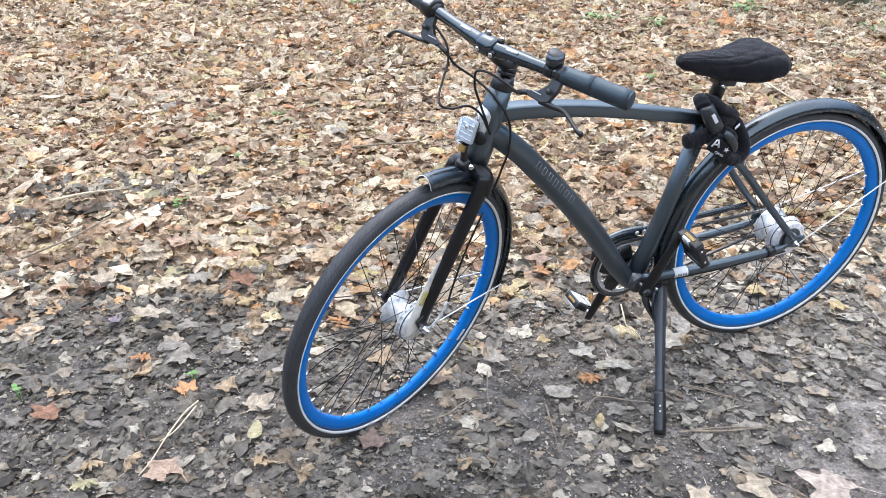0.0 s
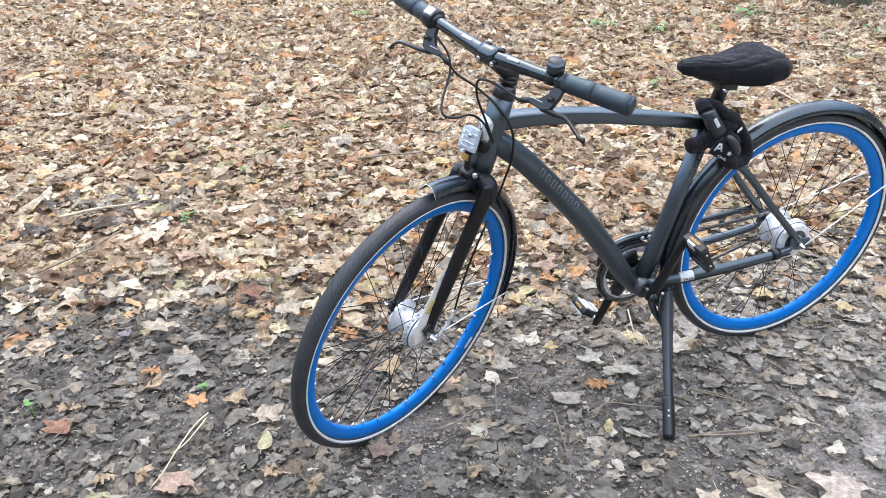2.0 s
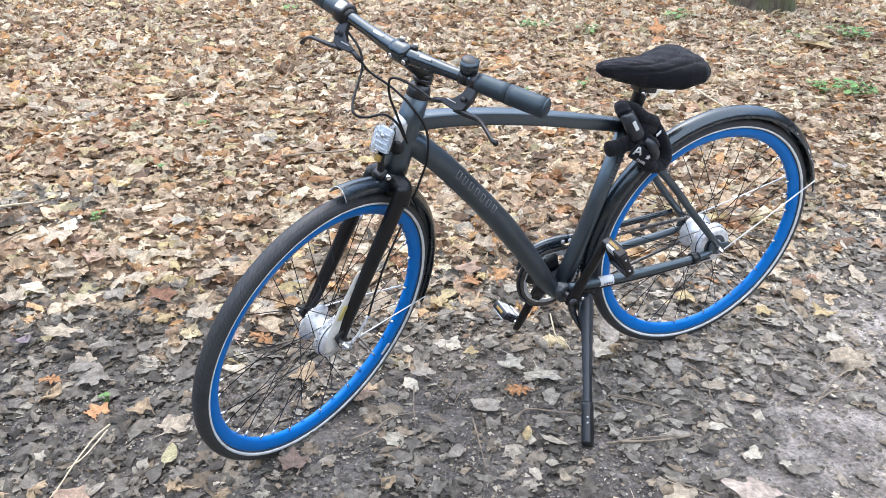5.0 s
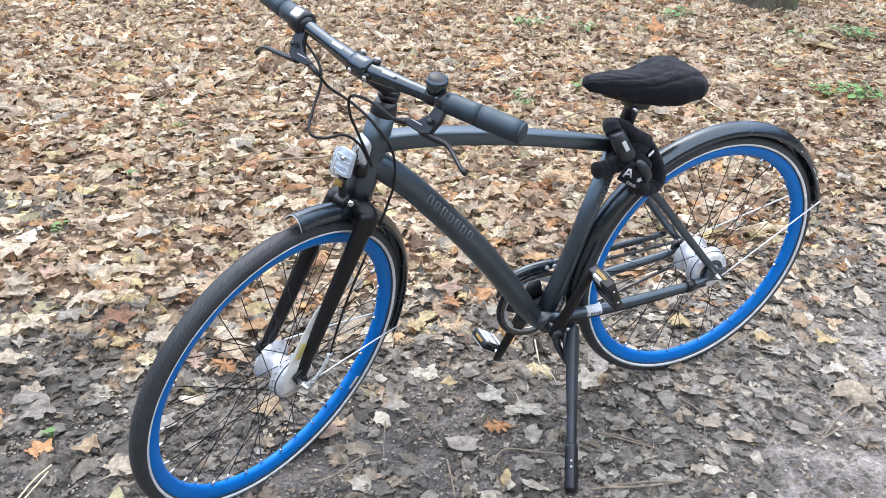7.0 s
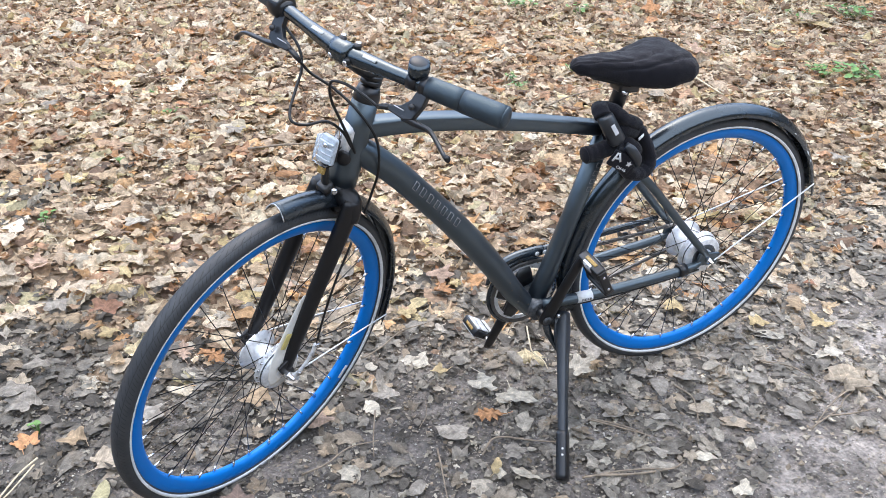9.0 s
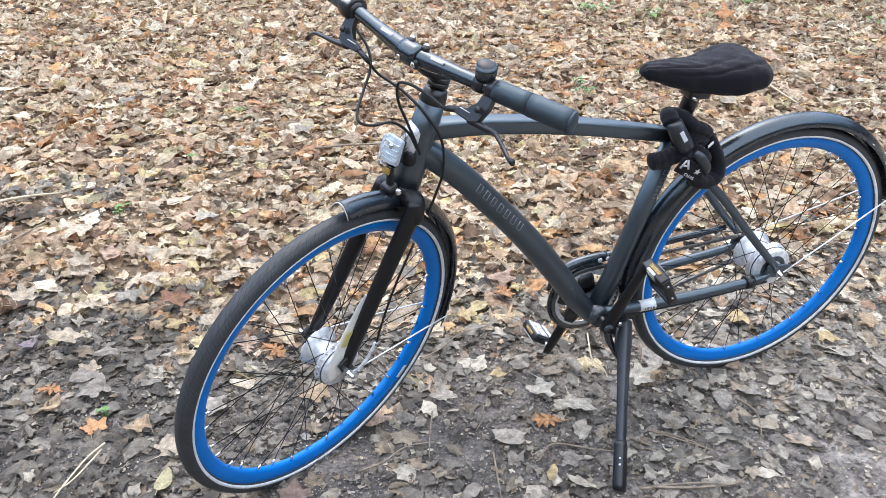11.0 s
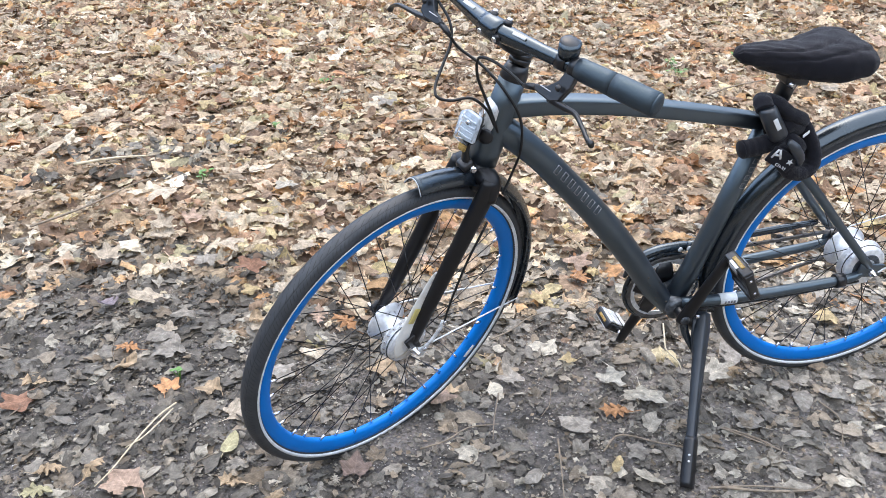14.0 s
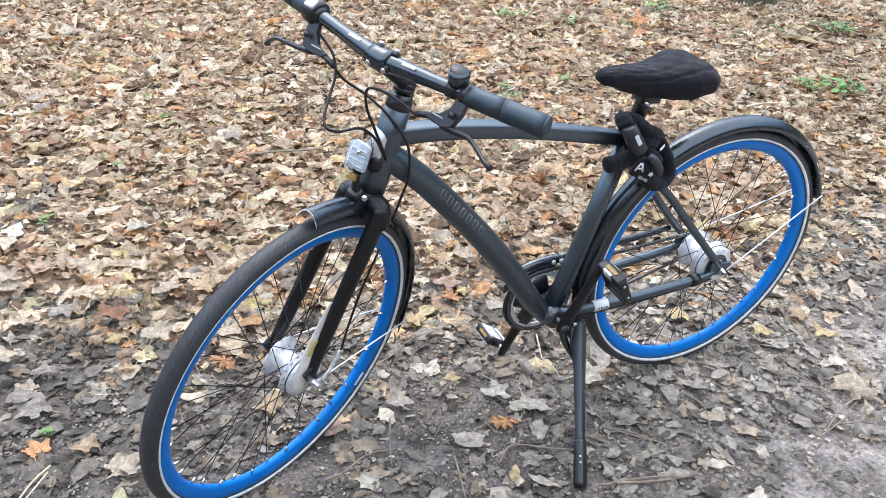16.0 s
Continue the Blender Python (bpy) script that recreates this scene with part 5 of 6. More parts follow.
part("lock_shackle", sweep([(-0.318, -0.088, 0.720), (-0.305, -0.094, 0.708), (-0.288, -0.093, 0.686), (-0.281, -0.089, 0.668)], [0.007, 0.0105, 0.0105, 0.006], 14, steps=4), MAT_STAND, lock, "smooth grey-black plastic link")
part("lock_tag", block((0.018, 0.0014, 0.007), 0.0004, Matrix.Translation((-0.262, -0.0615, 0.716)) @ Matrix.Rotation(radians(20), 4, "Z") @ Matrix.Rotation(radians(-20), 4, "Y")), MAT_STRIPE, lock, "small pale woven tag")


def words(text, size, m, mat, parent, name):
    cu = bpy.data.curves.new(name, "FONT")
    cu.body, cu.size, cu.extrude, cu.align_x = text, size, 0.0004, "CENTER"
    tmp = bpy.data.objects.new(name, cu)
    scene.collection.objects.link(tmp)
    bpy.context.view_layer.update()
    me = bpy.data.meshes.new_from_object(tmp.evaluated_get(bpy.context.evaluated_depsgraph_get()))
    bpy.data.objects.remove(tmp)
    me.transform(m)
    me.materials.clear()
    me.materials.append(mat)
    ob = new(name, me)
    ob.parent = parent
    return tagged(ob, "small white letters on the lock")


TAG = Matrix.Translation((-0.307, -0.0945, 0.6775)) @ Matrix.Rotation(radians(-12), 4, "Z") @ Matrix.Rotation(radians(90), 4, "X") @ Matrix.Rotation(radians(-30), 4, "Z")
part("lock_patch", block((0.056, 0.036, 0.006), 0.0025, TAG @ Matrix.Translation((-0.016, -0.004, -0.0036))), MAT_FABRIC, lock)
words("CH-95", 0.0092, TAG @ Matrix.Translation((-0.009, -0.0195, 0)), MAT_WHITE, lock, "lock_writing")
EMBLEM = TAG @ Matrix.Translation((-0.032, 0.002, 0)) @ Matrix.Rotation(radians(18), 4, "Z")
for dx, dy, a, ln in ((-0.0055, 0.0, 22, 0.021), (0.0050, 0.0, -22, 0.021), (0.0, -0.003, 90, 0.009)):
    part("emblem_bar", block((0.0042, ln, 0.0008), 0.0, EMBLEM @ Matrix.Translation((dx, dy, 0)) @ Matrix.Rotation(radians(-a), 4, "Z")), MAT_WHITE, lock)
star = [((0.0072 if i % 2 == 0 else 0.0031) * math.cos(math.pi * i / 5 + 0.3), (0.0072 if i % 2 == 0 else 0.0031) * math.sin(math.pi * i / 5 + 0.3), z) for z in (0, 0.0008) for i in range(10)]
part("emblem_star", (star, [tuple(range(10))[::-1], tuple(range(10, 20))] + [(i, (i + 1) % 10, 10 + (i + 1) % 10, 10 + i) for i in range(10)]), MAT_WHITE, lock, smooth=False, m=TAG)

# ---- leaves ----
rng = np.random.default_rng(7)


def outline(kind, wob):
    """The edge of a leaf of length about 1 in its plane: stalk end at (0, -0.5), tip at (0, 0.5)."""
    if kind == "maple":
        # five pointed lobes with toothed shoulders; some leaves have lost a lobe
        tips = [(-128 + 7 * wob[0], 0.36), (-62 + 6 * wob[1], 0.50), (5 * wob[2], 0.58), (62 + 6 * wob[3], 0.50), (128 + 7 * wob[4], 0.36)]
        lost = int((wob[5] + 1) * 5) if wob[6] > 0.1 else -1

        def reach(a):
            r = 0.25
            for i, (t, q) in enumerate(tips):
                q = (0.12 if i == lost else q) * (1 + 0.12 * wob[7 + i])
                r = max(r, 0.25 + (q - 0.25) * math.exp(-(abs(a - t) / 21.0) ** 1.35))
            return r
        angs = []
        for i, (t, q) in enumerate(tips):
            angs += [t - 20, t - 11, t, t + 11, t + 20]
            if i < 4:
                angs.append((t + tips[i + 1][0]) / 2)
        angs += [164, 180, 196]
        out = []
        for i, a in enumerate(angs):
            r = reach(a) * (1 + (0.10 if i % 2 else -0.03) * (0.6 + wob[i % 24]))
            if a > 160:
                r = 0.16
            out.append((r * math.sin(radians(a)), r * math.cos(radians(a)) - 0.06))
        return np.array(out)
    if kind == "oak":
        right = [(0.015, -0.5), (0.06, -0.36), (0.18, -0.30), (0.16, -0.24), (0.09, -0.19), (0.27, -0.12), (0.25, -0.05), (0.11, 0.0), (0.29, 0.10), (0.27, 0.16), (0.12, 0.20), (0.21, 0.33), (0.07, 0.36)]
        right = [(x * (1 + 0.22 * wob[i]), y) for i, (x, y) in enumerate(right)]
        return np.array(right + [(0, 0.52)] + [(-x * (1 + 0.2 * wob[(i + 10) % 24]), y + 0.02) for i, (x, y) in enumerate(right[::-1])])
    if kind == "oval":
        ang = np.linspace(0, 2 * math.pi, 18, endpoint=False)
        return np.array([(0.25 * math.cos(a) * (1 + 0.10 * wob[i]) * (1 - 0.3 * math.sin(a)), 0.5 * math.sin(a) * (1 + 0.05 * wob[(i + 5) % 24])) for i, a in enumerate(ang)])
    ang = np.linspace(0, 2 * math.pi, 14, endpoint=False)
    return np.array([(0.33 * math.cos(a) * (1 + 0.42 * wob[i] * (1 if i % 2 else 0.5)), 0.5 * math.sin(a) * (1 + 0.45 * wob[i + 8])) for i, a in enumerate(ang)])


def bend(p, way, radius):
    """Roll points up round a level axis across the direction given."""
    d = np.array([math.cos(way), math.sin(way), 0])
    u = p @ d
    q = p + np.outer(abs(radius) * np.sin(u / abs(radius)) - u, d)
    q[:, 2] = p[:, 2] * np.cos(u / radius) + radius * (1 - np.cos(u / radius))
    q += np.outer(-p[:, 2] * np.sin(u / radius), d)
    return q


def template(kind, curl, seed, rings=(0.42, 0.76)):
    """Points, faces and map of one crumpled leaf; it lies on z = 0 at its lowest."""
    g = np.random.default_rng(seed)
    o = outline(kind, g.uniform(-1, 1, 24))
    n = len(o)
    c = o.mean(0) * 0.4
    p = np.vstack([o] + [c + (o - c) * k for k in rings[::-1]] + [[c]])
    k = len(rings) + 1
    f = [(r * n + i, r * n + (i + 1) % n, (r + 1) * n + (i + 1) % n, (r + 1) * n + i) for r in range(k - 1) for i in range(n)]
    f += [((k - 1) * n + i, (k - 1) * n + (i + 1) % n, k * n) for i in range(n)]
    a, b, d, e = g.uniform(-1, 1, 4)
    x, y = p[:, 0], p[:, 1]
    r, th = np.hypot(x, y + 0.06), np.arctan2(x, y + 0.06)
    # a crease along the midrib, folds along the side veins, puckers between them, and a wavy edge
    z = 0.30 * curl * a * np.abs(x) + 0.07 * curl * r * np.cos(5 * th + 0.6 * e) + 0.035 * (0.3 + curl) * np.sin(13 * x + 6 * d) * np.sin(11 * y + 6 * e)
    z += 0.22 * curl * np.clip(r - 0.22, 0, 1) * np.sin(3 * th + 6 * b)
    z[:n] += curl * 0.045 * g.uniform(-1, 1, n)
    z[n:-1] += curl * 0.022 * g.uniform(-1, 1, len(z) - n - 1)
    v = np.stack([x, y, z], -1)
    if curl > 0.15:
        v = bend(v, g.uniform(0, 6.283), (1 if g.uniform() < 0.45 else -1) * (0.16 + 0.34 / curl * g.uniform(0.35, 1.4)))
    if curl > 0.7 and g.uniform() < 0.6:
        v = bend(v, g.uniform(0, 6.283), (1 if g.uniform() < 0.5 else -1) * 0.5)
    v[:, 2] -= v[:, 2].min()
    uv = np.stack([x + 0.5, y + 0.5], -1)
    if kind != "scrap":
        st = g.uniform(-0.15, 0.15)
        k = len(v)
        low = int(np.argmin(o[:, 1]))
        at0 = v[low]
        stalk = at0 + np.array([(-0.010, 0.03, 0), (0.010, 0.03, 0), (st + 0.008, -0.30, 0.04), (st - 0.006, -0.30, 0.04)])
        v = np.vstack([v, stalk])
        uv = np.vstack([uv, [(0.5, 0.5)] * 4])
        f.append((k, k + 1, k + 2, k + 3))
    return v, f, uv


def leaf_mesh(name, t, mat):
    v, f, uv = t
    me = mesh(name, v, f, mat)
    lay = me.uv_layers.new(name="map")
    idx = np.array([l.vertex_index for l in me.loops])
    lay.data.foreach_set("uv", uv[idx].ravel())
    return me


KINDS = ["maple"] * 12 + ["oak"] * 5 + ["oval"] * 6 + ["scrap"] * 8
BIG = [template(k, 0.30 + 0.95 * ((i * 0.37) % 1), 100 + i) for i, k in enumerate(KINDS)]
PLAIN = [template(k, 0.35 + 0.95 * ((i * 0.37) % 1), 140 + i, (0.55,)) for i, k in enumerate(KINDS)]
LOW = [template(k, 0.35 + 0.95 * ((i * 0.37) % 1), 140 + i, ()) for i, k in enumerate(KINDS)]
SCRAPS = [template("scrap", 0.3 + 0.9 * ((i * 0.37) % 1), 170 + i, ()) for i in range(14)]
FLAT = [template(k, 0.15 + 0.45 * ((i * 0.37) % 1), 200 + i, (0.55,)) for i, k in enumerate(["maple", "oak", "maple", "maple", "oval", "maple"])] + [template("scrap", 0.15 + 0.65 * ((i * 0.37) % 1), 230 + i, ()) for i in range(14)]


def turn_matrices(yaw, tilt, way):
    """Rotations: yaw about z, then a tilt about a level axis."""
    cy, sy = np.cos(yaw), np.sin(yaw)
    kx, ky = np.cos(way), np.sin(way)
    c, s = np.cos(tilt), np.sin(tilt)
    t = 1 - c
    R2 = np.stack([np.stack([c + kx * kx * t, kx * ky * t, ky * s], -1), np.stack([kx * ky * t, c + ky * ky * t, -kx * s], -1), np.stack([-ky * s, kx * s, c], -1)], -2)
    z = np.zeros_like(cy)
    R1 = np.stack([np.stack([cy, -sy, z], -1), np.stack([sy, cy, z], -1), np.stack([z, z, z + 1], -1)], -2)
    return R2 @ R1


def scatter(name, pool, x, y, z, size, tilt, mat):
    """One mesh of many leaves, each a copy of one of the pool."""
    n = len(x)
    which = rng.integers(0, len(pool), n)
    rot = turn_matrices(rng.uniform(0, 6.283, n), tilt, rng.uniform(0, 6.283, n))
    V, L, S, U, base = [], [], [], [], 0
    for k, (v, f, uv) in enumerate(pool):
        sel = np.nonzero(which == k)[0]
        if not len(sel):
            continue
        c = np.array([0, 0, np.median(v[:, 2])])
        w = np.einsum("nij,vj->nvi", rot[sel], v - c) * size[sel][:, None, None] + np.stack([x[sel], y[sel], z[sel]], -1)[:, None, :]
        V.append(w.reshape(-1, 3))
        loop = np.concatenate([np.array(q) for q in f])
        L.append((loop[None, :] + (np.arange(len(sel)) * len(v) + base)[:, None]).ravel())
        S.append(np.tile([len(q) for q in f], len(sel)))
        U.append(np.tile(uv[loop], (len(sel), 1)))
        base += len(sel) * len(v)
    V, L, S, U = np.concatenate(V), np.concatenate(L), np.concatenate(S), np.concatenate(U)
    me = bpy.data.meshes.new(name)
    me.vertices.add(len(V))
    me.vertices.foreach_set("co", V.ravel())
    me.loops.add(len(L))
    me.loops.foreach_set("vertex_index", L)
    me.polygons.add(len(S))
    me.polygons.foreach_set("loop_start", np.concatenate([[0], np.cumsum(S)[:-1]]))
    me.polygons.foreach_set("loop_total", S)
    me.polygons.foreach_set("use_smooth", np.ones(len(S), bool))
    me.uv_layers.new(name="map").data.foreach_set("uv", U.ravel())
    me.materials.append(mat)
    me.update(calc_edges=True)
    me.validate()
    return new(name, me)


def jittered(x0, x1, y0, y1, step):
    a, b = np.meshgrid(np.arange(x0, x1, step), np.arange(y0, y1, step))
    a, b = a.ravel(), b.ravel()
    return a + rng.uniform(-0.75, 0.75, len(a)) * step, b + rng.uniform(-0.75, 0.75, len(b)) * step


def near_wheel(x, y):
    """Where the tyres and the stand's foot press on the ground."""
    r = (np.abs(x) < 0.10) & (np.abs(y) < 0.03)
    f = np.hypot(x + 1.05, y + 0.02) < 0.09
    k = np.hypot(x + 0.50, y + 0.32) < 0.03
    return r | f | k


# the thick carpet: a rectangle about the view, thinner outside it
def in_view(x, y):
    return (x > -1.75 - 0.16 * y - 0.5) & (x < 1.0 + 0.95 * y + 0.6) & (y < 6.9)


def carpet(name, pool, x, y, mat, label, small=0.034, large=0.086, rise=0.0):
    lift = np.clip(litter_cover(x, y), 0.1, 1)
    size = small + large * rng.uniform(0, 1, len(x)) ** 1.9
    ob = scatter(name, pool, x, y, relief(x, y) + 0.006 + (rise + rng.uniform(0.0, 0.026, len(x))) * lift, size, np.abs(rng.normal(0, 0.27, len(x))) * lift, mat)
    return tagged(ob, label, "fallen leaves", kind="stuff")


x, y = jittered(-3.4, 5.4, -0.1, 7.0, 0.0365)
c = litter_cover(x, y)
keep = (rng.uniform(0, 1, len(x)) < c ** 1.15 * in_view(x, y) * np.where(y > 3.5, 0.75, 1)) & ~near_wheel(x, y)
x, y, c = x[keep], y[keep], c[keep]
dull = (rng.uniform(0, 1, len(x)) < 0.46 * np.clip((1.05 - y) / 0.7, 0, 1) * np.clip(0.7 - x, 0, 1) + 0.75 * np.exp(-((x + 1.72) / 0.30) ** 2 - ((y - 1.62) / 0.22) ** 2)) & (x < 1.3)
near = (y < 0.8) & ~dull
carpet("leaf_carpet", BIG, x[near], y[near], MAT_DRY, "thick carpet of dry tan, orange and brown fallen leaves")
mid = (y >= 0.8) & (y < 1.7) & ~dull
carpet("leaf_carpet", PLAIN, x[mid], y[mid], MAT_DRY, "thick carpet of dry tan, orange and brown fallen leaves")
far = (y >= 1.7) & (y < 2.9) & ~dull
carpet("leaf_carpet", PLAIN, x[far], y[far], MAT_DRY, "thick carpet of dry tan, orange and brown fallen leaves", 0.040, 0.105)
far = (y >= 2.9) & ~dull
carpet("leaf_carpet", LOW, x[far], y[far], MAT_DRY, "thick carpet of dry tan, orange and brown fallen leaves", 0.044, 0.110)
carpet("damp_leaves", BIG, x[dull], y[dull], MAT_DECAY, "damp grey-brown leaves along the edge of the path")

# broken bits of leaf lying on and between the whole ones
x, y = jittered(-3.2, 4.6, 0.0, 5.6, 0.045)
keep = (rng.uniform(0, 1, len(x)) < litter_cover(x, y) ** 1.4 * in_view(x, y)) & ~near_wheel(x, y)
x, y = x[keep], y[keep]
carpet("leaf_bits", SCRAPS, x, y, MAT_BITS, "torn bits of dry brown leaf on the carpet", 0.014, 0.032, 0.010)

# the same carpet beyond, made of simpler leaves
def simple(seed):
    g = np.random.default_rng(seed)
    a = np.linspace(0, 2 * math.pi, 9, endpoint=False)
    r = np.where(np.arange(9) % 2, 0.30, 0.48) * (1 + 0.2 * g.uniform(-1, 1, 9))
    v = np.vstack([np.stack([r * np.cos(a), r * np.sin(a), 0.10 * g.uniform(-1, 1, 9)], -1), [(0, 0, 0)]])
    return v, [(i, (i + 1) % 9, 9) for i in range(9)], v[:, :2] + 0.5


SIMPLE = [simple(500 + i) for i in range(8)]
n = 45000
rad, ang = 14 * np.sqrt(rng.uniform(0, 1, n)), rng.uniform(0, 6.283, n)
x, y = rad * np.cos(ang), 1.5 + rad * np.sin(ang)
c = litter_cover(x, y)
keep = (rng.uniform(0, 1, n) < (0.03 + 0.97 * c) * np.clip((14.5 - rad) / 5, 0, 1)) & ~((in_view(x, y)) & (y > -0.2)) & ((y < -1.0) | (c > 0.5) | (np.abs(x) > 2.3))
x, y, c = x[keep], y[keep], c[keep]
beyond = scatter("outer_leaf_carpet", SIMPLE, x, y, relief(x, y) + 0.008 + rng.uniform(0, 0.03, len(x)) * c, rng.uniform(0.07, 0.13, len(x)), np.abs(rng.normal(0, 0.25, len(x))), MAT_DRY)
tagged(beyond, "fallen leaves thinning out over the surrounding ground", "fallen leaves", kind="stuff")

def bareness(x, y):
    """1 where the trodden soil lies open: towards the camera's side of the path, and a patch behind the front wheel."""
    b = np.clip((-0.30 - y + 0.07 * np.sin(4 * x + 1) + 0.05 * np.sin(9 * x)) / 0.24, 0, 1) * np.clip((x + 1.0) / 0.5, 0, 1)
    b = np.maximum(b, 0.9 * np.clip((x - 0.32 + 0.10 * np.sin(7 * y)) / 0.2, 0, 1) * np.clip((0.16 - y) / 0.2, 0, 1))
    return np.maximum(b, np.exp(-((x + 0.78) / 0.20) ** 2 - ((y + 0.02) / 0.16) ** 2) * 0.8)


# trodden, decayed leaves and scraps of the path and its edge
def trodden(x0, x1, y0, y1, step, share):
    x, y = jittered(x0, x1, y0, y1, step)
    c = litter_cover(x, y)
    patch = 0.55 + 0.45 * np.sin(3.1 * x + 1.3 * np.sin(2.3 * y)) * np.sin(2.7 * y + 0.6)
    bare = bareness(x, y)
    patch = patch * (1 - 0.80 * bare)
    share = share * (1 - 0.72 * bare)
    keep = (rng.uniform(0, 1, len(x)) < share * (0.50 + 0.45 * np.clip(c * 2.5, 0, 1)) * (0.35 + 0.65 * patch + 0.5 * np.clip(x + 0.1, 0, 0.8) - 0.12 * np.clip(-0.9 - x, 0, 1)) * (c < 0.85)) & ~near_wheel(x, y)
    return x[keep], y[keep]


x, y = trodden(-2.6, 2.3, -1.25, 1.2, 0.0138, 1.0)
# thinner outwards
d = np.maximum.reduce([-2.15 - x, x - 1.75, -0.85 - y, 0 * x])
keep = rng.uniform(0, 1, len(x)) < np.exp(-6 * d)
x, y = x[keep], y[keep]
xo, yo = trodden(-6.5, 6.5, -4.2, 1.6, 0.05, 1.0)
far = (xo < -2.1) | (xo > 1.7) | (yo < -0.8)
x, y = np.concatenate([x, xo[far]]), np.concatenate([y, yo[far]])
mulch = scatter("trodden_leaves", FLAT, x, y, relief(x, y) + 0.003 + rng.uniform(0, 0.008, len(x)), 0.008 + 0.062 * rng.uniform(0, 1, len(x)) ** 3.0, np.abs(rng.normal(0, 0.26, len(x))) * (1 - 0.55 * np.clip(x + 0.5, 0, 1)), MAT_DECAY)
tagged(mulch, "flattened grey-brown decayed leaves trodden into the soil", "fallen leaves", kind="stuff")

x, y = rng.uniform(-0.25, 2.0, 1400), rng.uniform(-0.55, 0.75, 1400)
keep = (rng.uniform(0, 1, 1400) < (1 - 0.85 * bareness(x, y)) * (0.45 + 0.4 * np.sin(4.1 * x + 2 * y) * np.sin(5.3 * y + x))) & ~near_wheel(x, y)
x, y = x[keep], y[keep]
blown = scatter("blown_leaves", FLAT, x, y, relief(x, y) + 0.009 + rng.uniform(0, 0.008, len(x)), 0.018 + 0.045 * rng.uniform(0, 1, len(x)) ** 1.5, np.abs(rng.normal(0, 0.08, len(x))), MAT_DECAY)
tagged(blown, "dull brown leaves blown on to the trodden path", "fallen leaves", kind="stuff")

x, y = jittered(-2.4, 1.9, -0.9, 0.7, 0.040)
keep = (rng.uniform(0, 1, len(x)) < np.where(x < -0.9, 0.85, 0.60) * (1 - 0.8 * bareness(x, y)) * (0.35 + 0.65 * np.clip((y + 0.55) / 0.8, 0, 1))) & ~near_wheel(x, y)
x, y = x[keep], y[keep]
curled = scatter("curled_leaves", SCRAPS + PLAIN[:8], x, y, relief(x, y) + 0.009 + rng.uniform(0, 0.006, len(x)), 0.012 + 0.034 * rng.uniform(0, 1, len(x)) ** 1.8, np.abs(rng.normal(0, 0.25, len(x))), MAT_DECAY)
tagged(curled, "small curled bits of brown leaf on the path", "fallen leaves", kind="stuff")

x, y = jittered(-2.6, 2.4, -1.6, 0.9, 0.15)
keep = ~near_wheel(x, y) & (rng.uniform(0, 1, len(x)) < 0.8 * (1 - 0.75 * bareness(x, y)))
x, y = x[keep], y[keep]
ONE_MESHES = [leaf_mesh("leaf", t, MAT_DECAY_ONE) for t in FLAT[:5] + BIG[:10]]
for i in range(min(len(x), 250)):
    j = (i * 53) % len(x)
    ob = new("leaf", ONE_MESHES[i % len(ONE_MESHES)])
    ob.parent = mulch
    s = rng.uniform(0.03, 0.068)
    ob.matrix_local = Matrix.Translation((x[j], y[j], float(relief(x[j], y[j])) + 0.007)) @ Matrix.Rotation(rng.uniform(0, 6.28), 4, "Z") @ Matrix.Rotation(rng.normal(0, 0.12), 4, "X") @ Matrix.Diagonal((s, s, s, 1))

# the same flattened leaves further along the path
x, y = jittered(-9, 9, -4.4, 1.8, 0.045)
d = np.maximum.reduce([-2.0 - x, x - 1.6, -0.75 - y, 0 * x])
keep = (rng.uniform(0, 1, len(x)) < np.clip(d / 0.5, 0, 0.75)) & (litter_cover(x, y) < 0.9)
x, y = x[keep], y[keep]
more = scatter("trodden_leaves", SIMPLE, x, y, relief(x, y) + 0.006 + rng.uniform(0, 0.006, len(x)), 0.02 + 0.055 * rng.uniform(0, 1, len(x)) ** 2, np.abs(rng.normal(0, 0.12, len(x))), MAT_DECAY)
tagged(more, "flattened grey-brown leaves further along the path", "fallen leaves", kind="stuff")

# grit lying on the bare soil
n = 9000
x, y = rng.uniform(-2.2, 1.7, n), rng.uniform(-0.9, 0.55, n)
keep = litter_cover(x, y) < 0.4
x, y = x[keep], y[keep]
OCT = (np.array([(1, 0, 0), (0, 1, 0), (-1, 0, 0), (0, -1, 0), (0, 0, 0.7), (0, 0, -0.5)]) * 0.5, [(0, 1, 4), (1, 2, 4), (2, 3, 4), (3, 0, 4), (1, 0, 5), (2, 1, 5), (3, 2, 5), (0, 3, 5)], np.zeros((6, 2)))
MAT_GRIT = surface("pale_grit", (0.46, 0.44, 0.40), 0.8, 0, 0.6, 25, 0.4, 300)
grit = scatter("grit", [OCT], x, y, relief(x, y) + 0.003, 0.002 + 0.006 * rng.uniform(0, 1, len(x)) ** 3, rng.uniform(0, 0.6, len(x)), MAT_GRIT)
tagged(grit, "small pale grit scattered over the dark soil", "gravel", kind="stuff")


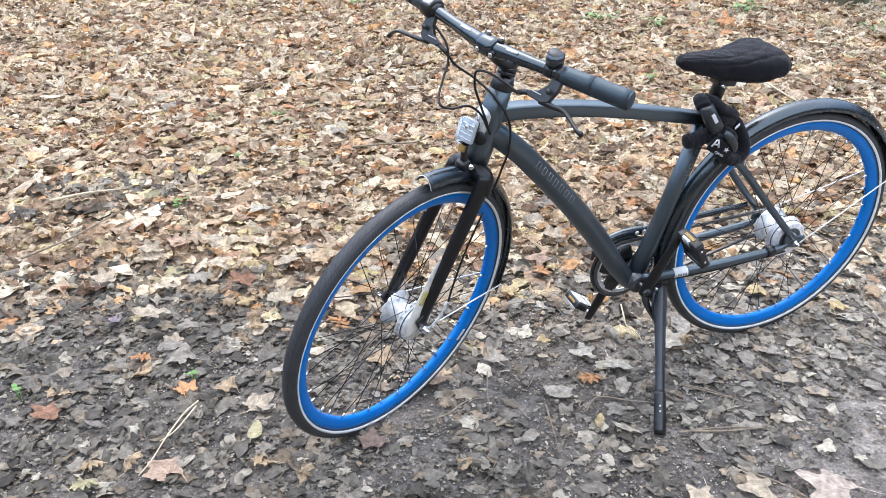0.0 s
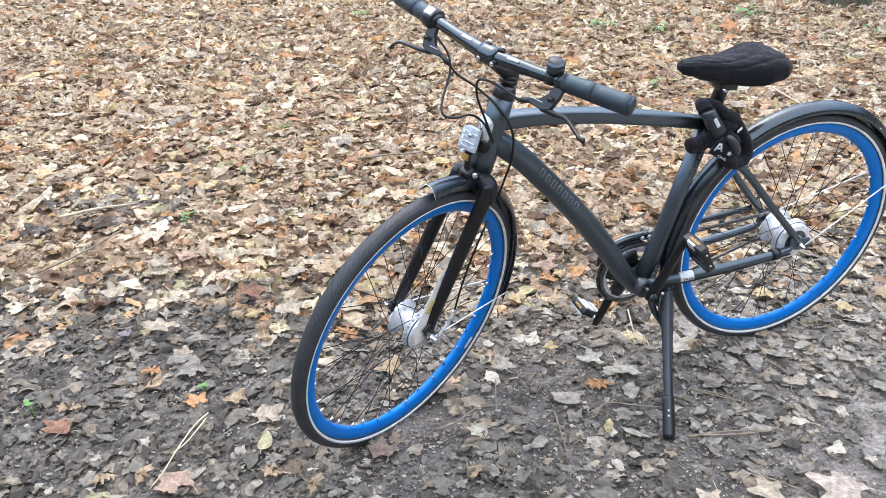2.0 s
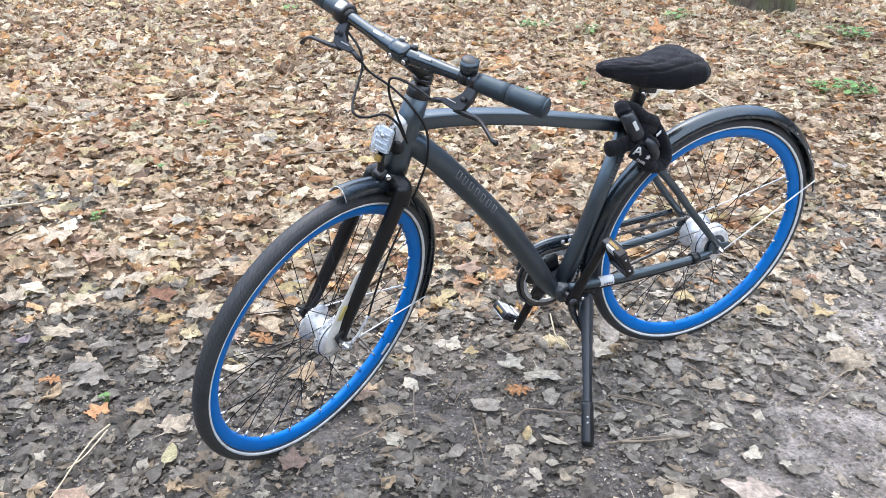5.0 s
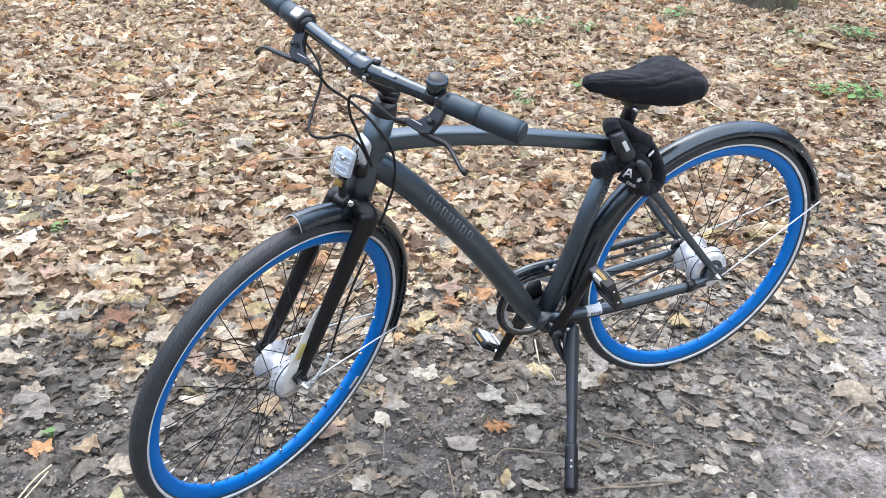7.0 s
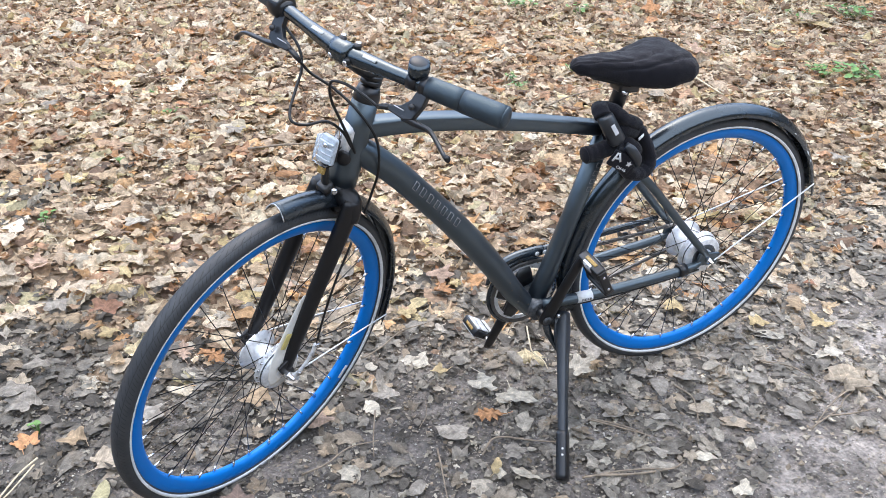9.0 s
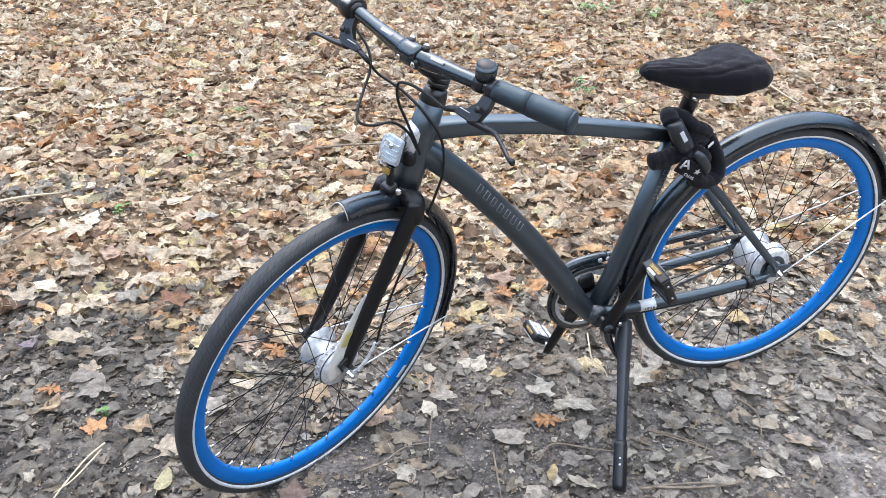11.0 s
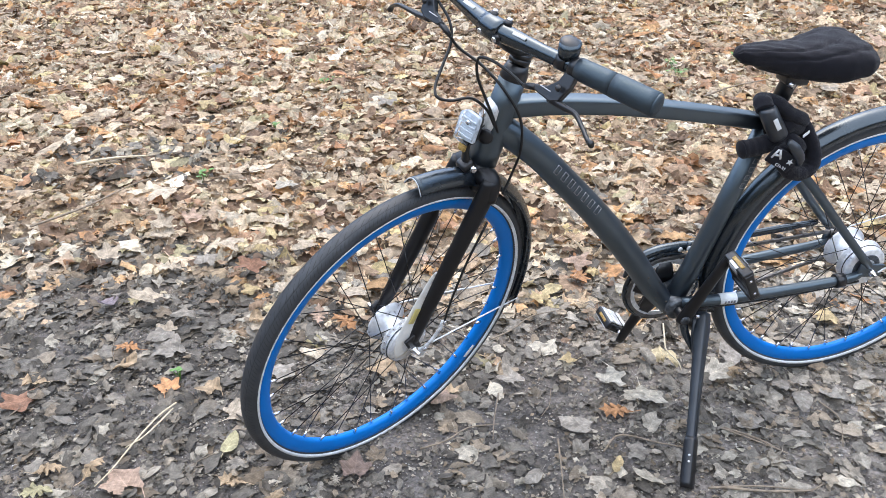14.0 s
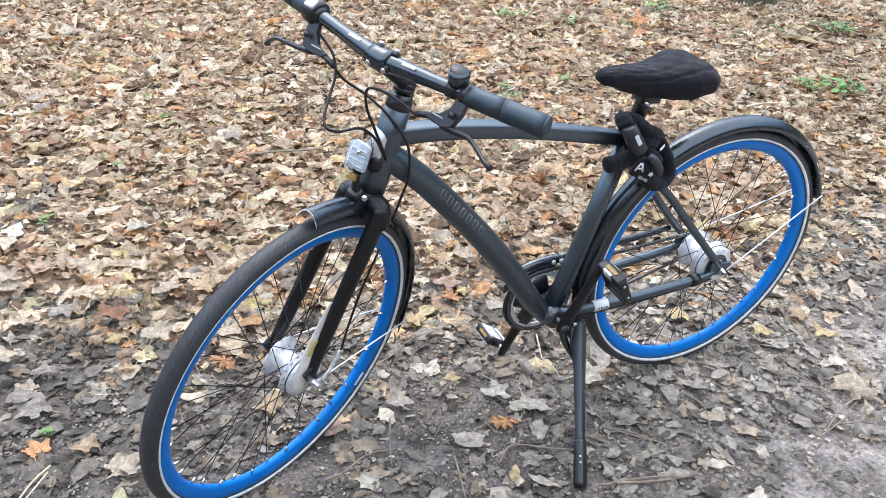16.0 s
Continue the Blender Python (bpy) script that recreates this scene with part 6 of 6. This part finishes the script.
# crumbs of leaf trodden into the soil
def crumb(seed):
    g = np.random.default_rng(seed)
    v = np.array([(-0.5, -0.2, 0), (0.1, -0.4, 0.15), (0.5, 0.1, 0), (0.0, 0.4, 0.1), (0.0, 0.0, -0.05)]) + g.uniform(-0.15, 0.15, (5, 3))
    return v, [(0, 1, 4), (1, 2, 4), (2, 3, 4), (3, 0, 4)], np.full((5, 2), 0.3)


n = 48000
x, y = rng.uniform(-2.2, 1.7, n), rng.uniform(-0.9, 0.7, n)
keep = (litter_cover(x, y) < 0.6) & (rng.uniform(0, 1, n) < 1 - 0.6 * bareness(x, y))
x, y = x[keep], y[keep]
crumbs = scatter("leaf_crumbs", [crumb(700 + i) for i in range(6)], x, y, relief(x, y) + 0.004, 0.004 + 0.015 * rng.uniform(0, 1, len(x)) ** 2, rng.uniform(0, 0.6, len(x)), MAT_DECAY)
tagged(crumbs, "crumbled bits of leaf trodden into the soil", "fallen leaves", kind="stuff")


def stalk_pool(k):
    out = []
    for i in range(k):
        g = np.random.default_rng(900 + i)
        b = g.uniform(-0.12, 0.12)
        v, f = sweep([(0, -0.5, 0), (b, -0.1, 0.02), (b * 0.6, 0.25, 0.015), (0, 0.5, 0)], [0.012, 0.010, 0.009, 0.006], 4, cap=False)
        out.append((np.asarray(v), f, np.full((len(v), 2), 0.5)))
    return out


x, y = rng.uniform(-2.2, 3.2, 1500), rng.uniform(-0.9, 3.6, 1500)
keep = rng.uniform(0, 1, 1500) < np.where(y < 0.8, 0.45, 0.35)
x, y = x[keep], y[keep]
stalks = scatter("leaf_stalks", stalk_pool(8), x, y, relief(x, y) + 0.010 + 0.036 * litter_cover(x, y), 0.03 + 0.10 * rng.uniform(0, 1, len(x)) ** 2, rng.uniform(0, 0.08, len(x)), MAT_TWIG)
tagged(stalks, "thin dry leaf stalks and bits of straw on the ground", "plant debris", kind="stuff")

SPECIAL = {}


def leaf_at(x, y, size, yaw, kind, colour, curl=0.4, tilt=0.0, lift=0.012):
    """One leaf that can be told from the rest."""
    key = (kind, colour, curl)
    if key not in SPECIAL:
        SPECIAL[key] = leaf_mesh("leaf", template(kind, curl, 300 + len(SPECIAL)), LEAF_COLOURS[colour])
    ob = new("leaf", SPECIAL[key])
    ob.parent = mulch
    ob.matrix_local = Matrix.Translation((x, y, float(relief(x, y)) + lift + 0.020 * float(litter_cover(x, y)))) @ Matrix.Rotation(radians(yaw), 4, "Z") @ Matrix.Rotation(radians(tilt), 4, "X") @ Matrix.Diagonal((size, size, size, 1))


leaf_at(-1.560, 0.250, 0.078, 20, "maple", "orange", 0.3)
leaf_at(-1.400, 0.120, 0.105, -70, "maple", "cream", 0.35)
leaf_at(-1.734, 0.630, 0.080, 150, "oval", "violet", 0.5, 20, 0.02)
leaf_at(-1.420, 0.016, 0.070, -20, "oval", "olive", 0.25)
leaf_at(-1.660, 0.362, 0.075, -50, "oval", "tan", 1.0, 10)
leaf_at(-1.702, 0.000, 0.070, -40, "oak", "tan", 1.2, 15)
leaf_at(-1.790, 0.012, 0.070, -85, "oak", "tan", 1.2)
leaf_at(-1.641, -0.054, 0.110, 30, "maple", "pink", 0.3)
leaf_at(-1.420, -0.101, 0.060, 75, "oak", "tan", 1.1, 12)
leaf_at(-1.337, -0.175, 0.070, -35, "oak", "tan", 1.2, 12)
leaf_at(-1.891, 0.252, 0.100, 130, "maple", "red", 0.5, 8)
leaf_at(-1.090, 0.752, 0.095, 60, "maple", "tan", 0.6, 14, 0.03)
leaf_at(-1.604, 1.023, 0.095, 10, "maple", "cream", 0.6, 14, 0.03)
leaf_at(-1.116, 0.404, 0.085, 40, "oak", "orange", 0.5, 10)
leaf_at(-1.180, 0.454, 0.075, -10, "oak", "pink", 0.5, 10)
leaf_at(-0.516, 0.045, 0.098, 200, "maple", "pale", 0.45, 6)
leaf_at(-0.453, -0.040, 0.102, 150, "maple", "pale", 0.5, 8)
leaf_at(-0.550, -0.072, 0.082, 80, "oak", "orange", 0.35, 5)
leaf_at(-0.186, 0.060, 0.105, 160, "oval", "grey", 0.3)
leaf_at(-0.218, -0.010, 0.065, -40, "oak", "tan", 1.0, 12)
leaf_at(-0.398, 0.092, 0.065, -35, "scrap", "grey", 0.9, 10)
leaf_at(-0.595, 0.135, 0.058, 100, "maple", "yellow", 0.4, 5)
leaf_at(-0.577, 0.400, 0.068, 30, "maple", "yellow", 0.4, 8)
leaf_at(-0.414, 0.539, 0.100, -60, "maple", "pink", 0.5, 10, 0.02)
leaf_at(-0.300, 0.660, 0.100, 15, "maple", "cream", 0.6, 18, 0.03)
leaf_at(-0.262, -0.630, 0.150, 40, "maple", "blush", 0.25, 4)
leaf_at(-0.612, -0.404, 0.035, 10, "scrap", "cream", 0.9, 10)
leaf_at(-0.812, -0.238, 0.060, 120, "oval", "grey", 0.5)
leaf_at(-0.994, -0.272, 0.065, 70, "oval", "tan", 0.9, 8)
leaf_at(0.481, 0.014, 0.080, 15, "maple", "tan", 0.5, 6)
leaf_at(0.479, -0.087, 0.085, 100, "maple", "yellow", 0.8, 10)
leaf_at(0.575, -0.020, 0.070, 200, "oak", "tan", 0.5, 8)
leaf_at(0.343, -0.308, 0.125, -75, "maple", "cream", 1.1, 10)
leaf_at(0.420, 0.120, 0.075, 40, "maple", "tan", 0.9, 10)
leaf_at(0.300, 0.090, 0.065, 140, "oak", "tan", 0.9, 8)
leaf_at(0.620, 0.080, 0.080, 220, "maple", "cream", 0.9, 10)
leaf_at(-0.750, 0.095, 0.085, 10, "maple", "grey", 0.3)
leaf_at(-0.655, -0.098, 0.075, 60, "scrap", "grey", 0.4)
leaf_at(-0.410, -0.560, 0.100, 200, "maple", "cream", 0.3)
leaf_at(-0.560, -0.210, 0.070, 250, "maple", "grey", 0.5, 6)
leaf_at(0.500, 1.972, 0.115, 100, "maple", "orange", 0.8, 20, 0.045)
leaf_at(-1.870, 0.330, 0.070, 80, "oak", "tan", 0.6, 8)
leaf_at(-1.343, 0.485, 0.070, 0, "oval", "tan", 0.9, 10)
leaf_at(-1.627, 0.612, 0.100, 70, "maple", "cream", 0.7, 10, 0.03)
leaf_at(-1.526, 0.520, 0.075, 95, "oval", "grey", 1.2, 5, 0.02)
leaf_at(-1.749, 0.858, 0.100, 10, "maple", "cream", 0.6, 12, 0.035)
leaf_at(-1.301, 0.790, 0.085, 110, "oak", "yellow", 1.0, 15, 0.035)
leaf_at(-1.343, 0.713, 0.110, -30, "maple", "red", 0.7, 10, 0.035)
leaf_at(-1.564, 0.386, 0.110, 45, "maple", "grey", 0.5, 6, 0.02)
leaf_at(-1.580, 0.440, 0.090, 160, "maple", "grey", 0.7, 8, 0.024)
leaf_at(-1.664, 0.414, 0.065, 75, "oak", "orange", 0.5, 6, 0.02)
leaf_at(-1.462, 0.216, 0.070, 30, "maple", "tan", 0.6, 6)
leaf_at(-1.246, 0.576, 0.095, -20, "maple", "cream", 0.6, 12, 0.03)
leaf_at(1.805, 2.123, 0.180, 60, "maple", "pink", 0.8, 25, 0.05)
leaf_at(2.158, 3.037, 0.170, -10, "maple", "orange", 0.7, 25, 0.05)
leaf_at(1.218, 1.753, 0.190, 120, "maple", "pale", 0.6, 18, 0.05)
leaf_at(3.090, 2.568, 0.210, 100, "maple", "yellow", 0.6, 18, 0.05)
leaf_at(2.960, 2.520, 0.170, 30, "maple", "cream", 0.6, 18, 0.05)
leaf_at(-1.290, 0.240, 0.090, 90, "maple", "grey", 0.4)
leaf_at(-1.050, 0.190, 0.090, 30, "maple", "tan", 0.6, 8)
leaf_at(-0.930, 0.060, 0.080, 120, "maple", "pink", 0.5, 5)

leaf_at(-1.605, 1.249, 0.125, 120, "maple", "cream", 0.5, 6)
leaf_at(-1.601, 0.990, 0.115, 52, "maple", "cream", 0.6, 13)
leaf_at(-1.404, 0.871, 0.105, 202, "maple", "cream", 0.5, 9)
leaf_at(-1.509, 1.063, 0.100, 79, "maple", "pink", 0.6, 3)
leaf_at(-1.347, 0.618, 0.070, 34, "maple", "yellow", 0.5, 2)
leaf_at(-1.404, 0.621, 0.085, 205, "oak", "tan", 0.8, 10)
leaf_at(-1.336, 0.461, 0.075, 148, "oval", "cream", 0.5, 2)
leaf_at(-1.069, 0.537, 0.100, 113, "oval", "cream", 0.4, 10)
leaf_at(-0.909, 0.789, 0.090, 274, "maple", "tan", 0.5, 7)
leaf_at(-0.861, 0.656, 0.070, 141, "oval", "pink", 0.4, 4)
leaf_at(-1.575, 0.486, 0.075, 54, "maple", "cream", 0.6, 6)
leaf_at(-1.176, 0.822, 0.090, 109, "maple", "cream", 0.7, 2)
leaf_at(-1.234, 0.992, 0.090, 328, "maple", "cream", 0.6, 6)
leaf_at(-1.471, 0.805, 0.090, 139, "maple", "grey", 0.6, 5)
leaf_at(-1.574, 0.783, 0.085, 84, "oak", "cream", 0.6, 6)
leaf_at(-1.126, 1.029, 0.085, 148, "maple", "pink", 0.6, 12)
leaf_at(-1.205, 1.251, 0.100, 190, "maple", "pale", 0.5, 3)
leaf_at(0.314, -0.014, 0.070, 310, "maple", "yellow", 0.35, 7)
leaf_at(0.780, 0.067, 0.085, 343, "oval", "cream", 0.4, 8)
leaf_at(0.295, 0.065, 0.050, 259, "oval", "cream", 0.4, 5)
leaf_at(0.508, 0.156, 0.075, 91, "maple", "cream", 0.5, 5)
leaf_at(0.584, 0.174, 0.060, 242, "oak", "tan", 0.5, 6)
leaf_at(0.607, 0.082, 0.055, 45, "oval", "red", 0.5, 10)
leaf_at(-0.110, -0.137, 0.085, 153, "oval", "grey", 0.35, 2)
leaf_at(-0.126, -0.076, 0.060, 149, "scrap", "grey", 0.3, 11)
leaf_at(-0.030, -0.134, 0.080, 159, "maple", "grey", 0.3, 10)
leaf_at(0.138, -0.212, 0.080, 99, "maple", "grey", 0.25, 8)
leaf_at(0.298, -0.076, 0.085, 216, "oval", "pale", 0.25, 11)
leaf_at(0.409, -0.197, 0.060, 147, "scrap", "pale", 0.4, 8)
leaf_at(0.088, -0.088, 0.060, 231, "oval", "grey", 0.3, 4)
leaf_at(0.147, 0.146, 0.090, 119, "maple", "yellow", 0.5, 6)
leaf_at(0.194, 0.118, 0.075, 132, "oak", "cream", 0.5, 2)
leaf_at(-0.265, -0.170, 0.090, 41, "maple", "grey", 0.3, 2)
leaf_at(-0.068, -0.249, 0.060, 236, "scrap", "cream", 0.5, 12)
leaf_at(0.123, -0.355, 0.060, 143, "scrap", "grey", 0.4, 10)
leaf_at(-0.249, 0.009, 0.100, 273, "maple", "pale", 0.25, 12)
leaf_at(-0.578, 0.496, 0.085, 241, "oak", "cream", 0.4, 13)
leaf_at(-0.432, 0.473, 0.100, 175, "oak", "orange", 0.4, 4)
leaf_at(-1.165, -0.125, 0.090, 344, "maple", "dun", 0.4, 5)
leaf_at(-1.806, -0.049, 0.075, 103, "oak", "olive", 0.6, 12)
leaf_at(-0.616, -0.234, 0.045, 323, "oval", "yellow", 0.4, 9)
leaf_at(-0.540, -0.531, 0.085, 141, "maple", "cream", 0.3, 4)
leaf_at(3.021, 2.500, 0.260, 182, "oval", "yellow", 0.3, 8)
leaf_at(2.100, 2.950, 0.160, 301, "oval", "orange", 0.5, 7)
leaf_at(-1.191, 4.165, 0.140, 324, "maple", "red", 0.6, 10)
leaf_at(-0.550, 2.133, 0.100, 101, "oak", "orange", 0.6, 7)
leaf_at(-1.351, 3.798, 0.120, 51, "maple", "cream", 0.5, 2)
leaf_at(-0.996, 2.883, 0.100, 117, "oval", "cream", 0.5, 6)
leaf_at(-1.427, 2.582, 0.100, 298, "maple", "grey", 0.5, 11)
leaf_at(-0.725, 1.970, 0.110, 121, "maple", "grey", 0.5, 3)
leaf_at(-1.477, 2.087, 0.110, 169, "maple", "yellow", 0.6, 4)
leaf_at(-0.921, 1.385, 0.100, 148, "maple", "cream", 0.5, 9)
leaf_at(-1.267, 1.648, 0.110, 13, "maple", "tan", 0.6, 2)
leaf_at(-0.436, 2.273, 0.090, 182, "maple", "yellow", 0.5, 13)
leaf_at(-1.650, 2.787, 0.130, 42, "oak", "cream", 0.6, 6)
leaf_at(-0.214, 2.465, 0.090, 345, "maple", "cream", 0.5, 7)
leaf_at(2.041, 1.994, 0.130, 9, "maple", "tan", 0.6, 7)
leaf_at(2.356, 2.119, 0.130, 147, "maple", "orange", 0.6, 7)
leaf_at(2.348, 2.648, 0.130, 78, "maple", "pink", 0.6, 12)
leaf_at(1.331, 2.913, 0.120, 210, "maple", "cream", 0.6, 11)
leaf_at(1.313, 2.532, 0.120, 348, "oval", "tan", 0.6, 3)
leaf_at(1.751, 0.908, 0.120, 150, "maple", "cream", 0.4, 11)
leaf_at(1.448, 0.788, 0.100, 98, "maple", "grey", 0.5, 9)
leaf_at(1.242, 1.723, 0.160, 149, "oval", "cream", 0.5, 4)
leaf_at(2.813, 3.490, 0.160, 128, "maple", "cream", 0.6, 8)

# ---- twigs ----


def twig(label, r, *pts):
    p = [(a, b, float(relief(a, b)) + (0.024 if "straw" in label else 0.014) + 0.034 * float(litter_cover(a, b)) + 0.004 * math.sin(3 * i)) for i, (a, b) in enumerate(pts)]
    v, f = sweep(p, np.linspace(r, r * 0.5, len(p)), 7, steps=5)
    ob = new("twig", mesh("twig", v, f, MAT_STRAW if "pale" in label else MAT_TWIG))
    return tagged(ob, label, "twig", group="twigs on the ground")


THIN, LONG = "thin dry bent twig lying on the soil", "long pale straw-coloured stalk on the trodden path"
twig(LONG, 0.0026, (-1.538, 0.17), (-1.575, 0.13), (-1.623, 0.054), (-1.66, -0.02), (-1.693, -0.062))
twig(LONG, 0.0022, (-1.545, 0.15), (-1.60, 0.07), (-1.64, 0.04))
twig(THIN, 0.0024, (-0.716, -0.135), (-0.737, -0.21), (-0.766, -0.311))
twig(THIN, 0.0032, (-0.434, -0.343), (-0.35, -0.375), (-0.261, -0.392), (-0.225, -0.385))
twig(THIN, 0.0022, (-0.800, 0.045), (-0.835, -0.04), (-0.857, -0.105))
twig(THIN, 0.0022, (-0.342, -0.175), (-0.29, -0.23), (-0.24, -0.283))
twig(THIN, 0.0024, (0.118, -0.412), (0.236, -0.383), (0.28, -0.36), (0.336, -0.342))
twig(LONG, 0.0024, (-0.308, 0.194), (-0.33, 0.14), (-0.345, 0.096), (-0.338, 0.05), (-0.341, 0.021))
twig(THIN, 0.0026, (-0.63, -0.19), (-0.575, -0.15), (-0.50, -0.19), (-0.44, -0.225))
twig("brown twig on the leaf carpet", 0.005, (-0.73, 1.713), (-0.60, 1.70), (-0.475, 1.675), (-0.40, 1.69))
twig(THIN, 0.0024, (-0.765, 0.244), (-0.70, 0.27), (-0.63, 0.315), (-0.55, 0.32))
twig("brown twig on the leaf carpet", 0.004, (0.95, 1.05), (1.05, 1.20), (1.12, 1.42))
twig("brown twig on the leaf carpet", 0.005, (0.62, 1.72), (0.80, 1.80), (1.02, 1.86))
twig(THIN, 0.002, (-0.36, 0.20), (-0.30, 0.26), (-0.22, 0.31))
twig(THIN, 0.0024, (-1.02, -0.100), (-0.96, -0.088), (-0.90, -0.055), (-0.83, -0.060))
twig(THIN, 0.0024, (-0.40, -0.50), (-0.34, -0.58), (-0.30, -0.68))
twig("pale dry stick on the leaf carpet", 0.006, (1.578, 1.897), (1.55, 1.76), (1.514, 1.568))
twig("pale dry stick on the leaf carpet", 0.006, (1.666, 1.52), (1.78, 1.53), (1.885, 1.509))
twig("pale dry stick on the leaf carpet", 0.006, (-1.93, 1.55), (-1.80, 1.575), (-1.678, 1.571))
twig("brown twig on the leaf carpet", 0.004, (-2.0, 1.1), (-1.85, 1.2), (-1.72, 1.33), (-1.66, 1.36))

twig(THIN, 0.0026, (0.304, -0.336), (0.210, -0.373), (0.123, -0.416))
twig(THIN, 0.0026, (0.199, -0.393), (0.257, -0.408), (0.333, -0.415))
twig(THIN, 0.0026, (-0.461, -0.340), (-0.356, -0.359), (-0.254, -0.396))
twig(THIN, 0.0026, (-0.335, -0.176), (-0.281, -0.227), (-0.242, -0.284))
twig(THIN, 0.0026, (-0.073, -0.147), (-0.063, -0.212), (-0.111, -0.294))
twig(THIN, 0.0026, (0.194, -0.155), (0.255, -0.212), (0.274, -0.291))

# ---- small green plants among the leaves ----


def plant(x, y, size, n, seed):
    g = np.random.default_rng(seed)
    root = new("green_plant")
    root.location = (x, y, float(relief(x, y)))
    tagged(root, "small fresh green weed growing through the leaves", "plant", group="weeds in the litter")
    for i in range(int(n * 1.6)):
        a, r, h = g.uniform(0, 6.28), size * g.uniform(0.1, 1.0), size * g.uniform(0.10, 0.45)
        tip = Vector((r * math.cos(a), r * math.sin(a), h + 0.03))
        part("stalk", sweep([(0, 0, 0), tip * 0.5 + Vector((0, 0, h * 0.2)), tip], 0.0012, 5), MAT_GREEN, root)
        v, f, uv = template("oval", 0.35, seed * 31 + i)
        s = (0.009 + size * 0.28) * g.uniform(0.8, 1.3)
        part("plant_leaf", (v[:-4], f[:-1]), MAT_GREEN, root, m=Matrix.Translation(tip) @ Matrix.Rotation(a - 1.57, 4, "Z") @ Matrix.Rotation(g.uniform(-0.5, 0.3), 4, "X") @ Matrix.Diagonal((s * 1.3, s, s, 1)))


plant(-1.478, 1.42, 0.028, 3, 6)
plant(-1.96, 0.34, 0.028, 3, 8)
plant(0.70, 2.20, 0.06, 5, 10)
plant(1.474, 3.606, 0.10, 7, 11)
plant(0.068, 4.643, 0.10, 6, 12)
plant(-1.535, 0.285, 0.019, 3, 14)
plant(2.277, 1.685, 0.100, 14, 40)
plant(2.407, 1.599, 0.120, 16, 41)
plant(3.444, 2.614, 0.150, 14, 42)
plant(2.639, 3.460, 0.140, 12, 43)
plant(1.794, 3.306, 0.100, 9, 44)
plant(1.556, 3.566, 0.100, 7, 45)
plant(1.081, 2.235, 0.060, 6, 46)
plant(0.681, 2.101, 0.050, 5, 47)
plant(3.099, 2.725, 0.100, 6, 48)
plant(-0.939, 2.298, 0.034, 5, 49)
plant(-1.206, 1.804, 0.028, 6, 50)
plant(-0.991, 2.594, 0.019, 3, 51)
plant(0.682, 2.108, 0.045, 5, 52)
plant(-1.491, 1.382, 0.019, 3, 53)

# ---- tree and stub at the far edge ----
tree = new("tree")
tree.location = (3.62, 3.66, 0)
tagged(tree, "broad mossy tree trunk standing in the leaf carpet", "tree")


def trunk_mesh():
    v, f, n = [], [], 40
    zs = [-0.05, 0.0, 0.06, 0.15, 0.3, 0.6, 1.0, 1.6, 2.4, 3.2, 4.2]
    for i, z in enumerate(zs):
        r = 0.20 * (1 - 0.07 * z) + 0.05 * math.exp(-z * 7)
        for j in range(n):
            a = 2 * math.pi * j / n
            rr = r * (1 + 0.10 * math.exp(-z * 4) * math.sin(5 * a + 0.6) + 0.035 * math.sin(13 * a + 2 * z) + 0.02 * math.sin(29 * a - 5 * z))
            v.append((rr * math.cos(a) + 0.02 * math.sin(z), rr * math.sin(a), z))
    for i in range(len(zs) - 1):
        for j in range(n):
            f.append((i * n + j, i * n + (j + 1) % n, (i + 1) * n + (j + 1) % n, (i + 1) * n + j))
    f.append(tuple(range((len(zs) - 1) * n, len(zs) * n)))
    return v, f


part("trunk", trunk_mesh(), MAT_BARK, tree)
tg = np.random.default_rng(5)
ends = []
for i in range(9):
    a, z = i * 2.4, 2.6 + 0.2 * i
    d = Vector((math.cos(a), math.sin(a), 0.9)).normalized()
    p0 = Vector((0.02, 0, z))
    L = 2.4 - 0.12 * i
    pts = [p0, p0 + d * L * 0.35 + Vector((0, 0, 0.05)), p0 + d * L * 0.7 + Vector((0.1, 0, 0.25)), p0 + d * L + Vector((0.1, 0.1, 0.6))]
    part("limb", sweep(pts, [0.075, 0.05, 0.03, 0.012], 9, steps=4), MAT_BARK, tree)
    ends += [np.array(p) for p in smooth_line(pts, 5)[7:]]
ends = np.array(ends)
pick = ends[tg.integers(0, len(ends), 700)] + tg.normal(0, 0.32, (700, 3))
crown = scatter("crown", SIMPLE, pick[:, 0], pick[:, 1], pick[:, 2], tg.uniform(0.07, 0.13, 700), tg.uniform(0, 1.2, 700), MAT_DRY)
crown.parent = tree
stub = new("wooden_stub", mesh("wooden_stub", *sweep([(-2.05, 6.19, -0.02), (-2.05, 6.19, 0.03), (-2.048, 6.19, 0.085), (-2.047, 6.19, 0.09)], [0.042, 0.038, 0.036, 0.03], 16), MAT_STUB))
tagged(stub, "short weathered wooden stub sticking out of the leaves", "stub")
